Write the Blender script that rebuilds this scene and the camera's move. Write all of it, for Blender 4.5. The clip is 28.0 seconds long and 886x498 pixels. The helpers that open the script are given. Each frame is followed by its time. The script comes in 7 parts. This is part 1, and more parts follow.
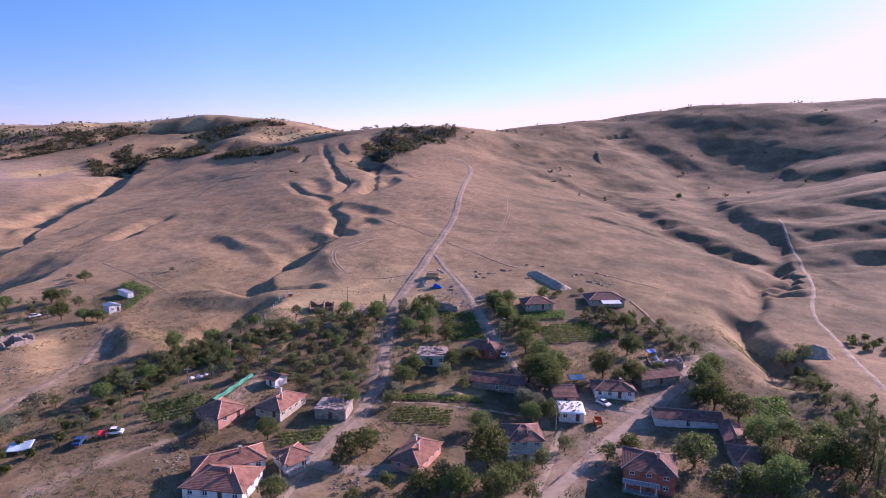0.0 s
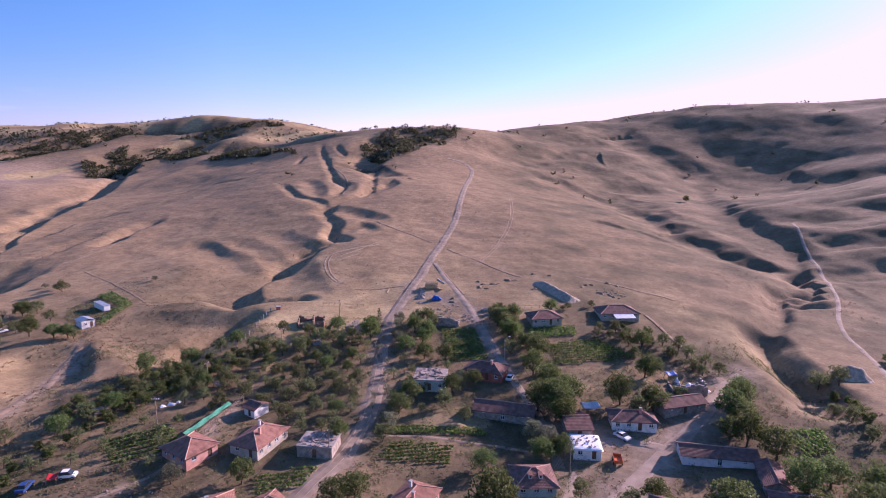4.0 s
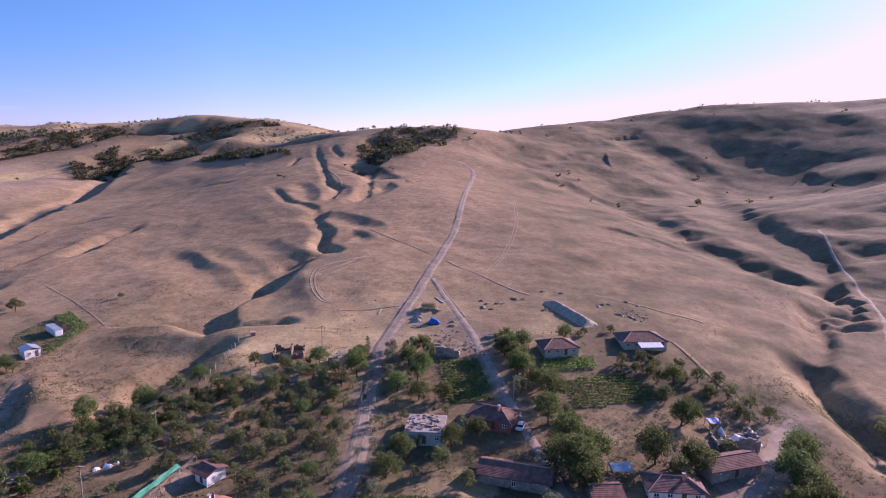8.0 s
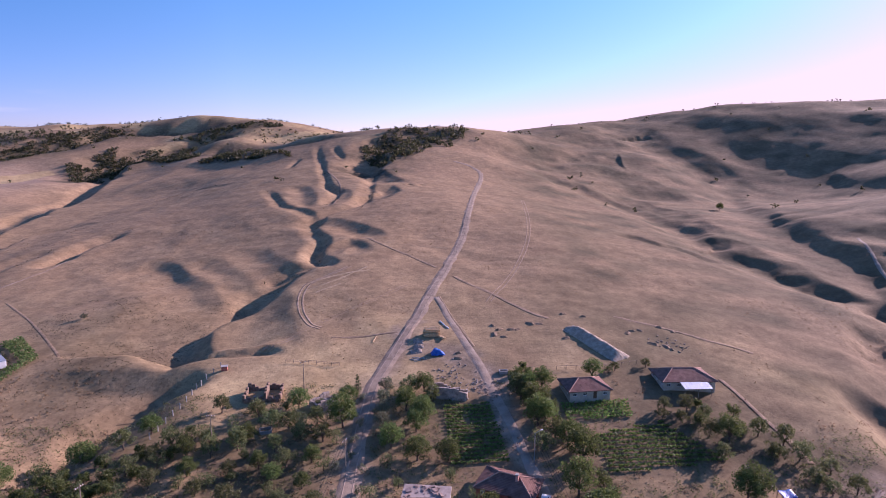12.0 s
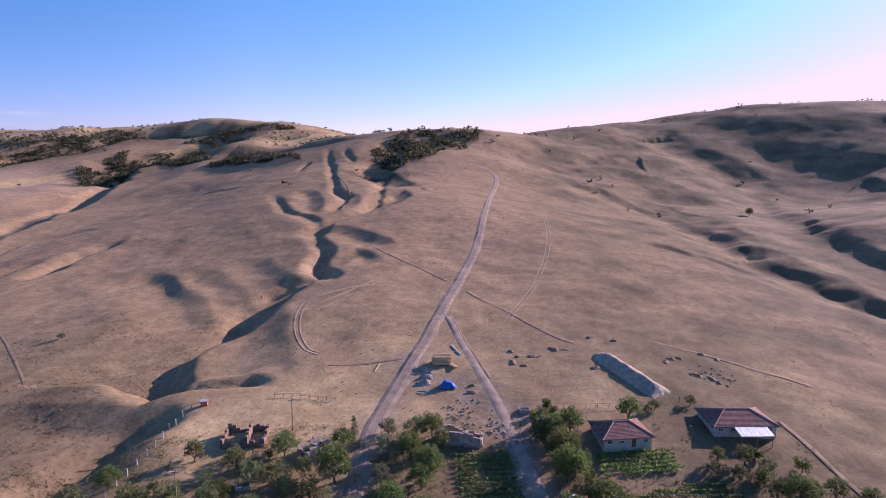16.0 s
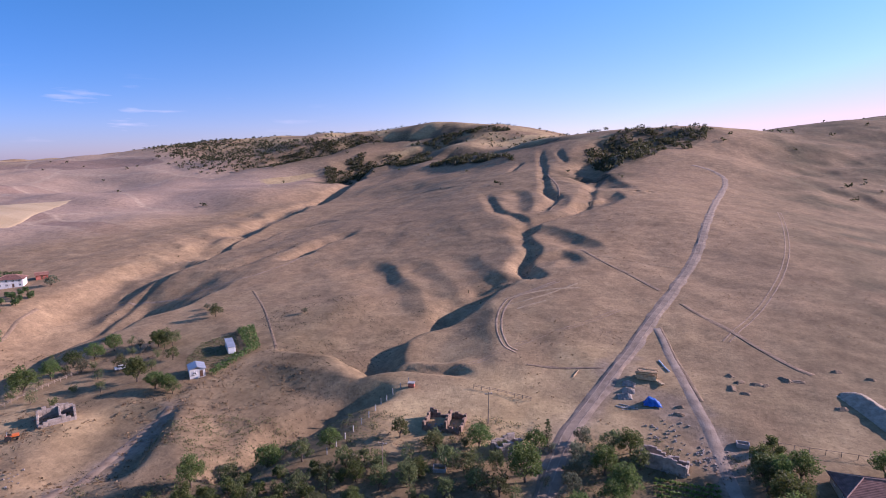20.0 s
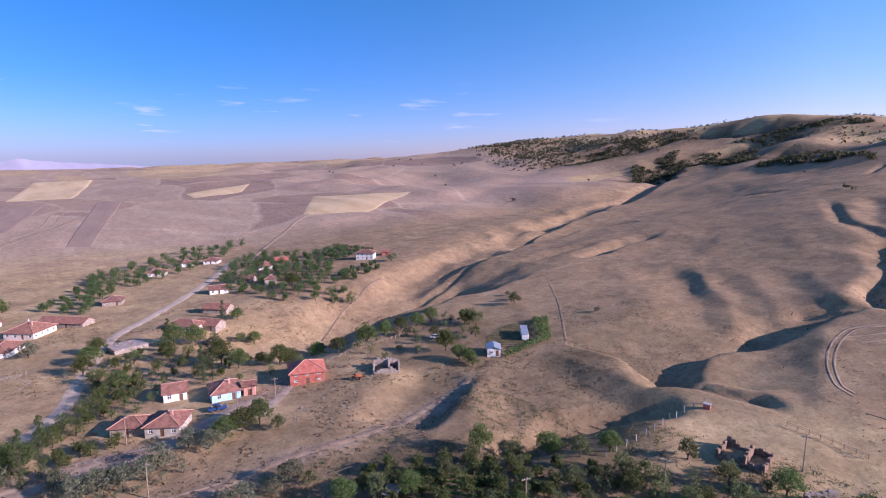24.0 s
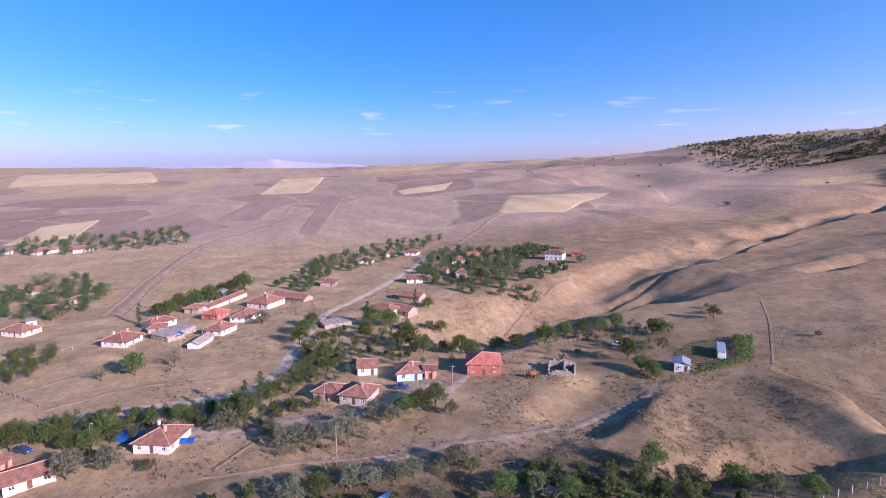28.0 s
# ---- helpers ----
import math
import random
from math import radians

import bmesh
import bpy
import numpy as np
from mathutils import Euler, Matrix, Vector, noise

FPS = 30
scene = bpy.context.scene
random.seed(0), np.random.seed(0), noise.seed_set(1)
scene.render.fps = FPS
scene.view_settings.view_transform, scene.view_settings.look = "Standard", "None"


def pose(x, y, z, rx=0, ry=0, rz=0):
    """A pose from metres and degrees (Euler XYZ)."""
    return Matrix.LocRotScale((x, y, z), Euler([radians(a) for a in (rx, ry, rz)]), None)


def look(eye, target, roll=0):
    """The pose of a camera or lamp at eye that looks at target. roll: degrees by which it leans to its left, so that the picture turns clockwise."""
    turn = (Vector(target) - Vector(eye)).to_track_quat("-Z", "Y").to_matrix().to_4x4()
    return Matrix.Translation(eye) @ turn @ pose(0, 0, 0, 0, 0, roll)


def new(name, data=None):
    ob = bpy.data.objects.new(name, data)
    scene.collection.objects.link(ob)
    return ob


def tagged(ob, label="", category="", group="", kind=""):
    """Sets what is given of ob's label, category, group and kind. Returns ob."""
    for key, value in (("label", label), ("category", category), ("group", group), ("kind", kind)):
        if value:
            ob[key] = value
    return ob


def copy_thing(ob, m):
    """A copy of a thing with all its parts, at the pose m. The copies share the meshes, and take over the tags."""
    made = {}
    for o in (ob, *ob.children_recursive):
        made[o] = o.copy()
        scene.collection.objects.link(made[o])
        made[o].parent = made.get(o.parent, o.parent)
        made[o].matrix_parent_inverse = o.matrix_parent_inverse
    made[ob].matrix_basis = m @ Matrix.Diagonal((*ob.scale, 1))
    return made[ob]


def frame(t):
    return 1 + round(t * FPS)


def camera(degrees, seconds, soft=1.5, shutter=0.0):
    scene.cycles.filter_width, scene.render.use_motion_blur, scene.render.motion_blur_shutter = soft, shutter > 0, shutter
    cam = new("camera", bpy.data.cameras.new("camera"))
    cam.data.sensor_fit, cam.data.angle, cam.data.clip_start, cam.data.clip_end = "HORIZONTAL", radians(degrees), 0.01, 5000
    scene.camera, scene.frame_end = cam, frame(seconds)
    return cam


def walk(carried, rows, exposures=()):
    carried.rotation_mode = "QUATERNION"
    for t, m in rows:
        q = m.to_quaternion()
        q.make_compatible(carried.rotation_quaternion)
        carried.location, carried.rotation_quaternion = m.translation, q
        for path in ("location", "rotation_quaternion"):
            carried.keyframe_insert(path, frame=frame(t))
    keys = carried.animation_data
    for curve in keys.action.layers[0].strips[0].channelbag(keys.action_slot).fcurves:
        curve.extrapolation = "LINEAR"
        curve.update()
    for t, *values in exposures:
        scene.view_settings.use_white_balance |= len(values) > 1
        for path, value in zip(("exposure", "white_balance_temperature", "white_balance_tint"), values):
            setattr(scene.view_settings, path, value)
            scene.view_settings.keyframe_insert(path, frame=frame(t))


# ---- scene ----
cam = camera(76.67, 28.0, 1.0)

# seconds, x, y, z, pitch, roll, yaw
FLIGHT = [
    (0.0, 0.00, 0.00, 45.79, -9.49, -0.27, -0.00),
    (0.5, 0.04, 1.67, 46.01, -9.48, -0.23, -0.00),
    (1.0, 0.12, 3.39, 46.21, -9.43, -0.21, 0.01),
    (1.5, 0.21, 5.08, 46.35, -9.43, -0.22, 0.03),
    (2.0, 0.29, 6.92, 46.43, -9.41, -0.17, 0.05),
    (2.5, 0.36, 9.00, 46.44, -9.40, -0.18, 0.05),
    (3.0, 0.35, 11.32, 46.43, -9.42, -0.19, 0.04),
    (3.5, 0.35, 14.16, 46.42, -9.42, -0.23, 0.05),
    (5.5, 0.70, 27.14, 46.57, -9.40, -0.27, 0.09),
    (6.0, 0.82, 30.84, 46.74, -9.42, -0.27, 0.08),
    (6.5, 0.85, 34.50, 47.01, -9.42, -0.28, 0.09),
    (7.0, 0.89, 38.05, 47.28, -9.44, -0.29, 0.09),
    (7.5, 0.96, 41.54, 47.52, -9.43, -0.30, 0.12),
    (8.0, 1.04, 45.17, 47.72, -9.41, -0.27, 0.14),
    (8.5, 1.14, 48.60, 47.90, -9.41, -0.24, 1.04),
    (9.0, 1.21, 52.01, 48.04, -9.41, -0.25, 0.75),
    (9.5, 1.22, 55.76, 48.14, -9.38, -0.27, 0.68),
    (10.0, 1.23, 59.51, 48.19, -9.38, -0.28, 0.68),
    (10.5, 1.31, 63.17, 48.23, -9.38, -0.27, 0.69),
    (11.0, 1.38, 67.05, 48.28, -9.35, -0.26, 0.74),
    (11.5, 1.47, 70.75, 48.33, -9.36, -0.22, 0.76),
    (12.0, 1.51, 74.60, 48.41, -9.33, -0.23, 0.82),
    (12.5, 1.52, 78.35, 48.51, -9.31, -0.23, 0.87),
    (13.0, 1.52, 81.84, 48.61, -9.33, -0.22, 0.89),
    (13.5, 1.53, 85.00, 48.69, -9.31, -0.19, 0.91),
    (15.5, 1.75, 95.21, 48.88, -9.15, -0.14, 1.45),
    (16.0, 1.87, 96.59, 48.90, -9.10, -0.13, 2.28),
    (16.5, 1.96, 97.28, 48.87, -9.08, -0.10, 4.86),
    (17.0, 2.03, 97.39, 48.81, -9.07, -0.07, 8.38),
    (17.5, 1.96, 97.56, 48.75, -9.05, -0.05, 11.67),
    (18.0, 1.92, 97.83, 48.72, -9.05, -0.03, 15.07),
    (18.5, 2.03, 97.79, 48.72, -9.03, -0.01, 17.64),
    (19.0, 2.24, 97.52, 48.74, -9.06, -0.03, 19.89),
    (19.5, 2.43, 97.48, 48.80, -9.07, -0.03, 21.87),
    (20.0, 2.49, 97.57, 48.84, -9.07, -0.03, 23.53),
    (20.5, 2.40, 97.93, 48.87, -9.10, 0.00, 25.62),
    (21.0, 2.30, 98.17, 48.91, -9.19, 0.04, 30.01),
    (21.5, 2.38, 98.15, 48.97, -9.27, 0.05, 35.15),
    (22.0, 2.59, 97.74, 49.02, -9.33, 0.02, 40.51),
    (22.5, 2.79, 97.45, 49.02, -9.34, 0.01, 45.41),
    (24.5, 3.73, 97.20, 48.64, -9.25, -0.12, 56.34),
    (25.0, 4.02, 97.41, 48.55, -9.26, -0.06, 59.36),
    (25.5, 4.38, 97.86, 48.47, -9.27, 0.01, 62.16),
    (26.0, 4.69, 98.60, 48.42, -9.29, -0.00, 65.59),
    (26.5, 5.00, 99.29, 48.38, -9.29, 0.06, 68.55),
    (27.0, 5.32, 99.94, 48.34, -9.27, 0.09, 70.15),
    (27.5, 5.62, 100.55, 48.29, -9.27, 0.04, 72.18),
    (28.0, 5.91, 101.08, 48.24, -9.28, -0.01, 73.93),
]
walk(cam, [(t, pose(x, y, z, 90 + p, r, w)) for t, x, y, z, p, r, w in FLIGHT],
     exposures=[(0, 0.88, 5930, 51), (16, 0.73, 5900, 46), (22, 0.70, 5740, 40), (28, 0.86, 5600, 39)])

# ---- daylight ----
SUN_AZ = radians(55)      # from +y towards +x
SUN_EL = radians(22)
world = bpy.data.worlds.new("sky")
scene.world = world
world.use_nodes = True
wn, wl = world.node_tree.nodes, world.node_tree.links
sky = wn.new("ShaderNodeTexSky")
sky.sky_type = "NISHITA"
sky.sun_disc = False
sky.sun_elevation, sky.sun_rotation = SUN_EL, SUN_AZ
sky.altitude, sky.air_density, sky.dust_density, sky.ozone_density = 1200, 1.0, 0.7, 2.4
wn["Background"].inputs["Strength"].default_value = 0.083
rich = wn.new("ShaderNodeHueSaturation")
rich.inputs["Saturation"].default_value = 1.22
wl.new(sky.outputs[0], rich.inputs["Color"])
# thin dust haze: paler and rosier low in the north, deeper blue low in the west
gen, sep = wn.new("ShaderNodeTexCoord"), wn.new("ShaderNodeSeparateXYZ")
wl.new(gen.outputs["Generated"], sep.inputs[0])
veil, turn = wn.new("ShaderNodeMix"), wn.new("ShaderNodeMapRange")
veil.data_type = "RGBA"
turn.inputs["From Min"].default_value, turn.inputs["From Max"].default_value = -0.35, -0.98
wl.new(sep.outputs["X"], turn.inputs[0]), wl.new(turn.outputs[0], veil.inputs[0])
for slot, tones in ((6, ((1.36, 0.95, 1.08), (1.22, 1.18, 1.17), (1.10, 1.46, 1.31))), (7, ((0.48, 0.56, 0.97), (0.34, 0.64, 0.95), (0.33, 0.82, 0.93)))):
    grade = wn.new("ShaderNodeValToRGB")
    el = grade.color_ramp.elements
    el.new(0.12)
    el.new(0.6)
    # last tone: unseen upper sky, brightened to fill the shadows
    for e, at, c in zip(el, (0.0, 0.12, 0.3, 0.6), tones + ((1.5, 1.5, 1.4),)):
        e.position, e.color = at, (*c, 1)
    wl.new(sep.outputs["Z"], grade.inputs[0]), wl.new(grade.outputs[0], veil.inputs[slot])
hazed = wn.new("ShaderNodeMix")
hazed.data_type, hazed.blend_type = "RGBA", "MULTIPLY"
hazed.inputs[0].default_value = 1.0
wl.new(rich.outputs[0], hazed.inputs[6]), wl.new(veil.outputs[2], hazed.inputs[7])
# a few small, thin fair-weather clouds low over the western plain
cmap = wn.new("ShaderNodeMapping")
cmap.inputs["Scale"].default_value = (7, 7, 55)
puff, low, high, west = wn.new("ShaderNodeTexNoise"), wn.new("ShaderNodeMapRange"), wn.new("ShaderNodeMapRange"), wn.new("ShaderNodeMapRange")
puff.inputs["Scale"].default_value, puff.inputs["Detail"].default_value = 1.3, 5
cut = wn.new("ShaderNodeMapRange")
wl.new(gen.outputs["Generated"], cmap.inputs[0]), wl.new(cmap.outputs[0], puff.inputs["Vector"])
for node, src, a, b in ((cut, puff.outputs[0], 0.60, 0.74), (low, sep.outputs["Z"], 0.02, 0.045), (high, sep.outputs["Z"], 0.13, 0.07), (west, sep.outputs["X"], -0.55, -0.85)):
    node.inputs["From Min"].default_value, node.inputs["From Max"].default_value = a, b
    wl.new(src, node.inputs[0])
fac = cut.outputs[0]
for other in (low, high, west):
    mul = wn.new("ShaderNodeMath")
    mul.operation = "MULTIPLY"
    wl.new(fac, mul.inputs[0]), wl.new(other.outputs[0], mul.inputs[1])
    fac = mul.outputs[0]
mul = wn.new("ShaderNodeMath")
mul.operation = "MULTIPLY"
mul.inputs[1].default_value = 0.55
wl.new(fac, mul.inputs[0])
cloud = wn.new("ShaderNodeMix")
cloud.data_type = "RGBA"
cloud.inputs[7].default_value = (7.0, 6.8, 7.2, 1)
# towards the sun the haze evens out to one pale rose glare
glare = wn.new("ShaderNodeMix")
glare.data_type, glare.blend_type = "RGBA", "DARKEN"
glare.inputs[0].default_value, glare.inputs[7].default_value = 1.0, (7.3, 6.3, 6.0, 1)
wl.new(hazed.outputs[2], glare.inputs[6])
wl.new(mul.outputs[0], cloud.inputs[0]), wl.new(glare.outputs[2], cloud.inputs[6]), wl.new(cloud.outputs[2], wn["Background"].inputs["Color"])
sun = new("sun", bpy.data.lights.new("sun", "SUN"))
sun.data.energy, sun.data.angle, sun.data.color = 5.0, radians(0.5), (1.0, 0.86, 0.72)
sun.matrix_world = look((0, 0, 0), (-math.sin(SUN_AZ), -math.cos(SUN_AZ), -math.tan(SUN_EL)))

# ---- materials ----
def material(name, colours, scale=1.0, fine=30.0, rough=0.9, bump=0.3, metal=0.0, vary=0.0, stretch=(1, 1, 1)):
    """Colours from dark to light over two noises of world size, with fine relief; vary: brightness from thing to thing."""
    m = bpy.data.materials.new(name)
    m.use_nodes = True
    n, l = m.node_tree.nodes, m.node_tree.links
    b = n["Principled BSDF"]
    b.inputs["Roughness"].default_value, b.inputs["Metallic"].default_value = rough, metal
    b.inputs["Specular IOR Level"].default_value = 0.25
    geo = n.new("ShaderNodeNewGeometry")
    mp = n.new("ShaderNodeMapping")
    mp.inputs["Scale"].default_value = stretch
    l.new(geo.outputs["Position"], mp.inputs["Vector"])
    big, small = n.new("ShaderNodeTexNoise"), n.new("ShaderNodeTexNoise")
    big.inputs["Scale"].default_value, big.inputs["Detail"].default_value = scale, 6
    small.inputs["Scale"].default_value, small.inputs["Detail"].default_value = fine, 3
    l.new(mp.outputs[0], big.inputs["Vector"]), l.new(mp.outputs[0], small.inputs["Vector"])
    mix = n.new("ShaderNodeMath")
    mix.operation = "MULTIPLY_ADD"
    mix.inputs[1].default_value = 0.35
    l.new(small.outputs[0], mix.inputs[0])
    sc = n.new("ShaderNodeMath")
    sc.operation = "MULTIPLY_ADD"
    sc.inputs[1].default_value, sc.inputs[2].default_value = 1.3, -0.33
    l.new(big.outputs[0], sc.inputs[0]), l.new(sc.outputs[0], mix.inputs[2])
    ramp = n.new("ShaderNodeValToRGB")
    el = ramp.color_ramp.elements
    while len(el) < len(colours):
        el.new(0.5)
    for i, c in enumerate(colours):
        el[i].position, el[i].color = 0.2 + 0.6 * i / max(1, len(colours) - 1), (*c, 1)
    l.new(mix.outputs[0], ramp.inputs[0])
    out = ramp.outputs[0]
    if vary:
        info, hsv = n.new("ShaderNodeObjectInfo"), n.new("ShaderNodeHueSaturation")
        v = n.new("ShaderNodeMapRange")
        v.inputs["To Min"].default_value, v.inputs["To Max"].default_value = 1 - vary, 1 + vary
        l.new(info.outputs["Random"], v.inputs[0]), l.new(v.outputs[0], hsv.inputs["Value"])
        l.new(out, hsv.inputs["Color"])
        out = hsv.outputs[0]
    l.new(out, b.inputs["Base Color"])
    if bump:
        bp = n.new("ShaderNodeBump")
        bp.inputs["Strength"].default_value, bp.inputs["Distance"].default_value = bump, 1.0 / max(fine, 0.5)
        l.new(small.outputs[0], bp.inputs["Height"]), l.new(bp.outputs[0], b.inputs["Normal"])
    return m


def ground_material():
    """Dry steppe: straw, bare brown earth with painted slope shade, and grey-green low scrub, with fine tussocks and
    old plough lines.
    """
    m = bpy.data.materials.new("dry_steppe")
    m.use_nodes = True
    n, l = m.node_tree.nodes, m.node_tree.links
    b = n["Principled BSDF"]
    b.inputs["Roughness"].default_value, b.inputs["Specular IOR Level"].default_value = 0.95, 0.1
    geo = n.new("ShaderNodeNewGeometry")

    def tex(scale, detail, rough=0.55, stretch=None):
        t = n.new("ShaderNodeTexNoise")
        t.inputs["Scale"].default_value, t.inputs["Detail"].default_value, t.inputs["Roughness"].default_value = scale, detail, rough
        if stretch:
            mp = n.new("ShaderNodeMapping")
            mp.inputs["Scale"].default_value, mp.inputs["Rotation"].default_value = stretch, (0, 0, 0.35)
            l.new(geo.outputs["Position"], mp.inputs[0]), l.new(mp.outputs[0], t.inputs["Vector"])
        else:
            l.new(geo.outputs["Position"], t.inputs["Vector"])
        return t.outputs[0]

    def ramp(src, a, ca, c, cc):
        r = n.new("ShaderNodeValToRGB")
        r.color_ramp.elements[0].position, r.color_ramp.elements[0].color = a, ca
        r.color_ramp.elements[1].position, r.color_ramp.elements[1].color = c, cc
        l.new(src, r.inputs[0])
        return r.outputs[0]

    def mixc(fac, a, c, mode="MIX"):
        x = n.new("ShaderNodeMix")
        x.data_type, x.blend_type = "RGBA", mode
        for src, i in ((fac, 0), (a, 6), (c, 7)):
            if isinstance(src, (tuple, float)):
                x.inputs[i].default_value = src
            else:
                l.new(src, x.inputs[i])
        return x.outputs[2]

    wide, mid, fine = tex(0.008, 5), tex(0.06, 6, 0.6), tex(0.9, 5, 0.7)
    lines = tex(0.25, 3, 0.5, (0.12, 1.6, 1))
    col = ramp(mid, 0.3, (0.225, 0.156, 0.090, 1), 0.72, (0.385, 0.272, 0.155, 1))
    col = mixc(ramp(wide, 0.35, (0, 0, 0, 1), 0.68, (0.75, 0.75, 0.75, 1)), col, (0.305, 0.208, 0.124, 1))
    # dark earth; the same mask carries shade painted on the slopes
    bare = n.new("ShaderNodeAttribute")
    bare.attribute_name = "soil_shade"
    col = mixc(bare.outputs["Fac"], col, ramp(mid, 0.3, (0.074, 0.064, 0.038, 1), 0.7, (0.152, 0.124, 0.072, 1)))
    farm = n.new("ShaderNodeAttribute")
    farm.attribute_name = "farm"
    mp = n.new("ShaderNodeMapping")
    mp.inputs["Scale"].default_value, mp.inputs["Rotation"].default_value = (0.0042, 0.0085, 0.0), (0, 0, 0.9)
    vor = n.new("ShaderNodeTexVoronoi")
    vor.inputs["Scale"].default_value, vor.inputs["Randomness"].default_value = 1.0, 0.75
    bend = n.new("ShaderNodeTexNoise")
    bend.inputs["Scale"].default_value = 0.004
    push = n.new("ShaderNodeVectorMath")
    push.operation, push.inputs[1].default_value = "MULTIPLY_ADD", (110, 110, 0)
    l.new(geo.outputs["Position"], bend.inputs["Vector"]), l.new(bend.outputs["Color"], push.inputs[0]), l.new(geo.outputs["Position"], push.inputs[2])
    l.new(push.outputs[0], mp.inputs[0]), l.new(mp.outputs[0], vor.inputs["Vector"])
    plots = n.new("ShaderNodeValToRGB")
    plots.color_ramp.interpolation = "CONSTANT"
    for i, c in enumerate(((0.35, 0.245, 0.175), (0.385, 0.28, 0.20), (0.315, 0.22, 0.16), (0.41, 0.30, 0.21), (0.34, 0.24, 0.172), (0.48, 0.36, 0.24))):
        e = plots.color_ramp.elements[i] if i < 2 else plots.color_ramp.elements.new(0.5)
        e.position, e.color = i / 6, (*c, 1)
    l.new(vor.outputs["Color"], plots.inputs[0])
    edge = n.new("ShaderNodeTexVoronoi")
    edge.inputs["Scale"].default_value, edge.inputs["Randomness"].default_value = 1.0, 0.75
    edge.feature = "DISTANCE_TO_EDGE"
    l.new(mp.outputs[0], edge.inputs["Vector"])
    plot = mixc(ramp(edge.outputs["Distance"], 0.008, (0.5, 0.5, 0.5, 1), 0.03, (0, 0, 0, 1)), plots.outputs[0], (0.50, 0.39, 0.27, 1))
    plot = mixc(0.5, plot, ramp(tex(0.02, 4, 0.6, (0.25, 1.5, 1)), 0.35, (0.8, 0.8, 0.8, 1), 0.65, (1.15, 1.15, 1.15, 1)), "MULTIPLY")
    col = mixc(farm.outputs["Fac"], col, plot)
    straw = n.new("ShaderNodeAttribute")
    straw.attribute_name = "straw"
    col = mixc(straw.outputs["Fac"], col, ramp(mid, 0.3, (0.40, 0.290, 0.148, 1), 0.7, (0.54, 0.405, 0.215, 1)))
    path = n.new("ShaderNodeAttribute")
    path.attribute_name = "lane"
    col = mixc(path.outputs["Fac"], col, ramp(tex(0.3, 6, 0.65), 0.3, (0.215, 0.162, 0.115, 1), 0.7, (0.39, 0.305, 0.225, 1)))
    wood = n.new("ShaderNodeAttribute")
    wood.attribute_name = "scrub"
    col = mixc(wood.outputs["Fac"], col, ramp(tex(0.25, 5, 0.7), 0.4, (0.035, 0.040, 0.024, 1), 0.65, (0.16, 0.12, 0.08, 1)))
    col = mixc(0.8, col, ramp(fine, 0.3, (0.74, 0.74, 0.74, 1), 0.7, (1.2, 1.2, 1.2, 1)), "MULTIPLY")
    col = mixc(0.7, col, ramp(tex(0.22, 5, 0.65), 0.35, (0.72, 0.70, 0.70, 1), 0.65, (1.18, 1.18, 1.16, 1)), "MULTIPLY")
    col = mixc(0.16, col, ramp(lines, 0.35, (0.72, 0.72, 0.72, 1), 0.65, (1.15, 1.15, 1.15, 1)), "MULTIPLY")
    tuft = ramp(tex(0.85, 3, 0.6), 0.58, (0, 0, 0, 1), 0.68, (0.4, 0.4, 0.4, 1))
    col = mixc(tuft, col, (0.10, 0.075, 0.05, 1))
    l.new(col, b.inputs["Base Color"])
    bp = n.new("ShaderNodeBump")
    bp.inputs["Strength"].default_value, bp.inputs["Distance"].default_value = 0.35, 0.4
    l.new(fine, bp.inputs["Height"]), l.new(bp.outputs[0], b.inputs["Normal"])
    return m


M_GROUND = ground_material()
M_ROAD = material("pale_gravel", [(0.18, 0.136, 0.098), (0.265, 0.203, 0.148), (0.34, 0.266, 0.196)], 0.35, 6, 0.95, 0.3)
M_CHALK = material("pale_chalky_road", [(0.36, 0.275, 0.20), (0.46, 0.36, 0.265), (0.54, 0.43, 0.32)], 0.2, 3, 0.95, 0.2)
M_RUT = material("worn_gravel", [(0.20, 0.152, 0.112), (0.30, 0.235, 0.177), (0.38, 0.30, 0.23)], 0.5, 6, 0.95, 0.2)
M_STUBBLE = material("golden_stubble", [(0.44, 0.315, 0.165), (0.54, 0.40, 0.225), (0.61, 0.465, 0.27)], 0.02, 0.5, 0.95, 0.2, stretch=(0.4, 2, 1))
M_SCRAPE = material("scraped_straw", [(0.27, 0.19, 0.11), (0.37, 0.27, 0.16), (0.44, 0.325, 0.20)], 0.5, 4, 0.95, 0.3)
M_TRACK = material("worn_wheel_track", [(0.20, 0.140, 0.092), (0.29, 0.208, 0.140), (0.36, 0.268, 0.185)], 0.4, 5, 0.95, 0.2)
M_DIRT = material("trodden_earth", [(0.215, 0.162, 0.118), (0.315, 0.243, 0.180), (0.40, 0.315, 0.238)], 0.3, 4, 0.95, 0.3)

# ---- land ----
NOISE_TABLES = {}


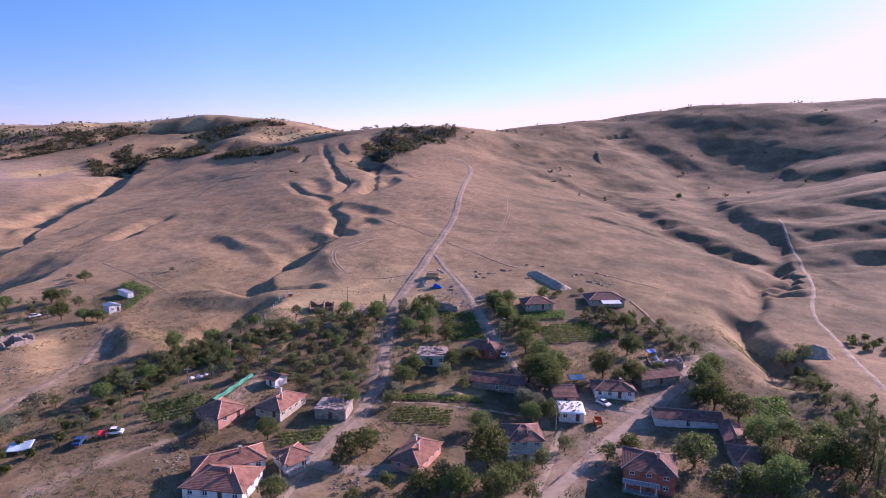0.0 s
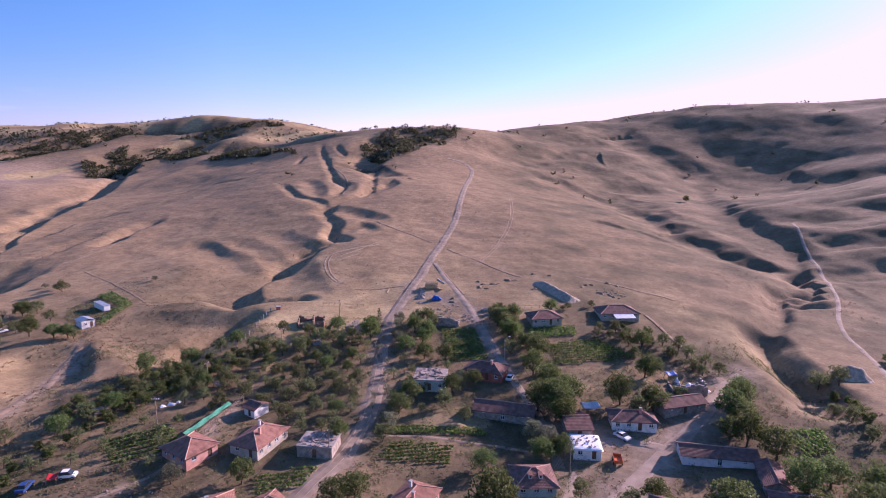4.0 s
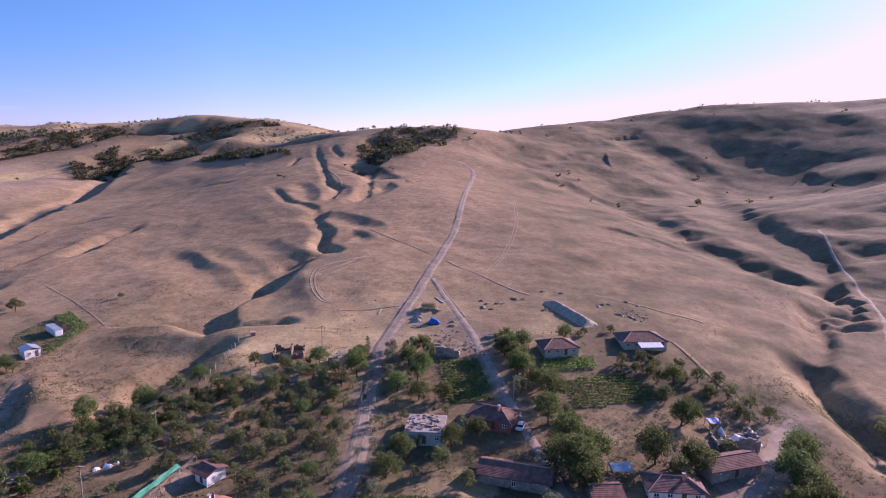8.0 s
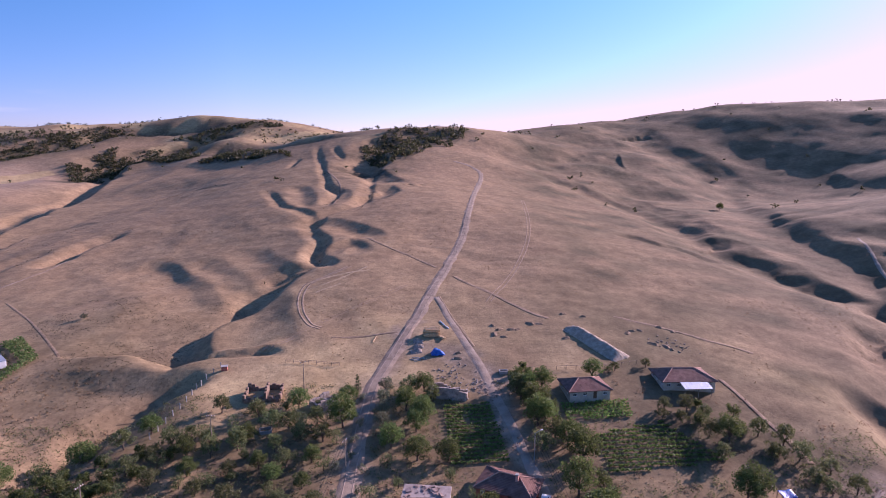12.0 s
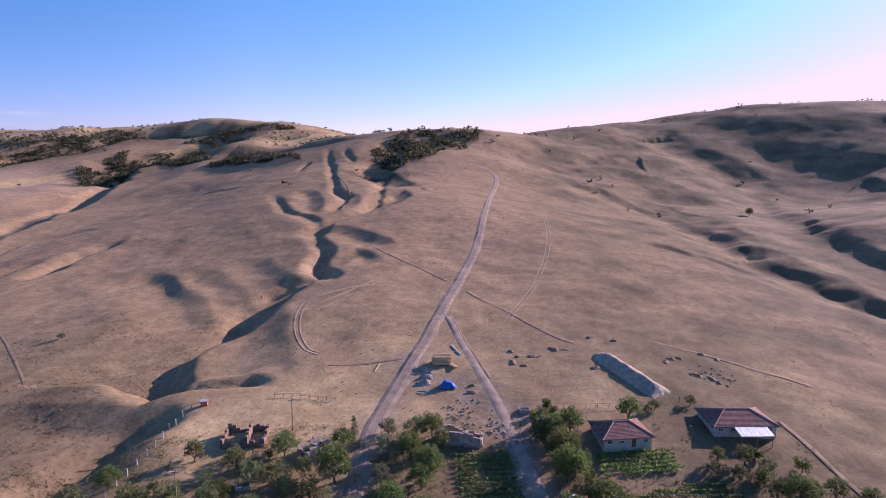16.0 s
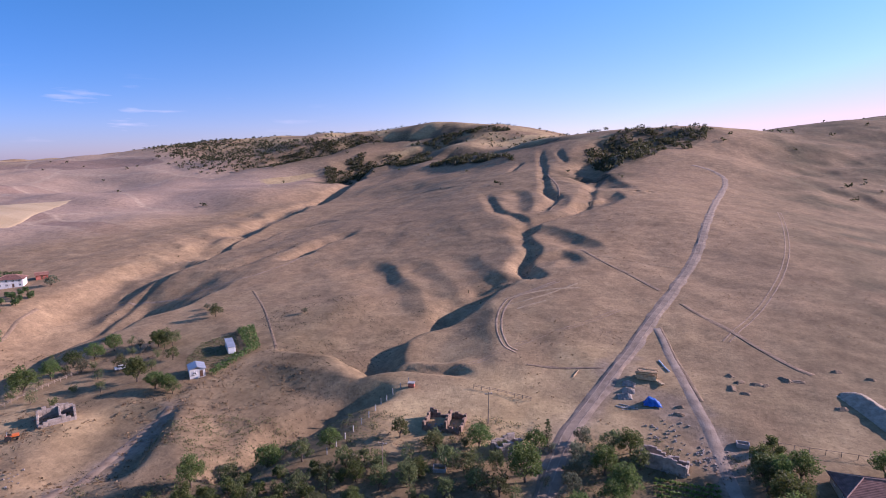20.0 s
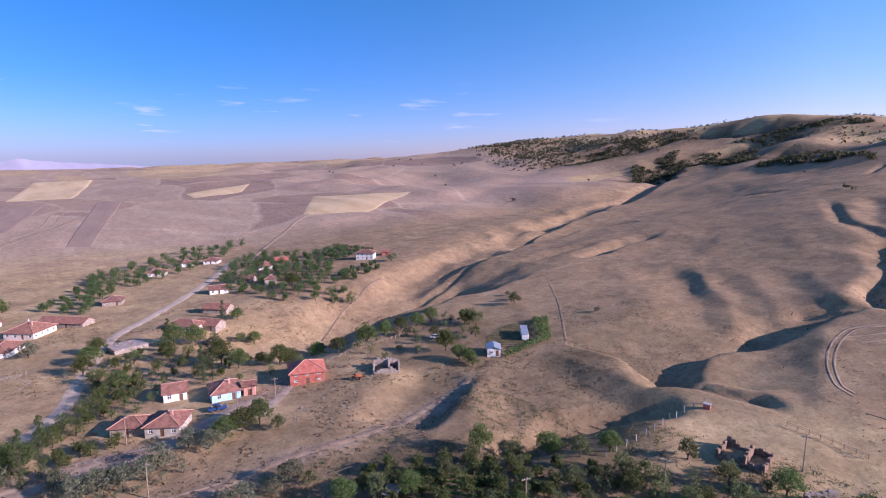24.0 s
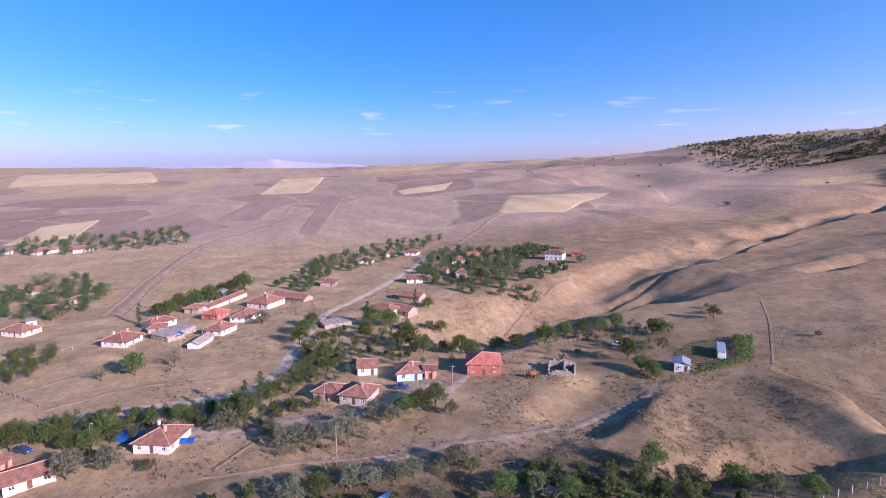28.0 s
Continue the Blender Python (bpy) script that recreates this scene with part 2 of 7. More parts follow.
def value_noise(x, y, seed):
    """Smooth noise of lattice size 1, from -1 to 1."""
    if seed not in NOISE_TABLES:
        NOISE_TABLES[seed] = np.random.RandomState(seed).uniform(-1, 1, (256, 256))
    tab = NOISE_TABLES[seed]
    xi, yi = np.floor(x).astype(int), np.floor(y).astype(int)
    u, v = x - xi, y - yi
    u, v = u * u * u * (u * (6 * u - 15) + 10), v * v * v * (v * (6 * v - 15) + 10)
    g = lambda a, b: tab[a & 255, b & 255]
    return (g(xi, yi) * (1 - u) + g(xi + 1, yi) * u) * (1 - v) + (g(xi, yi + 1) * (1 - u) + g(xi + 1, yi + 1) * u) * v


def line_distance(x, y, pts, sided=False):
    """Distance to a polyline, the share of its length at the nearest place; sided: also 1 on its left, -1 on its right."""
    best, where, side = np.full(x.shape, 1e9), np.zeros(x.shape), np.ones(x.shape)
    for i, ((ax, ay), (bx, by)) in enumerate(zip(pts, pts[1:])):
        dx, dy = bx - ax, by - ay
        s = np.clip(((x - ax) * dx + (y - ay) * dy) / (dx * dx + dy * dy + 1e-9), 0, 1)
        d = np.hypot(x - ax - s * dx, y - ay - s * dy)
        near = d < best
        best, where = np.where(near, d, best), np.where(near, (i + s) / (len(pts) - 1), where)
        side = np.where(near, np.sign(dx * (y - ay) - dy * (x - ax)), side)
    return (best, where, side) if sided else (best, where)


# broad swells of the land: x, y, reach, height
NEAR_SWELLS = [ (0, 60, 160, -3.1), (-150, 150, 130, 4.2), (100, 150, 110, 6.7), (-60, 260, 90, 5.9), (90, 260, 90, 3.3), (-150, 330, 110, -3.1), (180, 360, 110, -6.7), (20, 420, 120, 6.4), (-120, 520, 150, 11.5), (220, 560, 160, -20.4), (-330, 300, 180, 0.4), (320, 300, 160, -12.4), (-300, 560, 180, -17.5), (60, 700, 180, -5.0), (-150, 700, 180, 9.1), (-60, 880, 200, 22.3), (420, 480, 200, 30.9), (-420, 120, 250, -4.4), (300, 120, 200, -3.4), (50, 250, 60, 1.8), (130, 220, 60, -5.0), (60, 130, 60, -4.7), (-10, 200, 60, -2.0), (-80, 180, 60, 1.8) ]
FAR_SWELLS = [ (420, 720, 240, -65.0), (200, 950, 240, 14.7), (-400, 800, 240, -12.8), (-250, 1050, 240, -6.5), (-450, 1250, 320, 45.1), (-800, 1250, 380, 39.8), (-780, 800, 340, -25.2), (330, 1400, 380, 38.1), (620, 1250, 380, 22.1), (900, 800, 500, 65.0), (-1100, 1150, 350, 30.4), (-1150, 500, 450, 17.9), (-1700, 1200, 500, -3.2), (-1300, 0, 600, -14.3), (-2300, 900, 700, 22.2), (-2400, 0, 900, 39.4), (-3300, 300, 1000, -48.9), (-3500, -1500, 1200, -24.8), (50, 1150, 300, -8.7), (0, 2200, 1200, -55.1), (-1500, 2600, 1200, 169.1), (1500, 2600, 1500, 108.7), (-3800, 1900, 1300, -9.7), (0, 3800, 1500, -39.4), (470, 1180, 210, 7.5) ]
# water-cut gullies, hollows and ravines: depth, half width, then the plan line
GULLIES = []
BEDS = {}


def gully(depth, half, *pts, west=0.0):
    """west: a flat bed between steep walls, its western wall that much wider than half."""
    GULLIES.append((depth, half, list(pts)))
    BEDS[len(GULLIES) - 1] = west


gully(2.2, 7.0, (-70, 640), (-66, 560), (-60, 480), (-62, 450), (-78, 425), (-80, 402), (-68, 372), (-64, 350), (-60, 330), (-70, 318), (-80, 308))
gully(2.0, 5.5, (-164, 776), (-139, 688), (-118, 605), (-93, 517), (-84, 500), (-82, 454))
gully(1.6, 5.5, (-139, 763), (-118, 696))
gully(1.4, 5.0, (-173, 721), (-163, 657))
gully(1.6, 6.0, (-145, 522), (-113, 456), (-93, 433), (-80, 418))
gully(1.6, 6.0, (-264, 572), (-240, 601), (-208, 601))
gully(1.6, 4.5, (-62, 330), (-72, 328), (-80, 316))
gully(3.0, 10, (-502, 978), (-472, 889), (-431, 777), (-392, 678), (-371, 588), (-352, 524), (-328, 468), (-317, 433), (-302, 395), (-285, 376), (-280, 362), west=2.6)
gully(2.1, 11, (-282, 480), (-286, 443), (-281, 414), (-287, 391), (-280, 362), (-272, 336), (-266, 308), (-256, 276), (-239, 237), (-222, 205), (-210, 180), (-205, 160), west=3.4)
gully(1.2, 9, (-228, 385), (-231, 355), (-232, 332))
gully(2.4, 10, (-205, 420), (-208, 387), (-206, 360))
for x1, y1, x2, y2 in ((-321, 350, -285, 326), (-338, 384, -280, 345), (-362, 424, -304, 394), (-418, 548, -347, 496), (-380, 480, -322, 440), (-300, 312, -268, 296)):
    gully(1.3, 15, (x1, y1), ((x1 + x2) / 2, (y1 + y2) / 2 + 3), (x2, y2))
gully(4.2, 24, (84, 712), (119, 660), (160, 600), (171, 498), (164, 425), (174, 375), (190, 340), (200, 300))
gully(3.0, 9, (230, 380), (196, 315), (163, 279), (142, 243), (121, 216), (111, 188), (114, 165))
gully(3.2, 8, (175, 262), (158, 268), (146, 262))
gully(3.0, 7, (180, 280), (166, 285), (158, 276))
for x1, y1, x2, y2 in ((200, 312, 188, 303), (196, 300, 183, 292), (188, 288, 174, 284), (180, 276, 165, 272), (172, 262, 158, 258), (206, 322, 193, 318)):
    gully(3.2, 6, (x1, y1), ((x1 + x2) / 2, (y1 + y2) / 2 + 1), (x2, y2))
gully(4.2, 6.5, (-66, 223), (-70, 218), (-76, 213), (-81, 207), (-85, 200), (-83, 193), (-84, 186), (-88, 180))
gully(2.6, 7, (-124, 201), (-121, 193), (-117, 185), (-112, 177), (-108, 170), west=3.2)
gully(4.2, 27, (330, 760), (260, 560), (225, 430), (215, 330))
gully(22, 55, (-420, 1130), (-589, 1080), (-625, 1005), (-680, 900))
gully(18, 45, (-380, 1060), (-454, 965), (-491, 900), (-475, 810))
gully(14, 40, (-170, 830), (-240, 850), (-316, 920), (-380, 930))
gully(13, 32, (0, 830), (-69, 772), (-84, 693), (-76, 610))
gully(4, 70, (300, 1000), (312, 880), (352, 779))
gully(4, 75, (470, 900), (430, 760), (340, 590))
gully(6, 60, (230, 960), (170, 850), (115, 746))


# crumbling scarps and shoulders: drop, width of the face, run back up to the old level, then the crest line, high side to its left
SCARPS = []


def scarp(drop, face, run, *pts):
    SCARPS.append((drop, face, run, list(pts)))


# the main ravine: one long eastern bank from the upper spurs down past the knoll, and the side gully that joins it
scarp(5.3, 7, 48, (-62, 330), (-65, 312), (-67, 289), (-73, 278), (-78, 266), (-79, 256), (-76, 247), (-72, 240), (-74, 232), (-80, 224))
scarp(2.4, 2.2, 4.2, (-84, 231), (-78, 235), (-71, 239), (-63, 240), (-57, 242), (-52, 243))
scarp(2.6, 17, 26, (-63, 318), (-61, 300), (-58, 284), (-53, 266), (-49, 250), (-47, 243))
scarp(3.8, 14, 58, (-65, 227), (-66, 214), (-65, 204), (-67, 194), (-73, 183), (-82, 170))
# soft hollows of the western slope
scarp(2.3, 9, 26, (-150, 366), (-136, 350), (-121, 333), (-105, 315), (-94, 298), (-88, 282))
scarp(0.9, 10, 13, (-116, 362), (-103, 340), (-92, 322), (-84, 312))
scarp(1.1, 8, 17, (-100, 374), (-88, 353), (-76, 339), (-66, 327), (-58, 318))
scarp(1.6, 3, 5, (-84, 298), (-80, 293), (-75, 285), (-72, 276))
# spurs on the eastern bank of the upper ravine
scarp(2.4, 9, 18, (-88, 424), (-78, 419), (-64, 416), (-50, 402), (-36, 386), (-30, 374))
scarp(2.0, 7, 12, (-74, 348), (-64, 357), (-54, 371), (-43, 364), (-34, 348))
scarp(1.6, 4, 8, (-66, 378), (-64, 362), (-58, 344), (-50, 330), (-52, 320))
scarp(4.8, 16, 28, (-82, 650), (-70, 632), (-54, 590), (-40, 560), (-30, 545))
scarp(3.6, 13, 20, (-74, 500), (-58, 521), (-43, 526), (-36, 500), (-44, 470), (-54, 450))
scarp(1.9, 9, 14, (-118, 540), (-104, 505), (-94, 474), (-82, 446))
scarp(1.5, 7, 10, (-98, 545), (-84, 512), (-71, 492), (-70, 470), (-80, 444))
# banks of the western stream, and the pale scalloped bluff across it
scarp(6.0, 16, 60, (-470, 880), (-440, 829), (-404, 726), (-384, 670), (-372, 630))
scarp(4.2, 12, 45, (-352, 580), (-335, 535), (-332, 510), (-317, 470), (-306, 440))
scarp(3.8, 11, 40, (-252, 478), (-266, 454), (-280, 441), (-268, 406), (-273, 379), (-280, 358))
scarp(3.6, 9, 40, (-272, 356), (-269, 338), (-267, 316), (-260, 285), (-250, 262))
scarp(3.6, 9, 45, (-216, 284), (-226, 271), (-233, 259), (-233, 240), (-215, 208), (-204, 180))
scarp(2.0, 6, 9, (-200, 398), (-202, 384), (-200, 368), (-204, 350))
scarp(1.5, 14, 14, (-262, 230), (-292, 268), (-310, 318), (-322, 360), (-352, 420), (-362, 480), (-398, 560), (-420, 660))
scarp(9.5, 24, 75, (-212, 330), (-208, 290), (-205, 260), (-197, 232), (-186, 205), (-176, 182), (-168, 165))
# spurs and shaded faces of the eastern hills
scarp(6.5, 42, 80, (84, 820), (103, 776), (141, 768), (186, 784), (226, 755), (250, 672), (256, 640))
scarp(3.5, 20, 40, (176, 660), (193, 630), (205, 583), (203, 526), (197, 476), (186, 448))
scarp(3.1, 17, 26, (158, 452), (176, 454), (192, 440), (194, 410), (195, 378), (202, 348), (206, 335))
scarp(4.5, 50, 60, (108, 800), (150, 850), (201, 908), (248, 948), (276, 891), (296, 840))
scarp(4.8, 48, 60, (280, 975), (311, 952), (355, 898), (369, 828), (371, 775), (360, 740))
scarp(4.5, 66, 60, (355, 750), (417, 796), (476, 837), (510, 805), (520, 730))
scarp(5.0, 46, 50, (318, 560), (380, 635), (433, 680), (480, 684), (540, 690))
scarp(4.2, 26, 30, (240, 438), (262, 444), (289, 441), (318, 446), (345, 438), (400, 436))
scarp(3.8, 22, 26, (220, 382), (240, 392), (262, 390), (300, 378), (345, 375), (390, 372))
scarp(3.4, 18, 22, (194, 322), (212, 331), (240, 332), (265, 327), (310, 322), (350, 320))
scarp(3.6, 8, 12, (126, 242), (133, 224), (131, 210), (121, 186), (113, 166), (110, 150))
scarp(1.7, 5, 9, (104, 428), (120, 427), (131, 416), (144, 420), (150, 394), (154, 380))


def swells(x, y, table):
    z = np.zeros(x.shape)
    for a, b, r, hgt in table:
        z += hgt * np.exp(-((x - a) ** 2 + (y - b) ** 2) / (2 * (0.75 * r) ** 2))
    return z


def height(x, y):
    """Height of the land at arrays x, y."""
    x, y = np.asarray(x, float), np.asarray(y, float)
    soft = lambda u: np.where(u > 30, u, np.log1p(np.exp(np.minimum(u, 30))))
    z = -24 + 0.125 * (28 * soft((y - 205) / 28) - 120 * soft((y - 900) / 120)) * np.exp(-np.maximum(-x - 350, 0) / 700)
    z = z + swells(x, y, NEAR_SWELLS) + swells(x, y, FAR_SWELLS)
    wx, wy = x + 5 * value_noise(x / 23, y / 23, 1) + 1.8 * value_noise(x / 8, y / 8, 11), y + 5 * value_noise(x / 23, y / 23, 2) + 1.8 * value_noise(x / 8, y / 8, 12)
    for k, (depth, half, pts) in enumerate(GULLIES):
        p = np.array(pts)
        lo, hi = p.min(0) - 3 * half, p.max(0) + 3 * half
        box = (x > lo[0]) & (x < hi[0]) & (y > lo[1]) & (y < hi[1])
        if not box.any():
            continue
        calm = 0.35 if half < 16 else 1.0
        d, s, left = line_distance(x[box] + calm * (wx - x)[box], y[box] + calm * (wy - y)[box], pts, True)
        if BEDS[k]:
            u = np.clip((1 - d / (half * np.where(left > 0, 0.8, BEDS[k]))) * 1.9, 0, 1)
        else:
            u = np.clip(1 - d / (half * np.where(left > 0, 0.72, 1.55)), 0, 1)     # steep eastern, gentle western bank
        cut = depth * u * u * (3 - 2 * u) * np.clip(s * 6 + 0.15, 0, 1) * np.clip((1 - s) * 8 + 0.3, 0, 1)
        z[box] -= cut
    for drop, face, run, pts in SCARPS:
        p = np.array(pts)
        lo, hi = p.min(0) - face - run - 6, p.max(0) + face + run + 6
        box = (x > lo[0]) & (x < hi[0]) & (y > lo[1]) & (y < hi[1])
        if not box.any():
            continue
        sway, taper = (0.8, 6) if face > 15 else (0.45, 7)
        d, s, left = line_distance(x[box] + sway * (wx - x)[box], y[box] + sway * (wy - y)[box], pts, True)
        rise = np.clip(1 - (d - face) / run, 0, 1)
        z[box] -= np.where(left < 0, drop * (0.6 * np.clip(d / face, 0, 1) + 0.4 * np.sin(np.clip(d / face, 0, 1) * 1.57)) * rise * rise * (3 - 2 * rise), 0) * np.clip(s * taper, 0, 1) * np.clip((1 - s) * taper, 0, 1)
    far = np.clip((np.hypot(x, y - 150) - 330) / 400, 0, 1)
    z += far * (9 * value_noise(x / 170, y / 170, 3) + 4 * value_noise(x / 70, y / 70, 4)) * np.clip((y - 250) / 300, 0.25, 1)
    ribs = np.clip((x - 205) / 60, 0, 1) * np.clip((y - 230) / 60, 0, 1) * np.clip((620 - y) / 120, 0, 1)
    z += ribs * 2.5 * np.abs(value_noise(x / 130 + 0.4 * value_noise(x / 60, y / 60, 8), y / 34, 5))
    slope = np.clip((y - 250) / 100, 0, 1)
    z += slope * (1.6 * value_noise(x / 55, y / 90, 6)) + 0.35 * value_noise(x / 14, y / 14, 7) + 0.12 * value_noise(x / 4.5, y / 4.5, 9)
    return z


def ground_at(x, y):
    return float(height(np.array([x]), np.array([y]))[0])


def steps(lo, a, b, hi, fine, grow=1.035, most=70, back=None):
    """Grid lines: fine steps from a to b, growing ones on both sides."""
    mid = list(np.arange(a, b + 0.01, fine))
    up, s = [], fine
    while (up[-1] if up else b) < hi:
        s = min(s * grow, most)
        up.append((up[-1] if up else b) + s)
    down, s = [], fine
    while (down[-1] if down else a) > lo:
        s = min(s * (back or grow), most)
        down.append((down[-1] if down else a) - s)
    return np.array(down[::-1] + mid + up)


WOODS = [[(-657, 850), (-708, 921), (-702, 982), (-684, 1033), (-650, 1131), (-525, 1101), (-503, 1081), (-573, 1047), (-628, 991), (-630, 940), (-641, 887)],
         [(-489, 886), (-504, 981), (-451, 1017), (-423, 1034), (-351, 858), (-424, 900)],
         [(-328, 825), (-326, 961), (-262, 830), (-186, 757), (-178, 730), (-228, 758)],
         [(-466, 1052), (-437, 1103), (-328, 1146), (-315, 1123), (-399, 1086), (-412, 1038)],
         [(-97, 715), (-92, 814), (-37, 850), (30, 850), (10, 789), (-40, 660), (-69, 642)],
         [(-496, 808), (-550, 871), (-532, 893), (-523, 976), (-485, 912), (-485, 838)]]


def in_polygon(x, y, poly):
    """Which of the places lie inside a plan polygon."""
    hit = np.zeros(x.shape, bool)
    for (ax, ay), (bx, by) in zip(poly, poly[1:] + poly[:1]):
        hit ^= ((ay > y) != (by > y)) & (x < (bx - ax) * (y - ay) / (by - ay + 1e-9) + ax)
    return hit


STRIPS = [[(-600, 1141), (-480, 1146), (-467, 1116), (-528, 1107)], [(-496, 1000), (-458, 1047), (-450, 1028), (-482, 984)],
          [(-397, 985), (-358, 989), (-283, 1095), (-231, 1151), (-172, 837), (-295, 1025)], [(-414, 1076), (-353, 1080), (-347, 1060), (-402, 1043)],
          [(-840, 1097), (-823, 1126), (-779, 1129), (-748, 1056)], [(-739, 1118), (-760, 1200), (-690, 1200), (-700, 1110)], [(-608, 788), (-565, 863), (-547, 851), (-550, 740)]]


# trodden ground beside the lanes: plan line, reach
LANES = [([(92, 182), (84, 174), (69, 156), (50, 138), (36, 123), (22, 107), (10, 90)], 7.5), ([(38, 150), (31, 138), (27, 124), (19, 106), (12, 94)], 4.5), ([(30, 140), (38, 146), (50, 146), (58, 142)], 8.0),
         ([(-36, 96), (-30, 119), (-22, 136), (-19, 156), (-19, 178), (-20, 198), (-20, 218), (-17, 233), (-11, 262)], 4.2), ([(10, 233), (14, 216), (19, 190), (23, 168), (27, 152), (27, 135)], 3.0),
         ([(-147, 62), (-145, 74), (-142, 87), (-143, 101), (-142, 116), (-147, 130), (-154, 146), (-160, 158)], 5.0), ([(-123, 200), (-117, 183), (-114, 167), (-113, 152), (-115, 134), (-113, 118)], 4.0), ([(-14, 243), (4, 240), (14, 222)], 5.0), ([(-54, 169), (-57, 139), (-61, 127), (-73, 116), (-83, 105)], 2.6)]


def build_ground():
    gx, gy = steps(-4900, -300, 200, 3000, 1.5, 1.013), steps(-2600, 70, 440, 4300, 1.5, 1.011, back=1.06)
    X, Y = np.meshgrid(gx, gy)
    Z = height(X, Y)
    nx, ny = len(gx), len(gy)
    me = bpy.data.meshes.new("ground")
    idx = np.arange(nx * ny).reshape(ny, nx)
    quads = np.stack([idx[:-1, :-1], idx[:-1, 1:], idx[1:, 1:], idx[1:, :-1]], -1).reshape(-1, 4)
    me.vertices.add(nx * ny)
    me.vertices.foreach_set("co", np.stack([X, Y, Z], -1).ravel())
    me.loops.add(quads.size)
    me.loops.foreach_set("vertex_index", quads.ravel())
    me.polygons.add(len(quads))
    me.polygons.foreach_set("loop_start", np.arange(len(quads)) * 4)
    me.polygons.foreach_set("loop_total", np.full(len(quads), 4))
    me.polygons.foreach_set("use_smooth", np.ones(len(quads), bool))
    me.update()
    x, y = X.ravel(), Y.ravel()
    bump = lambda a, b, r: np.exp(-((x - a) ** 2 + (y - b) ** 2) / (2 * r * r))
    # golden straw on the knolls above the orchards, pale stubble in the western valley
    straw = np.clip(0.95 * bump(-50, 221, 15) + 0.6 * bump(-25, 240, 22) + 0.45 * bump(104, 236, 9) + 0.45 * bump(111, 208, 9) + 0.35 * bump(90, 258, 9) + 0.6 * bump(33, 238, 9) + 0.2 * bump(-130, 300, 60) + 0.1 * bump(-175, 250, 40) + 0.2 * bump(0, 262, 40) + 0.15 * bump(-300, 350, 40), 0, 1)
    straw = np.maximum(straw, 0.62 * np.clip((-100 - x) / 50, 0, 1) * np.clip((225 - y) / 60, 0, 1) * np.clip((x + 560) / 60, 0, 1) * np.clip((y + 140) / 60, 0, 1))
    straw = np.maximum(straw, 0.95 * np.clip(value_noise(x / 90, y / 40, 31) * 3 + 0.2, 0, 1) * np.clip((Z.ravel() - 62) / 18, 0, 1) * np.clip((100 - x) / 80, 0, 1))
    bd, _, bside = line_distance(x, y, [(-371, 588), (-328, 468), (-302, 395), (-280, 362), (-266, 308), (-239, 237), (-200, 172)], True)
    straw = np.maximum(straw, np.where(bside < 0, 0.08, 0.03) * np.clip(1.3 - bd / 40, 0, 1))
    straw = np.maximum(straw, 0.9 * np.clip(value_noise(x / 420, y / 90, 33) * 3 + 0.4, 0, 1) * np.clip((-1150 - x) / 200, 0, 1))
    straw = np.maximum(straw, 0.6 * in_polygon(x, y, [(-14, 151), (12, 151), (14, 160), (-12, 161)]) + 0.45 * in_polygon(x, y, [(38, 170), (64, 172), (62, 186), (36, 184)]))
    straw *= 0.7 + 0.5 * value_noise(x / 12, y / 12, 21)
    for poly in STRIPS:
        straw = np.maximum(straw, 0.95 * in_polygon(x, y, poly))
    # dark garden earth among the houses and trees, plus slope shade painted as darker ground
    soil_shade = 0.9 * np.clip((222 - y) / 8, 0, 1) * np.clip((x + 92) / 12, 0, 1) * np.clip((125 - x) / 12, 0, 1) * np.clip((y - 40) / 20, 0, 1)
    soil_shade = np.maximum(soil_shade, 0.8 * in_polygon(x, y, [(-116, 138), (-105, 153), (-96, 171), (-84, 181), (-76, 192), (-66, 205), (-40, 215), (-20, 215), (-20, 60), (-120, 60)]))
    soil_shade = np.clip(soil_shade - 1.1 * bump(-52, 222, 15) - 0.5 * bump(52, 178, 10), 0, 1)
    # dark caravan garden, and a faint shade tone painted on the ravine terrace
    soil_shade = np.maximum(soil_shade, 0.6 * bump(-141, 236, 9) + 0.5 * bump(-148, 240, 7) + 0.3 * bump(-66, 262, 12))
    soil_shade = np.maximum(soil_shade, 0.75 * np.clip(1.3 * bump(-118, 222, 34), 0, 1))
    # eastern slope: the shade of a westward tilt painted as darker ground
    soil_shade = np.maximum(soil_shade, 0.8 * np.clip((x - 12 - (y - 300) * 0.08) / 50, 0, 1) * np.clip((y - 175) / 30, 0, 1))
    # western slope: grazing-light shade painted in, over ground dark with tussocks
    soil_shade = np.maximum(soil_shade, 0.75 * bump(-105, 212, 24) + 0.6 * bump(-118, 255, 30))
    soil_shade = np.maximum(soil_shade, 0.75 * in_polygon(x, y, [(56, 238), (80, 234), (96, 216), (103, 192), (100, 170), (85, 168), (66, 205)]))
    # near slope: trampled brown, darkened also because haze pales the far land
    soil_shade = np.maximum(soil_shade, 0.3 * np.clip((340 - y) / 90, 0, 1) * np.clip((x + 150) / 40, 0, 1) * np.clip((150 - x) / 40, 0, 1) * (1 - 0.9 * np.clip(bump(-52, 222, 15) + bump(106, 236, 16), 0, 1)))
    soil_shade *= 0.75 + 0.5 * value_noise(x / 18, y / 18, 22)
    # thorn scrub in the ravines of the far heights
    scrub = np.zeros(x.shape)
    for depth, half, pts in GULLIES:
        if depth > 8.5 and half > 28:
            d, _ = line_distance(x, y, pts)
            scrub = np.maximum(scrub, np.clip(1.5 - d / half, 0, 1) * np.clip((200 - x) / 100, 0.35, 1))
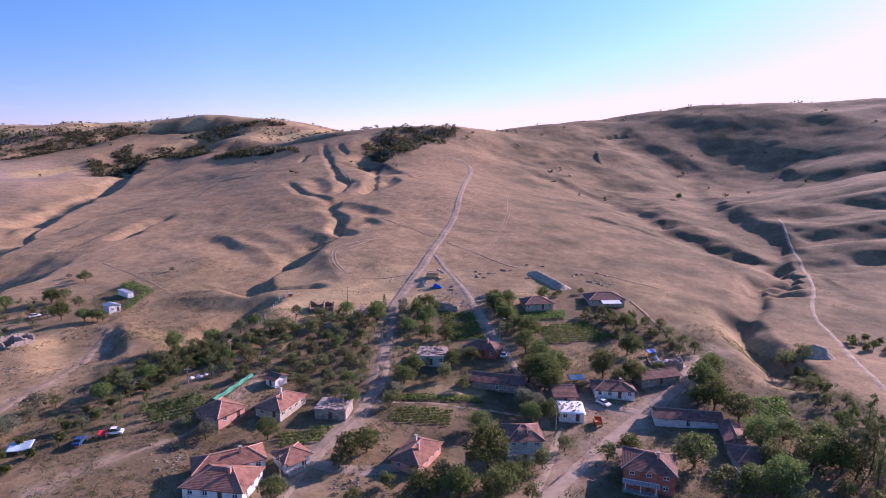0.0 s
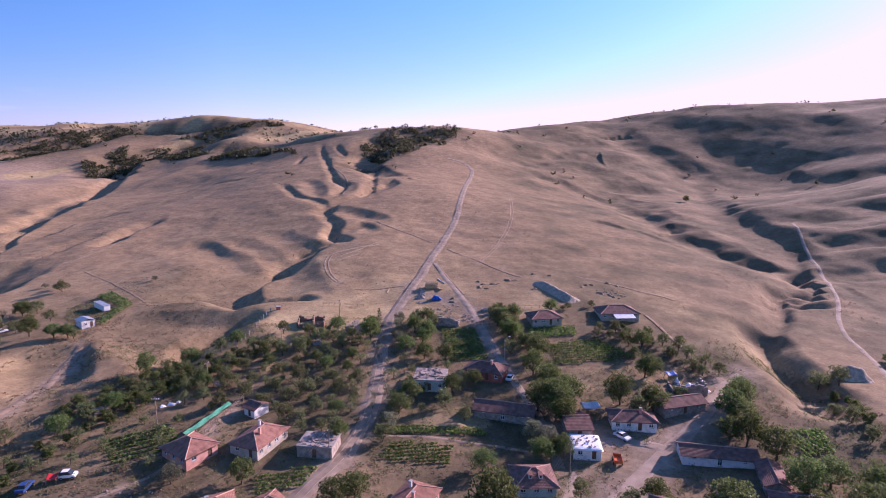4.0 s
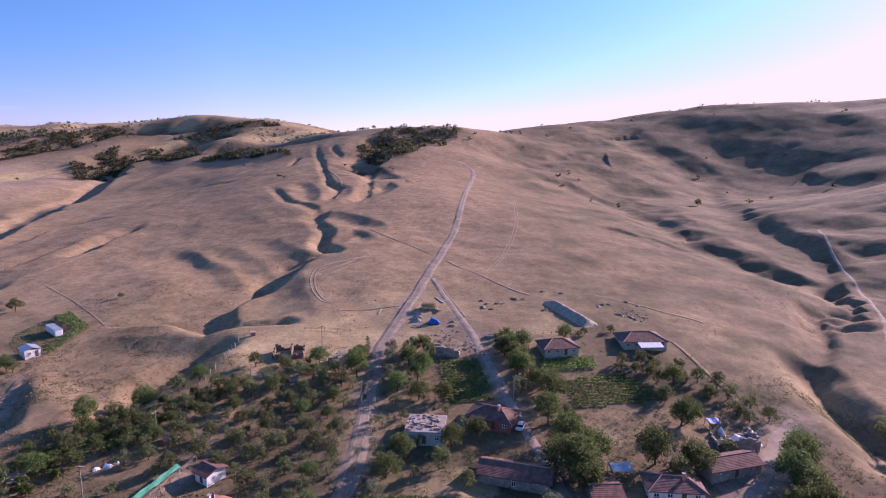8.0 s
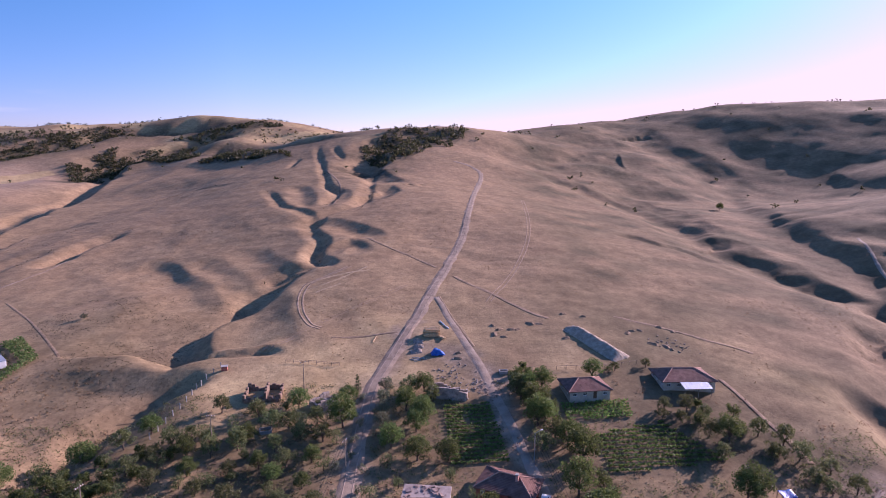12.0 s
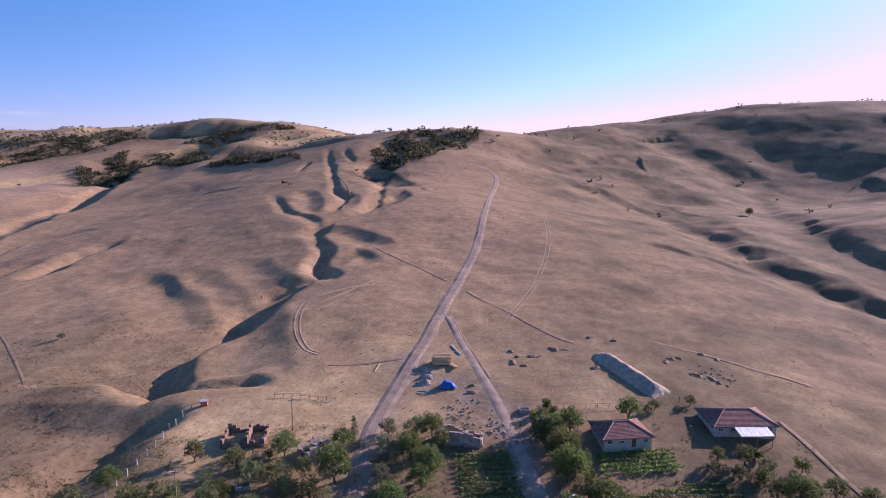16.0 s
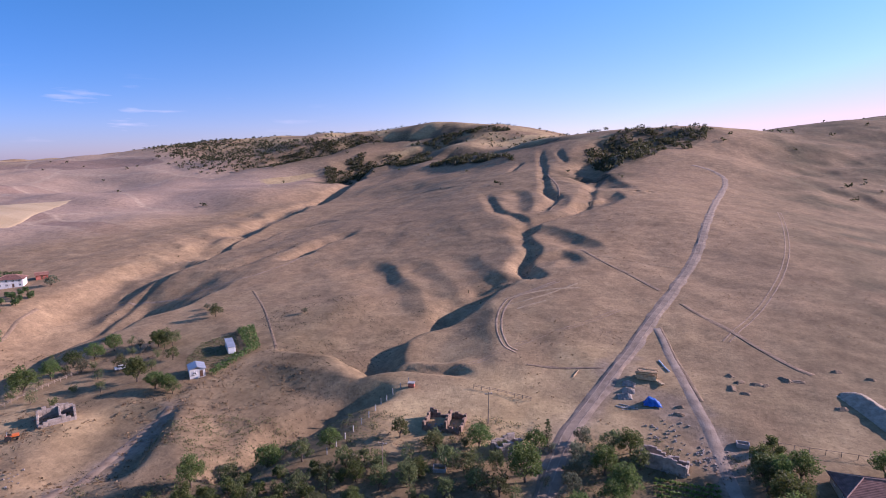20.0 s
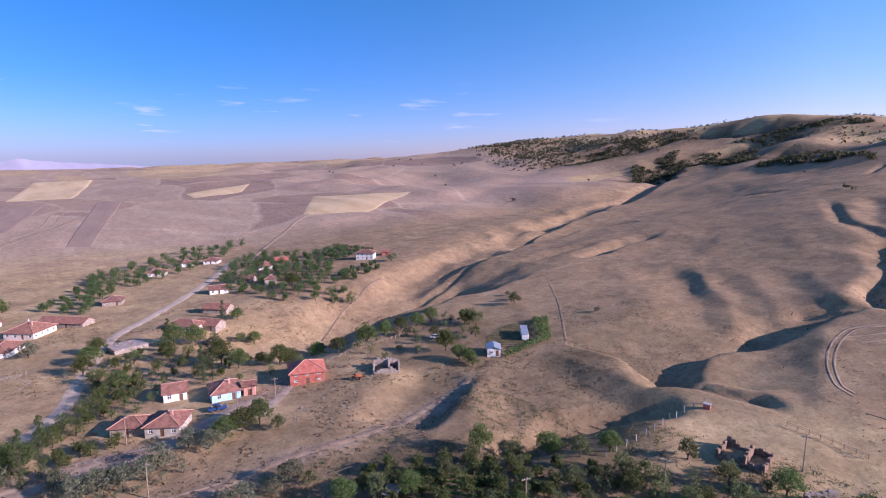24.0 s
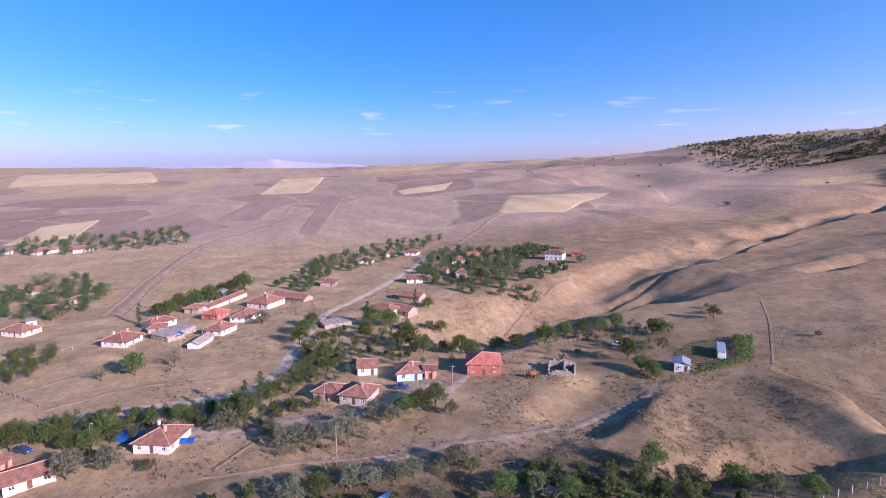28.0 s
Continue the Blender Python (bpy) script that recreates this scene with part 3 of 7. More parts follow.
    wax, way = x + 14 * value_noise(x / 30, y / 30, 62), y + 14 * value_noise(x / 30, y / 30, 63)
    for poly in WOODS:
        scrub = np.maximum(scrub, 0.85 * in_polygon(wax, way, poly))
    scrub *= np.clip(0.75 + 0.8 * value_noise(x / 30, y / 30, 23), 0, 1)
    lane = np.zeros(x.shape)
    near = (x > -180) & (x < 140) & (y > 40) & (y < 300)
    for pts, wid in LANES:
        d, _ = line_distance(x[near], y[near], pts)
        d += 1.8 * value_noise(x[near] / 3.5, y[near] / 3.5, 71) + 1.2 * value_noise(x[near] / 9, y[near] / 9, 72)
        lane[near] = np.maximum(lane[near], np.clip(1.25 - d / wid, 0, 1) * (0.8 + 0.3 * value_noise(x[near] / 6, y[near] / 6, 73)))
    farm = np.clip((-420 - x) / 120, 0, 1) * np.clip((900 + 0.25 * (-x - 500) - y) / 150, 0, 1)
    for name, val in (("straw", straw), ("soil_shade", soil_shade), ("scrub", scrub), ("farm", farm), ("lane", lane)):
        me.attributes.new(name, "FLOAT", "POINT").data.foreach_set("value", np.clip(val, 0, 1).astype(np.float32))
    me.materials.append(M_GROUND)
    return tagged(new("ground", me), "dry brown steppe hillside with straw and scrub", "ground", kind="structure")


ground = build_ground()


def smooth_line(pts, step=2.0):
    """A plan line through pts, rounded, sampled at even steps."""
    p = np.array(pts, float)
    for _ in range(3):
        q = [p[0]]
        for a, b in zip(p, p[1:]):
            q += [0.75 * a + 0.25 * b, 0.25 * a + 0.75 * b]
        p = np.array(q + [p[-1]])
    d = np.r_[0, np.cumsum(np.hypot(*np.diff(p, axis=0).T))]
    s = np.linspace(0, d[-1], max(2, int(d[-1] / step)))
    return np.stack([np.interp(s, d, p[:, 0]), np.interp(s, d, p[:, 1])], -1)


def strip(name, pts, width, mat, label, lift=0.06, across=5, ragged=0.4, crown=0.0, category="road", seed=0):
    """A band laid on the land along a plan line, with uneven edges; crown raises its middle."""
    line = smooth_line(pts)
    t = np.gradient(line, axis=0)
    t /= np.hypot(t[:, 0], t[:, 1])[:, None] + 1e-9
    nrm = np.stack([t[:, 1], -t[:, 0]], -1)
    k = np.arange(len(line))
    u = np.linspace(-1, 1, across)
    w = width / 2 * np.ones((len(line), across))
    w[:, 0] += ragged * value_noise(k / 3.0, k * 0 + 0.5, 40 + seed)
    w[:, -1] += ragged * value_noise(k / 3.0, k * 0 + 7.5, 41 + seed)
    P = line[:, None, :] + nrm[:, None, :] * (u[None, :] * w)[:, :, None]
    Z = height(P[..., 0], P[..., 1]) + lift + crown * (1 - u[None, :] ** 2)
    edge = np.zeros(across)
    edge[0] = edge[-1] = -lift - 0.12
    Z = Z + edge[None, :]
    verts = np.concatenate([P, Z[..., None]], -1).reshape(-1, 3)
    idx = np.arange(len(verts)).reshape(len(line), across)
    faces = np.stack([idx[:-1, :-1], idx[:-1, 1:], idx[1:, 1:], idx[1:, :-1]], -1).reshape(-1, 4)
    me = bpy.data.meshes.new(name)
    me.from_pydata(verts.tolist(), [], faces.tolist())
    me.polygons.foreach_set("use_smooth", np.ones(len(faces), bool))
    me.materials.append(mat)
    return tagged(new(name, me), label, category, kind="structure")


HILL_ROAD = [(-36, 96), (-30, 119), (-22, 136), (-19, 156), (-19, 178), (-20, 198), (-20, 218), (-17, 233), (-11, 262), (-5, 299), (2, 340), (8, 377), (13, 437), (21, 532), (32, 622), (28, 652), (5, 668)]
strip("road_hill", HILL_ROAD, 5.0, M_ROAD, "pale gravel road climbing the dry hillside", 0.18, 7, 1.0, 0.08)
for off in (-0.95, 0.95):
    strip("wheel_path", [(x + off, y) for x, y in HILL_ROAD], 0.75, M_RUT, "paler wheel path worn into the gravel road", 0.262, 4, 0.2, seed=34)
strip("road_track", [(-4, 286), (4, 254), (10, 233), (14, 216), (17, 203), (19, 190), (23, 168), (27, 152), (27, 135)], 3.4, M_DIRT, "narrow earth track between gardens", 0.14, 5, 0.6, seed=2)
strip("road_yard", [(92, 182), (84, 174), (69, 156), (50, 138), (36, 123), (22, 107), (10, 90)], 4.6, M_DIRT, "wide trodden earth lane between farmhouses", 0.05, 7, 1.6, seed=4)
strip("road_valley", [(-420, 215), (-329, 167), (-280, 134), (-256, 117), (-203, 103), (-177, 97), (-167, 87), (-166, 72), (-164, 55), (-167, 35)], 6.0, M_CHALK, "pale asphalt road through the valley hamlet", 0.16, 5, 0.4, seed=6)
strip("road_lane", [(-160, 158), (-150, 150), (-139, 138), (-138, 124), (-144, 105), (-147, 92), (-146, 80), (-148, 62)], 4.6, M_DIRT, "earth lane in front of village houses", 0.14, 5, 0.5, seed=8)
strip("road_cut", [(-123, 200), (-119, 183), (-114, 167), (-113, 152), (-115, 134), (-113, 118)], 3.4, M_TRACK, "rutted earth track in a cutting", 0.14, 5, 0.5, seed=10)

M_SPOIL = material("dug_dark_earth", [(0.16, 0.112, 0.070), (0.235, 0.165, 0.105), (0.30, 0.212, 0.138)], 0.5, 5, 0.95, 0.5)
for off in (-5.0, 5.5):
    strip("track_fields", [(-287, 21 + off), (-360, 21 + off), (-438, 24 + off), (-532, 34 + off), (-590, 63 + off), (-706, 108 + off), (-858, 118 + off), (-1010, 169 + off), (-1100, 330)], 2.2, M_TRACK, "side rut of the field track", 0.25, 4, 0.6, seed=19)
for off in (-0.9, 0.9):
    strip("track_arc", [(-44 + off, 322), (-55 + off, 306), (-59 + off, 299), (-55 + off, 276), (-47 + off, 259), (-42, 256 + off)], 1.1, M_TRACK, "worn wheel rut in dry grass", 0.06, 5, 0.6, seed=12)
    strip("track_faint", [(-17 + off, 300), (-28 + off, 280), (-40 + off, 268), (-52 + off, 246), (-60 + off, 240)], 0.45, M_TRACK, "faint wheel rut over dry grass", 0.04, 4, 0.5, seed=13)
    strip("track_slope", [(16 + off, 282), (30 + off, 320), (44 + off, 375), (52 + off, 440), (58 + off, 520)], 0.8, M_TRACK, "faint wheel rut up the dry slope", 0.08, 4, 0.25, seed=15)
strip("track_west", [(-267, 291), (-228, 303), (-200, 326), (-203, 386)], 2.0, M_TRACK, "faint pale path over dry pasture", 0.10, 4, 0.4, seed=16)
strip("track_fields", [(-287, 21), (-360, 21), (-438, 24), (-532, 34), (-580, 63), (-706, 115), (-978, 217)], 6.0, M_TRACK, "pale field track through stubble", 0.3, 5, 0.8, seed=18)
strip("track_farms", [(-505, -112), (-494, -31), (-549, 35)], 4.0, M_TRACK, "pale earth track to outlying farms", 0.3, 5, 0.6, seed=20)
strip("track_upper", [(-317, 171), (-424, 232), (-508, 287), (-590, 337), (-709, 469)], 4.0, M_TRACK, "pale earth lane past the upper hamlet", 0.3, 5, 0.6, seed=22)
strip("track_valley", [(256, 425), (214, 327), (186, 272), (160, 236), (150, 205), (138, 180), (128, 150)], 2.6, M_DIRT, "pale stony track along the valley floor", 0.12, 4, 0.6, seed=24)
strip("lane_gardens", [(-54, 169), (-57, 139), (-61, 127), (-73, 116), (-83, 105)], 1.8, M_TRACK, "narrow earth lane beside garden fences", 0.06, 4, 0.8, seed=26)
strip("lane_yard", [(-30, 117), (-18, 113), (-8, 116)], 4.5, M_DIRT, "short trodden lane to a farmyard", 0.12, 5, 0.6, seed=28)
strip("path_plots", [(-20, 146), (-4, 146), (15, 142), (22, 141)], 1.6, M_TRACK, "pale footpath between garden plots", 0.10, 4, 0.4, seed=30)
strip("lane_fork", [(38, 150), (31, 138), (27, 124), (19, 106), (12, 94)], 2.8, M_DIRT, "trodden earth lane forking past a tall house", 0.05, 5, 1.2, seed=33)
strip("lane_square", [(30, 140), (38, 146), (50, 146), (56, 142)], 4.5, M_DIRT, "trodden earth yard of white farmhouse", 0.05, 7, 1.8, seed=32)
strip("lane_house", [(-146, 62), (-143, 74), (-140, 82), (-139, 92), (-140, 103), (-141, 113), (-139, 124)], 5.0, M_DIRT, "trodden earth lane past village houses", 0.15, 5, 0.8, seed=36)
strip("lane_terrace", [(-147, 62), (-145, 74), (-142, 87), (-143, 101), (-142, 116), (-147, 130), (-154, 146)], 5.0, M_DIRT, "trodden earth lane above the bushes", 0.17, 5, 0.7, seed=37)
for k, pts in enumerate(([(-57, 294), (-46, 306), (-36, 322)], [(-60, 300), (-48, 312), (-34, 318)], [(-52, 291), (-44, 301)])):
    strip("scraped_streak", pts, 1.6, M_SCRAPE, "pale scraped streak in dry grass", 0.05, 5, 1.3, seed=90 + 2 * k)
strip("path_hill", [(-36, 363), (-17, 360), (0, 358)], 0.8, M_SCRAPE, "thin pale footpath over dry grass", 0.08, 4, 0.3, seed=96)
strip("path_lower", [(-121, 80), (-120, 88), (-120, 103), (-117, 114), (-115, 126)], 1.8, M_TRACK, "earth path under the bushes", 0.10, 4, 0.6, seed=38)
# trenches are not cut: their darkness is the colour of these raised strips
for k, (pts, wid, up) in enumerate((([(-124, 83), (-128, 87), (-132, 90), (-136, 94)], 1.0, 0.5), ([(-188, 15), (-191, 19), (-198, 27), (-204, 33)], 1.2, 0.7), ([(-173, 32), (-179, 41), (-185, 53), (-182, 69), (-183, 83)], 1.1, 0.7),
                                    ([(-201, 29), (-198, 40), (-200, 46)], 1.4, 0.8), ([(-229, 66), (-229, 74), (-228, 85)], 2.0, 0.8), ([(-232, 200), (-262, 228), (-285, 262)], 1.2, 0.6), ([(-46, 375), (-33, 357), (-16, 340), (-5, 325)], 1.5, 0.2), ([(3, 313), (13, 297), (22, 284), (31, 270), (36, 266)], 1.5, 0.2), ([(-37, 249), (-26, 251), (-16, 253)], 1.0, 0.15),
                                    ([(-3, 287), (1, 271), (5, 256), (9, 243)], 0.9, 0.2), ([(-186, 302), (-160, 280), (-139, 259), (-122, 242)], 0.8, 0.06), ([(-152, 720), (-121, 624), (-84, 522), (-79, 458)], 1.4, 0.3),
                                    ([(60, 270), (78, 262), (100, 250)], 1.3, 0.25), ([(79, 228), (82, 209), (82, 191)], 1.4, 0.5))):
    strip("dug_strip", pts, wid * 1.5, M_SPOIL, "low strip of dug earth with trench darkness in its colour", 0.04, 7, 1.1, up * 0.3, "bank", 50 + 2 * k)

# ---- building tools ----
def part(name, bm, mat, parent, label=""):
    """Links a bmesh as one mesh object under a thing or a part, or at top level."""
    me = bpy.data.meshes.new(name)
    bm.to_mesh(me)
    bm.free()
    for m in mat if isinstance(mat, (list, tuple)) else [mat]:
        me.materials.append(m)
    ob = new(name, me)
    ob.parent = parent
    return tagged(ob, label)


def empty_at(name, x, y, z, turn=0.0):
    ob = new(name)
    ob.empty_display_size = 0.2
    ob.matrix_basis = pose(x, y, z, 0, 0, turn)
    return ob


def add_box(bm, sx, sy, sz, m=None, bevel=0.0):
    """A box of that size standing on its origin."""
    m = m or Matrix()
    r = bmesh.ops.create_cube(bm, size=1, matrix=m @ Matrix.Translation((0, 0, sz / 2)) @ Matrix.Diagonal((sx, sy, sz, 1)))
    if bevel:
        es = {e for v in r["verts"] for e in v.link_edges}
        bmesh.ops.bevel(bm, geom=list(es), offset=bevel, segments=1, affect="EDGES")
    return bm


def box(sx, sy, sz, m=None, bevel=0.0):
    return add_box(bmesh.new(), sx, sy, sz, m, bevel)


def add_tube(bm, a, b, ra, rb, n=8):
    """A tapered round bar from a to b."""
    a, b = Vector(a), Vector(b)
    q = (b - a).to_track_quat("Z", "Y").to_matrix().to_4x4()
    bmesh.ops.create_cone(bm, cap_ends=True, segments=n, radius1=ra, radius2=rb, depth=(b - a).length, matrix=Matrix.Translation((a + b) / 2) @ q)
    return bm


def sheet(name, grid, mat, parent=None, label="", smooth=True):
    """A mesh from a grid of places (rows, columns, 3)."""
    g = np.asarray(grid, float)
    r, c = g.shape[:2]
    idx = np.arange(r * c).reshape(r, c)
    f = np.stack([idx[:-1, :-1], idx[:-1, 1:], idx[1:, 1:], idx[1:, :-1]], -1).reshape(-1, 4)
    me = bpy.data.meshes.new(name)
    me.from_pydata(g.reshape(-1, 3).tolist(), [], f.tolist())
    me.polygons.foreach_set("use_smooth", np.full(len(f), smooth))
    me.materials.append(mat)
    ob = new(name, me)
    ob.parent = parent
    return tagged(ob, label)


def cards(name, centres, sizes, mat, parent=None, up=0.3, seed=0, label="", aspect=0.6):
    """Many small leaf blades, each bent along its middle, as one mesh."""
    rng = np.random.RandomState(seed)
    c = np.asarray(centres, float)
    n = len(c)
    nrm = rng.normal(size=(n, 3)) + np.array([0, 0, up])
    nrm /= np.linalg.norm(nrm, axis=1)[:, None]
    t = np.cross(nrm, rng.normal(size=(n, 3)))
    t /= np.linalg.norm(t, axis=1)[:, None] + 1e-9
    b = np.cross(nrm, t)
    s = np.asarray(sizes, float).reshape(-1, 1)
    v = np.stack([c - t * s, c + b * s * aspect + nrm * s * 0.15, c + t * s, c - b * s * aspect + nrm * s * 0.15], 1).reshape(-1, 3)
    f = np.arange(4 * n).reshape(n, 4)
    tri = np.stack([f[:, [0, 1, 2]], f[:, [0, 2, 3]]], 1).reshape(-1, 3)
    me = bpy.data.meshes.new(name)
    me.vertices.add(len(v))
    me.vertices.foreach_set("co", v.ravel())
    me.loops.add(tri.size)
    me.loops.foreach_set("vertex_index", tri.ravel())
    me.polygons.add(len(tri))
    me.polygons.foreach_set("loop_start", np.arange(len(tri)) * 3)
    me.polygons.foreach_set("loop_total", np.full(len(tri), 3))
    me.update()
    me.materials.append(mat)
    ob = new(name, me)
    ob.parent = parent
    return tagged(ob, label)


def inside(x, y, poly):
    hit = False
    for (ax, ay), (bx, by) in zip(poly, poly[1:] + poly[:1]):
        if (ay > y) != (by > y) and x < (bx - ax) * (y - ay) / (by - ay) + ax:
            hit = not hit
    return hit


def spread(poly, gap, rng, most=400):
    """Places inside a plan polygon, no two nearer than gap."""
    xs, ys = [p[0] for p in poly], [p[1] for p in poly]
    out = []
    for _ in range(most * 12):
        x, y = rng.uniform(min(xs), max(xs)), rng.uniform(min(ys), max(ys))
        if inside(x, y, poly) and all((x - a) ** 2 + (y - b) ** 2 > gap * gap for a, b in out):
            out.append((x, y))
            if len(out) >= most:
                break
    return out


def leaf_material(name, dark, light, rough=0.6):
    m = bpy.data.materials.new(name)
    m.use_nodes = True
    n, l = m.node_tree.nodes, m.node_tree.links
    b = n["Principled BSDF"]
    b.inputs["Roughness"].default_value, b.inputs["Specular IOR Level"].default_value = rough, 0.3
    geo, info = n.new("ShaderNodeNewGeometry"), n.new("ShaderNodeObjectInfo")
    mix = n.new("ShaderNodeMix")
    mix.data_type = "RGBA"
    mix.inputs[6].default_value, mix.inputs[7].default_value = (*dark, 1), (*light, 1)
    l.new(geo.outputs["Random Per Island"], mix.inputs[0])
    hsv = n.new("ShaderNodeHueSaturation")
    rg = n.new("ShaderNodeMapRange")
    rg.inputs["To Min"].default_value, rg.inputs["To Max"].default_value = 0.7, 1.35
    l.new(info.outputs["Random"], rg.inputs[0]), l.new(rg.outputs[0], hsv.inputs["Value"])
    hu = n.new("ShaderNodeMapRange")
    hu.inputs["To Min"].default_value, hu.inputs["To Max"].default_value = 0.47, 0.52
    l.new(info.outputs["Random"], hu.inputs[0]), l.new(hu.outputs[0], hsv.inputs["Hue"])
    l.new(mix.outputs[2], hsv.inputs["Color"]), l.new(hsv.outputs[0], b.inputs["Base Color"])
    tr = n.new("ShaderNodeBsdfTranslucent")
    l.new(hsv.outputs[0], tr.inputs["Color"])
    mx = n.new("ShaderNodeMixShader")
    mx.inputs[0].default_value = 0.48
    l.new(b.outputs[0], mx.inputs[1]), l.new(tr.outputs[0], mx.inputs[2])
    l.new(mx.outputs[0], n["Material Output"].inputs["Surface"])
    return m


def tile_material(name, colours):
    """Fired roof tiles: courses about 0.3 m up the slope, uneven colour from tile to tile."""
    m = material(name, colours, 0.9, 9, 0.85, 0.0, vary=0.12)
    n, l = m.node_tree.nodes, m.node_tree.links
    b = n["Principled BSDF"]
    geo = n.new("ShaderNodeTexCoord")
    wave = n.new("ShaderNodeTexWave")
    wave.bands_direction = "Z"
    wave.inputs["Scale"].default_value, wave.inputs["Distortion"].default_value = 2.2, 0.3
    l.new(geo.outputs["Object"], wave.inputs["Vector"])
    bp = n.new("ShaderNodeBump")
    bp.inputs["Strength"].default_value, bp.inputs["Distance"].default_value = 0.6, 0.06
    l.new(wave.outputs[0], bp.inputs["Height"]), l.new(bp.outputs[0], b.inputs["Normal"])
    return m


ROOFS = {
    "tile": tile_material("terracotta_tiles", [(0.16, 0.074, 0.052), (0.25, 0.120, 0.086), (0.33, 0.168, 0.122)]),
    "brown": tile_material("weathered_tiles", [(0.115, 0.058, 0.046), (0.18, 0.092, 0.073), (0.25, 0.132, 0.106)]),
    "redroof": tile_material("red_tiles", [(0.28, 0.075, 0.052), (0.39, 0.125, 0.09), (0.46, 0.17, 0.125)]),
    "flat": material("earth_roof", [(0.22, 0.18, 0.155), (0.32, 0.27, 0.24), (0.38, 0.33, 0.29)], 0.5, 8, 0.95, 0.4),
    "rubble": material("broken_roof", [(0.16, 0.12, 0.10), (0.30, 0.22, 0.18), (0.40, 0.31, 0.27)], 0.8, 7, 0.95, 0.6),
    "metal": material("dull_sheet_metal", [(0.36, 0.38, 0.40), (0.48, 0.50, 0.53)], 0.6, 12, 0.45, 0.1, 0.5),
    "sheet": material("white_plastic_sheet", [(0.70, 0.71, 0.74), (0.85, 0.86, 0.88)], 0.6, 6, 0.4, 0.5),
}
WALLS = {
    "white": material("limewash", [(0.52, 0.50, 0.48), (0.70, 0.69, 0.67), (0.78, 0.77, 0.75)], 0.7, 10, 0.9, 0.1),
    "rose": material("pale_rose_render", [(0.50, 0.42, 0.39), (0.66, 0.57, 0.53), (0.72, 0.63, 0.59)], 0.7, 10, 0.9, 0.1),
    "pink": material("salmon_render", [(0.42, 0.20, 0.16), (0.56, 0.29, 0.23), (0.62, 0.34, 0.28)], 0.7, 10, 0.9, 0.1),
    "red": material("red_brick_render", [(0.24, 0.075, 0.055), (0.36, 0.12, 0.09), (0.42, 0.16, 0.12)], 0.8, 12, 0.9, 0.2),
    "blue": material("sky_blue_render", [(0.28, 0.48, 0.70), (0.38, 0.60, 0.82), (0.50, 0.68, 0.84)], 0.7, 10, 0.9, 0.1),
    "green": material("faded_green_render", [(0.26, 0.32, 0.28), (0.38, 0.45, 0.39), (0.46, 0.52, 0.46)], 0.7, 10, 0.9, 0.15),
    "ochre": material("grey_ochre_render", [(0.30, 0.27, 0.22), (0.42, 0.38, 0.31), (0.50, 0.45, 0.38)], 0.7, 10, 0.9, 0.15),
    "brownstone": material("brown_ruin_stone", [(0.12, 0.080, 0.058), (0.21, 0.145, 0.105), (0.30, 0.215, 0.16)], 1.2, 9, 0.95, 0.5),
    "stone": material("rough_stone", [(0.19, 0.155, 0.13), (0.31, 0.26, 0.22), (0.42, 0.36, 0.31)], 1.2, 9, 0.95, 0.5),
}
M_RIDGE = material("ridge_tiles", [(0.34, 0.19, 0.14), (0.50, 0.32, 0.25)], 1.5, 9, 0.85, 0.2)
M_FRAME = material("white_window_paint", [(0.62, 0.62, 0.62), (0.76, 0.76, 0.76)], 2, 14, 0.6, 0.05)
M_DOOR = material("brown_door_paint", [(0.10, 0.055, 0.035), (0.17, 0.095, 0.06)], 2, 14, 0.6, 0.1)
M_CONCRETE = material("concrete", [(0.26, 0.25, 0.24), (0.38, 0.37, 0.35)], 1.2, 12, 0.95, 0.2)
M_WOOD = material("grey_wood", [(0.16, 0.12, 0.09), (0.27, 0.21, 0.16), (0.34, 0.27, 0.21)], 2, 16, 0.9, 0.2)
M_NEWWOOD = material("sawn_timber", [(0.40, 0.26, 0.14), (0.56, 0.39, 0.22), (0.66, 0.49, 0.30)], 2, 16, 0.8, 0.2)
M_BARK = material("bark", [(0.07, 0.052, 0.04), (0.15, 0.115, 0.09)], 3, 14, 0.95, 0.6)
M_STEEL = material("galvanised_steel", [(0.30, 0.31, 0.32), (0.44, 0.45, 0.46)], 2, 12, 0.45, 0.05, 0.8)
M_CABLE = material("black_cable", [(0.012, 0.012, 0.013), (0.02, 0.02, 0.02)], 2, 12, 0.7, 0.0)
M_BLUETARP = material("blue_tarpaulin", [(0.010, 0.070, 0.30), (0.02, 0.14, 0.50)], 0.9, 4, 0.35, 0.6)
M_GLASS = bpy.data.materials.new("window_glass")
M_GLASS.use_nodes = True
_g = M_GLASS.node_tree.nodes["Principled BSDF"]
_g.inputs["Base Color"].default_value, _g.inputs["Roughness"].default_value = (0.03, 0.036, 0.042, 1), 0.08
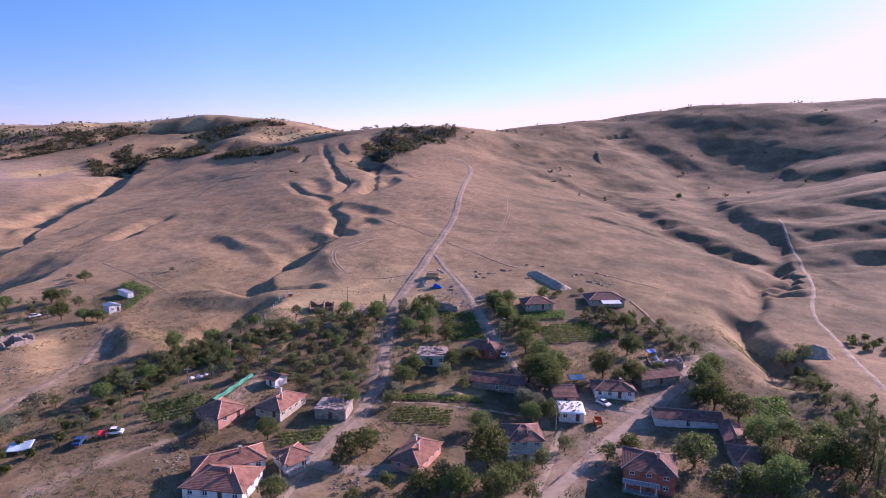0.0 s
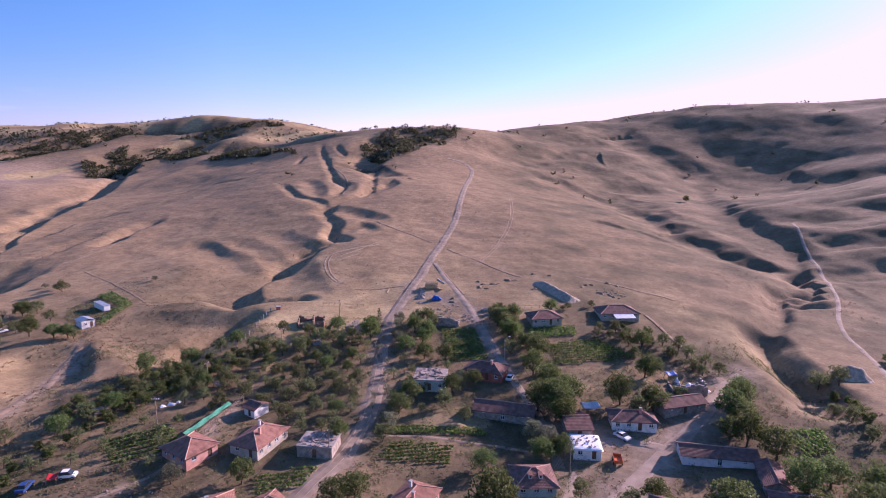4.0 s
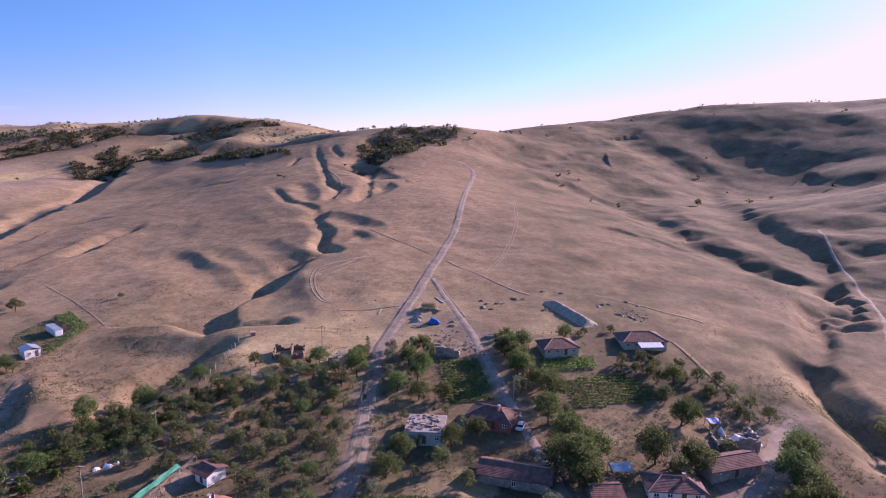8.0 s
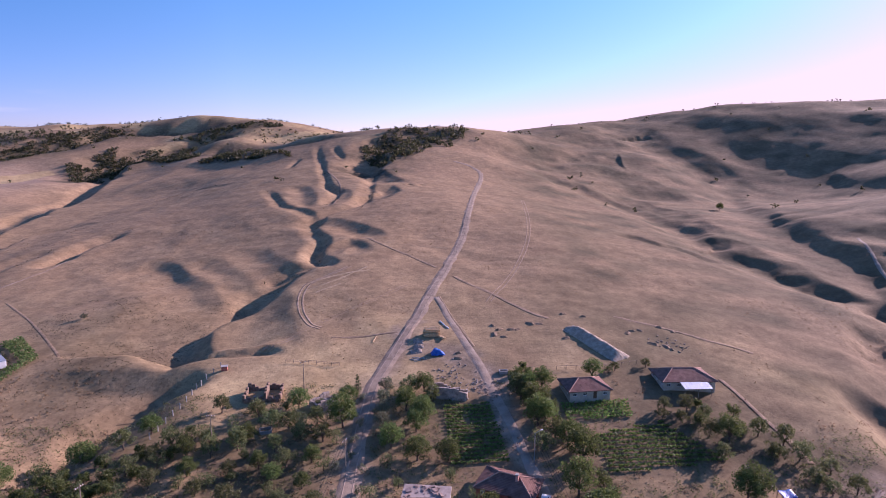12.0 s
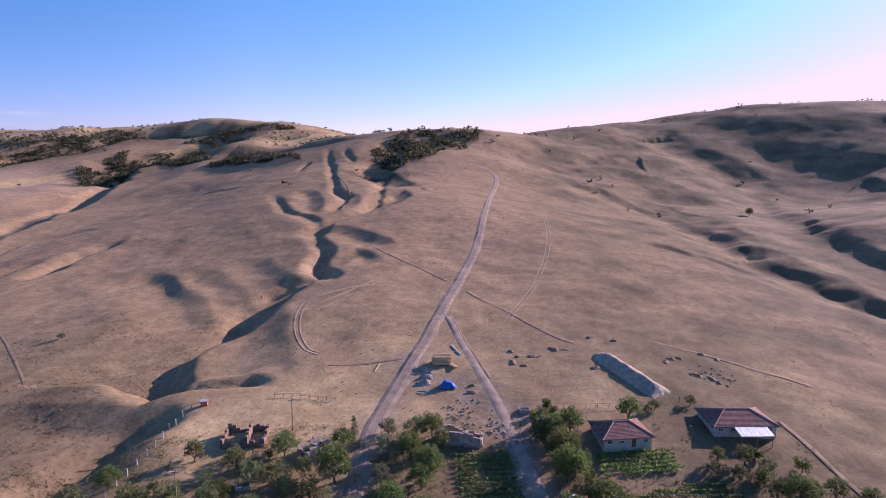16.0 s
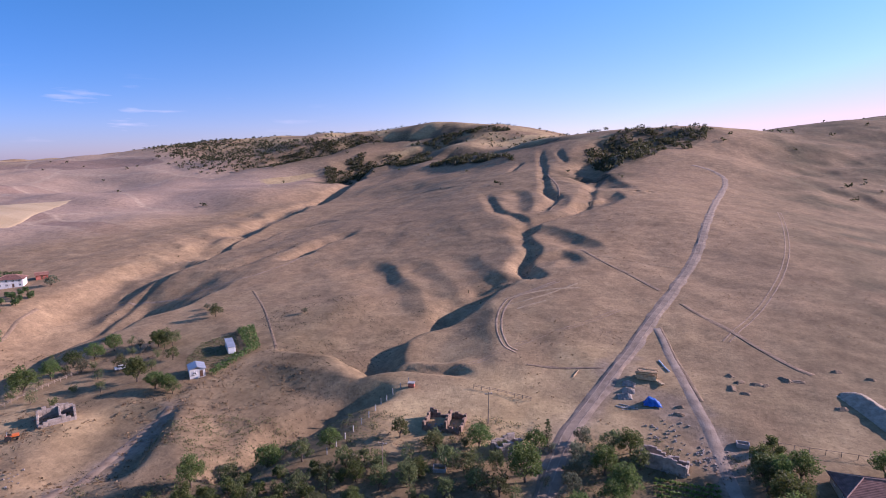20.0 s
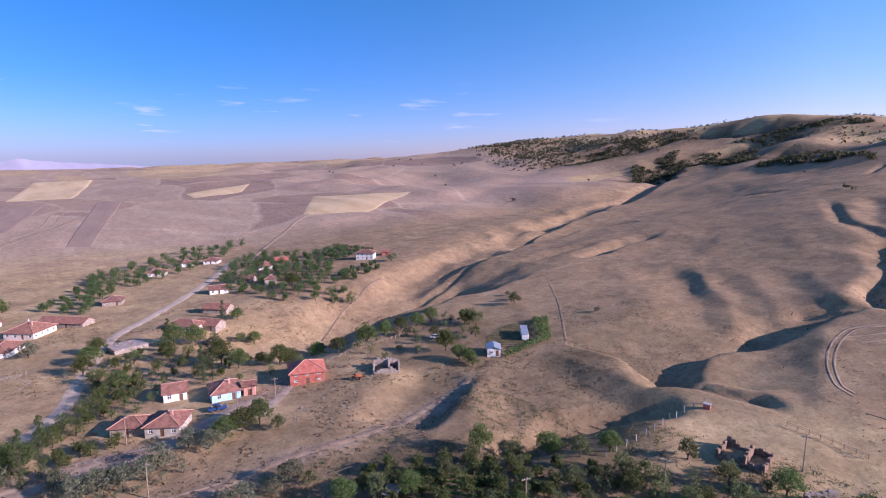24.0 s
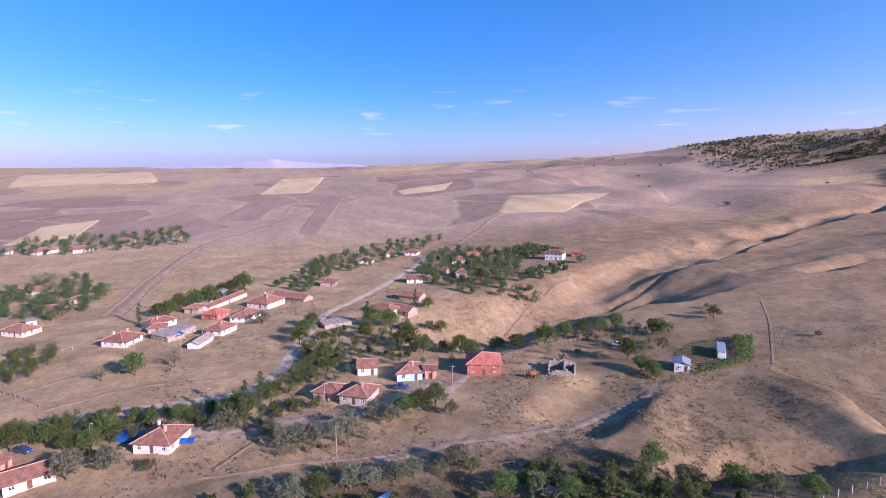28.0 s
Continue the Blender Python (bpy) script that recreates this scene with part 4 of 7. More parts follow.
LEAVES = {
    "broad": leaf_material("dark_green_leaves", (0.056, 0.085, 0.026), (0.165, 0.215, 0.064)),
    "small": leaf_material("dusty_green_leaves", (0.074, 0.094, 0.038), (0.190, 0.214, 0.086)),
    "poplar": leaf_material("poplar_leaves", (0.048, 0.078, 0.028), (0.125, 0.165, 0.062)),
    "silver": leaf_material("silvery_leaves", (0.10, 0.112, 0.068), (0.23, 0.245, 0.155)),
    "crop": leaf_material("crop_leaves", (0.075, 0.150, 0.032), (0.205, 0.330, 0.085)),
    "dry": leaf_material("dry_stalks", (0.16, 0.11, 0.06), (0.36, 0.26, 0.14)),
    "wood": leaf_material("oak_leaves", (0.045, 0.056, 0.026), (0.115, 0.125, 0.058)),
    "scrub": leaf_material("thorn_scrub", (0.028, 0.034, 0.018), (0.075, 0.080, 0.042)),
}

# ---- houses ----
def wall_faces(bm, a, b, z0, z1, openings, depth=0.16):
    """One upright wall from plan point a to b (outside on the right of a to b), with recessed openings (s0, s1, h0, h1)."""
    ax, ay = a
    L = math.hypot(b[0] - ax, b[1] - ay)
    tx, ty = (b[0] - ax) / L, (b[1] - ay) / L
    nx, ny = ty, -tx
    P = lambda s, z, d=0.0: bm.verts.new((ax + tx * s - nx * d, ay + ty * s - ny * d, z))
    xs = sorted({0.0, L, *(o[0] for o in openings), *(o[1] for o in openings)})
    zs = sorted({z0, z1, *(o[2] for o in openings), *(o[3] for o in openings)})
    for s0, s1 in zip(xs, xs[1:]):
        for h0, h1 in zip(zs, zs[1:]):
            if any(o[0] <= s0 and s1 <= o[1] and o[2] <= h0 and h1 <= o[3] for o in openings):
                continue
            bm.faces.new((P(s0, h0), P(s1, h0), P(s1, h1), P(s0, h1)))
    for s0, s1, h0, h1 in openings:
        for (p, q), (r, s) in (((s0, h0), (s1, h0)), ((s1, h0), (s1, h1)), ((s1, h1), (s0, h1)), ((s0, h1), (s0, h0))):
            bm.faces.new((P(p, q), P(r, s), P(r, s, depth), P(p, q, depth)))
    return [(Matrix(((tx, nx, 0, ax + tx * (s0 + s1) / 2 - nx * depth), (ty, ny, 0, ay + ty * (s0 + s1) / 2 - ny * depth), (0, 0, 1, h0), (0, 0, 0, 1))), s1 - s0, h1 - h0) for s0, s1, h0, h1 in openings]


WINDOW_MESHES = {}


def window_meshes(w, h):
    """Frame with two casements and a transom in one piece, pane and sill, shared by windows of one size."""
    key = (round(w, 2), round(h, 2))
    if key not in WINDOW_MESHES:
        f = 0.09
        xs, zs = [-w / 2, -w / 2 + f, -f / 2, f / 2, w / 2 - f, w / 2], [0, f, h * 0.62, h * 0.62 + f, h - f, h]
        bm = bmesh.new()
        V = [[bm.verts.new((x, 0.08, z)) for z in zs] for x in xs]
        for i in range(5):
            for k in range(5):
                if i % 2 == 1 and k % 2 == 1:
                    continue
                bm.faces.new((V[i][k], V[i + 1][k], V[i + 1][k + 1], V[i][k + 1]))
        r = bmesh.ops.extrude_face_region(bm, geom=bm.faces[:])
        bmesh.ops.translate(bm, verts=[v for v in r["geom"] if isinstance(v, bmesh.types.BMVert)], vec=(0, -0.06, 0))
        bmesh.ops.recalc_face_normals(bm, faces=bm.faces)
        made = []
        for nm, b, mat in (("window", bm, M_FRAME), ("pane", box(w, 0.02, h, pose(0, 0.012, 0)), M_GLASS), ("sill", box(w + 0.2, 0.26, 0.07, pose(0, 0.14, -0.07)), M_CONCRETE)):
            me = bpy.data.meshes.new(nm)
            b.to_mesh(me)
            b.free()
            me.materials.append(mat)
            made.append(me)
        WINDOW_MESHES[key] = made
    return WINDOW_MESHES[key]


def window_part(root, m, w, h):
    """A window set in its opening: frame with bars, pane, sill."""
    frame_me, pane_me, sill_me = window_meshes(w, h)
    win = new("window", frame_me)
    win.parent, win.matrix_basis = root, m
    for nm, me in (("pane", pane_me), ("sill", sill_me)):
        new(nm, me).parent = win


def roof_bmesh(w, d, z, kind, rise, over=0.55, thick=0.14):
    """Roof shell with eaves and soffit over a w by d plan whose walls end at z. Returns the bmesh and its ridge lines."""
    bm = bmesh.new()
    X, Y = w / 2 + over, d / 2 + over
    e = z - over * rise / (min(w, d) / 2) * 0.5
    c = [(-X, -Y, e), (X, -Y, e), (X, Y, e), (-X, Y, e)]
    top = z + rise
    if kind == "hip":
        k = min(X, Y) * 0.95
        r = [(-X + k, 0, top), (X - k, 0, top)] if X >= Y else [(0, -Y + k, top), (0, Y - k, top)]
        quads = [(c[0], c[1], r[1], r[0]), (c[1], c[2], r[1]), (c[2], c[3], r[0], r[1]), (c[3], c[0], r[0])] if X >= Y else \
                [(c[0], c[1], r[0]), (c[1], c[2], r[1], r[0]), (c[2], c[3], r[1]), (c[3], c[0], r[0], r[1])]
        lines = [(r[0], r[1])] + [(p, min(r, key=lambda q: (q[0] - p[0]) ** 2 + (q[1] - p[1]) ** 2)) for p in c]
    else:
        r = [(-X, 0, top), (X, 0, top)]
        quads = [(c[0], c[1], r[1], r[0]), (c[2], c[3], r[0], r[1])]
        lines = [(r[0], r[1])]
    for q in quads:
        up = [bm.verts.new(p) for p in q]
        dn = [bm.verts.new((p[0], p[1], p[2] - thick)) for p in q]
        bm.faces.new(up)
        bm.faces.new(dn[::-1])
        for i in range(len(q)):
            j = (i + 1) % len(q)
            bm.faces.new((up[i], dn[i], dn[j], up[j]))
    return bm, lines


WORDS = {"white": "white limewashed", "rose": "pale rose rendered", "pink": "salmon pink rendered", "red": "red brick", "blue": "sky blue rendered",
         "green": "faded green rendered", "ochre": "grey ochre rendered", "stone": "rough stone"}
ROOFWORDS = {"tile": "terracotta tile", "brown": "weathered brown tile", "redroof": "bright red tile", "flat": "flat earth", "rubble": "collapsed broken",
             "metal": "dull metal sheet", "sheet": "white plastic sheeted"}
house_rng = random.Random(5)


def house(x, y, turn, w, d, h, kind, wall, roof, storeys=1, chimneys=0, porch=False, dormers=0, rubble=0):
    """A village house: walls with recessed windows and door, roof with ridge caps, chimneys; front at -y of its own axes."""
    w, d, h = w * 1.08, d * 1.08, h * 0.85
    a = radians(turn)
    corners = [(x + math.cos(a) * u * w / 2 - math.sin(a) * v * d / 2, y + math.sin(a) * u * w / 2 + math.cos(a) * v * d / 2) for u in (-1, 1) for v in (-1, 1)]
    gz = [ground_at(*p) for p in corners]
    z0 = sum(gz) / 4
    barn = wall == "stone" or kind == "gable" and d < 6.3
    name = "barn" if barn else "house"
    shape = {"hip": "hipped", "gable": "gabled", "flat": ""}[kind]
    tall = "two-storey " if storeys > 1 else ""
    root = tagged(empty_at(name, x, y, z0, turn), f"{WORDS[wall]} {tall}village {name} with {ROOFWORDS[roof]} {shape} roof".replace("  ", " "), name, "village houses")
    low = min(gz) - z0 - 0.6
    bm = bmesh.new()
    P = [(-w / 2, -d / 2), (w / 2, -d / 2), (w / 2, d / 2), (-w / 2, d / 2)]
    sh = h / storeys
    frames, doors = [], []
    for i in range(4):
        L = (w, d)[i % 2]
        ops = []
        n = max(1, int(L / (4.2 if barn else 2.7)))
        door_at = n // 2 if i == 0 else -1
        for k in range(n):
            mid = L * (k + 0.5) / n
            if i == 2 and k % 2 or barn and i in (1, 3):
                continue
            for s in range(storeys):
                if k == door_at and s == 0:
                    doors.append((i, mid))
                    ops.append((mid - 0.5, mid + 0.5, 0.05, min(2.1, h - 0.3)))
                else:
                    half = 0.32 if barn else 0.55
                    ops.append((mid - half, mid + half, s * sh + 0.95 + (0.4 if barn else 0), s * sh + (1.75 if barn else min(2.2, sh - 0.35))))
        for m, ow, oh in wall_faces(bm, P[i], P[(i + 1) % 4], low, h, ops):
            frames.append((m, ow, oh))
    bm.faces.new([bm.verts.new((px, py, h)) for px, py in P])
    bmesh.ops.remove_doubles(bm, verts=bm.verts, dist=0.001)
    if kind == "gable":
        rise = min(w, d) * 0.23
        for sx in (-1, 1):
            bm.faces.new([bm.verts.new(p) for p in ((sx * w / 2, -d / 2, h), (sx * w / 2, d / 2, h), (sx * w / 2, 0, h + rise))])
    part("wall", bm, WALLS[wall], root)
    for m, ow, oh in frames:
        if oh > 1.9 and ow < 1.05:
            door = part("door", box(ow, 0.05, oh, m @ Matrix.Translation((0, 0.03, 0))), M_DOOR, root)
            part("handle", box(0.12, 0.04, 0.03, m @ Matrix.Translation((ow * 0.35, 0.075, 1.0))), M_STEEL, door)
        else:
            window_part(root, m, ow, oh)
    if kind in ("hip", "gable"):
        rise = min(w, d) * 0.23
        bm, lines = roof_bmesh(w, d, h, kind, rise)
        rf = part("roof", bm, ROOFS[roof], root)
        bm = bmesh.new()
        for p, q in lines:
            add_tube(bm, Vector(p) + Vector((0, 0, 0.02)), Vector(q) + Vector((0, 0, 0.02)), 0.13, 0.13, 6)
        part("ridge_tiles", bm, M_RIDGE, rf)
        for k in range(chimneys):
            cx, cy = (0.28 - 0.6 * k) * w * 0.6, (0.18 if k % 2 else -0.12) * d
            cz = h + rise * (1 - 2 * abs(cy) / d) - 0.4
            ch = part("chimney", box(0.55, 0.55, 1.7, pose(cx, cy, cz), 0.03), WALLS["rose" if k % 2 else "pink"], root)
            part("chimney_cap", box(0.75, 0.75, 0.12, pose(cx, cy, cz + 1.7), 0.02), M_CONCRETE, ch)
        for k in range(dormers):
            dx = (k - (dormers - 1) / 2) * w * 0.26
            dm = part("dormer", box(0.7, 1.2, 0.9, pose(dx, -d * 0.24, h + rise * 0.38)), WALLS["white"], root)
            part("dormer_roof", box(0.9, 1.5, 0.08, pose(dx, -d * 0.24, h + rise * 0.38 + 0.9), 0.02), ROOFS[roof], dm)
            part("dormer_pane", box(0.4, 0.03, 0.5, pose(dx, -d * 0.24 - 0.61, h + rise * 0.38 + 0.2)), M_GLASS, dm)
    else:
        rf = part("roof", box(w + 0.4, d + 0.4, 0.28, pose(0, 0, h), 0.05), ROOFS["flat" if roof == "rubble" else roof], root)
        if rubble:
            for _ in range(rubble):
                s = house_rng.uniform(0.25, 1.1)
                part("loose_slab", box(s, s * house_rng.uniform(0.3, 1.0), s * 0.35, pose(house_rng.uniform(-w, w) * 0.46, house_rng.uniform(-d, d) * 0.46, h + 0.24, house_rng.uniform(-18, 18), house_rng.uniform(-18, 18), house_rng.uniform(0, 180))), ROOFS["rubble"], rf)
            for _ in range(rubble // 20):
                part("roof_beam", box(w * 0.5, 0.16, 0.14, pose(house_rng.uniform(-0.2, 0.2) * w, house_rng.uniform(-0.4, 0.4) * d, h + 0.5, 0, house_rng.uniform(-8, 8), house_rng.uniform(-20, 20))), M_WOOD, rf)
        if roof == "sheet":
            g = np.zeros((14, 18, 3))
            for i in range(14):
                for j in range(18):
                    u, v = j / 17 - 0.5, i / 13 - 0.5
                    g[i, j] = (u * (w + 0.9), v * (d + 0.9), h + 0.36 + 0.10 * noise.noise(Vector((u * 9, v * 9, 3))) - (0.35 if i in (0, 13) or j in (0, 17) else 0))
            cover = sheet("plastic_cover", g, ROOFS["sheet"], root)
            for _ in range(26):
                s = house_rng.uniform(0.3, 0.6)
                part("weight_stone", box(s, s * 0.8, 0.22, pose(house_rng.uniform(-w, w) * 0.44, house_rng.uniform(-d, d) * 0.44, h + 0.4, 0, 0, house_rng.uniform(0, 90)), 0.05), WALLS["stone"], cover)
    if porch:
        for px in (-w * 0.45, -w * 0.15, w * 0.15):
            part("porch_post", box(0.16, 0.16, sh - 0.25, pose(px, -d / 2 - 1.25, 0.0)), WALLS["white"], root)
        part("porch_floor", box(w * 0.7, 1.6, 0.5 - low, pose(-w * 0.15, -d / 2 - 0.8, low - 0.3)), M_CONCRETE, root)
        part("porch_roof", box(w * 0.72, 1.8, 0.14, pose(-w * 0.15, -d / 2 - 0.88, sh - 0.25, 4), 0.02), ROOFS[roof] if storeys == 1 else M_CONCRETE, root)
        if storeys > 1:
            rail = bmesh.new()
            for k in range(13):
                add_box(rail, 0.05, 0.05, 0.85, pose(-w * 0.5 + w * 0.7 * k / 12, -d / 2 - 1.7, sh - 0.14))
            add_box(rail, w * 0.7, 0.07, 0.07, pose(-w * 0.15, -d / 2 - 1.7, sh + 0.7))
            part("balcony_rail", rail, M_FRAME, root)
    return root


house(-45.2, 106.6, -8, 11.9, 8.2, 3.2, "hip", "white", "tile", chimneys=1)
house(-46.4, 113.0, 26, 13.1, 6.2, 3.4, "hip", "white", "tile", chimneys=1)
house(-33.6, 116.2, 43, 5.5, 5.2, 3.0, "hip", "white", "tile", porch=True)
house(-56.7, 134.7, 58, 7.3, 8.2, 3.0, "hip", "pink", "tile")
house(-42.7, 140.0, -21, 7.1, 10.2, 3.0, "hip", "ochre", "tile", chimneys=2)
house(-28.3, 138.3, -7, 7.6, 6.2, 3.0, "flat", "stone", "rubble", rubble=40)
house(-5.7, 118.6, -26, 6.3, 10.2, 3.0, "hip", "pink", "tile", chimneys=2)
house(19.3, 124.6, 2, 7.5, 7.2, 5.6, "hip", "green", "brown", storeys=2, dormers=2, porch=True)
house(45.2, 112.8, -19, 9.5, 8.2, 5.6, "hip", "red", "brown", storeys=2, chimneys=1, porch=True)
house(49.5, 153.7, -5, 10.2, 6.2, 3.0, "hip", "white", "brown", chimneys=1)
house(34.2, 150.8, 2, 5.5, 8.2, 3.0, "gable", "stone", "brown")
house(34.6, 141.9, -6, 5.9, 6.2, 2.8, "flat", "white", "sheet", rubble=0)
house(64.6, 160.7, 15, 11.8, 5.2, 3.0, "gable", "stone", "brown")
house(64.3, 138.3, -10, 15.0, 5.2, 2.6, "gable", "white", "brown")
house(71.8, 128.7, 253, 8.8, 4.2, 2.6, "gable", "stone", "brown")
house(71.5, 118.4, -9, 8.5, 7.2, 3.0, "hip", "ochre", "brown", chimneys=1)
house(-3.1, 173.5, -5, 8.5, 8.2, 3.4, "flat", "green", "rubble", rubble=70)
house(13.7, 179.5, -23, 10.6, 7.2, 3.0, "hip", "red", "brown", chimneys=1)
house(16.9, 157.5, -15, 14.0, 6.2, 2.5, "gable", "stone", "brown")
house(37.6, 217.3, 9, 10.2, 7.4, 3.0, "hip", "ochre", "brown")
house(66.5, 224.3, 3, 13.2, 8.2, 3.0, "hip", "ochre", "brown")
house(-48.0, 154.0, -32, 3.6, 4.2, 2.8, "gable", "white", "brown")
house(-140.6, 69.6, 69, 8.7, 9.2, 3.2, "hip", "rose", "tile", chimneys=2)
house(-131.8, 43.4, 115, 8.9, 6.2, 3.0, "gable", "rose", "tile")
house(-140.3, 33.6, 162, 3.0, 5.2, 2.8, "gable", "pink", "tile")
house(-149.9, 120.5, 59, 7.9, 8.2, 3.4, "hip", "ochre", "tile", chimneys=1)
house(-155.3, 112.6, 62, 7.5, 6.2, 3.0, "hip", "stone", "tile")
house(-171.9, 126.3, 79, 5.8, 8.2, 3.2, "gable", "white", "tile")
house(-162.2, 137.9, 83, 7.4, 8.2, 3.2, "hip", "blue", "tile", chimneys=1)
house(-159.1, 144.5, 70, 3.0, 4.2, 3.8, "gable", "pink", "tile")
house(-158.9, 162.4, 71, 9.8, 9.2, 4.6, "hip", "red", "redroof", storeys=2)
house(-331.0, 277.0, 47, 11.0, 7.6, 5.4, "hip", "white", "brown", storeys=2)
house(-331.0, 292.5, 60, 5.2, 4.6, 3.0, "gable", "red", "tile")
house(-236.6, 37.4, 152, 9.9, 9.2, 3.2, "hip", "rose", "tile", chimneys=2, porch=True)
house(-224.3, 68.0, 160, 10.9, 4.2, 2.6, "gable", "rose", "flat")
house(-240.6, 73.8, 58, 8.1, 9.2, 3.2, "hip", "white", "tile", porch=True, chimneys=1)
house(-261.4, 82.7, 159, 12.2, 8.2, 3.0, "hip", "white", "tile")
house(-286.5, 91.2, 51, 12.1, 12.2, 3.4, "hip", "rose", "tile", chimneys=2)
house(-266.8, 69.1, 58, 8.1, 8.2, 3.4, "hip", "red", "redroof")
house(-285.0, 57.7, 72, 6.2, 7.2, 3.0, "hip", "stone", "tile")
house(-259.4, 46.6, 41, 6.3, 11.2, 3.0, "hip", "white", "tile", chimneys=1)
house(-251.1, 47.5, 95, 6.5, 5.2, 2.8, "hip", "stone", "tile")
house(-298.1, 70.7, 150, 29.4, 4.2, 2.8, "gable", "rose", "tile")
house(-309.1, 63.6, 159, 21.5, 5.2, 2.8, "gable", "stone", "metal")
house(-293.2, 104.4, 49, 19.4, 7.2, 2.8, "gable", "stone", "tile")
house(-243.1, 55.4, 143, 13.5, 8.2, 2.6, "flat", "stone", "flat", rubble=12)
house(-237.7, 53.8, 46, 9.8, 7.2, 2.6, "flat", "stone", "flat", rubble=12)
house(-253.0, 146.0, 42, 12.8, 7.2, 3.0, "hip", "rose", "tile")
house(-250.7, 155.7, 42, 9.1, 7.2, 3.0, "gable", "stone", "tile")
house(-272.1, 164.6, 49, 10.8, 7.2, 3.0, "gable", "stone", "tile")
house(-317.1, 176.4, 79, 9.0, 7.2, 3.0, "gable", "white", "brown")
house(-398.3, 158.8, 72, 9.9, 8.2, 3.0, "hip", "white", "brown")
house(-423.1, 181.5, 96, 7.9, 8.2, 3.0, "hip", "white", "brown")
house(-416.0, 197.7, 61, 9.2, 8.2, 3.0, "hip", "white", "brown")
house(-327.0, 126.3, 73, 8.2, 8.2, 3.0, "hip", "stone", "brown")
house(-364.1, 218.8, 76, 8.3, 7.2, 3.0, "hip", "white", "tile")
house(-334.7, 196.7, 50, 9.9, 6.2, 3.0, "gable", "stone", "brown")
house(-317.6, 205.8, 74, 6.1, 8.2, 4.0, "hip", "stone", "brown")
house(-371.7, 232.3, 73, 8.1, 7.2, 3.0, "gable", "stone", "redroof")
house(-229.9, 150.8, 101, 4.6, 4.2, 2.8, "flat", "stone", "flat", rubble=8)
house(-235.2, 121.3, 103, 11.1, 8.2, 1.8, "flat", "stone", "flat", rubble=10)
house(-353.5, -31.7, 152, 12.0, 7.2, 3.0, "gable", "white", "tile")
house(-314.9, -9.6, 100, 5.9, 7.2, 3.0, "hip", "white", "tile")
house(-323.9, -4.7, 73, 4.2, 7.2, 3.0, "hip", "rose", "tile")
house(-302.1, -8.6, 98, 8.3, 6.2, 3.0, "gable", "stone", "brown")
house(-265.7, -8.2, 60, 10.7, 8.2, 3.0, "hip", "rose", "tile")
house(-267.0, -6.2, 119, 3.5, 5.2, 3.0, "flat", "green", "flat", rubble=0)
house(-279.2, -9.6, 115, 3.5, 5.2, 3.0, "flat", "white", "flat", rubble=0)
house(-498.8, -80.0, 144, 15.7, 8.2, 3.2, "hip", "white", "tile")
house(-502.1, -55.7, 130, 14.2, 8.2, 3.2, "hip", "white", "tile")
house(-550.2, -33.5, 130, 10.1, 8.2, 3.0, "hip", "stone", "tile")
house(-569.5, 3.2, 123, 8.7, 8.2, 3.0, "hip", "white", "tile")
house(-503.3, -107.6, 120, 6.9, 8.2, 3.0, "hip", "white", "tile")

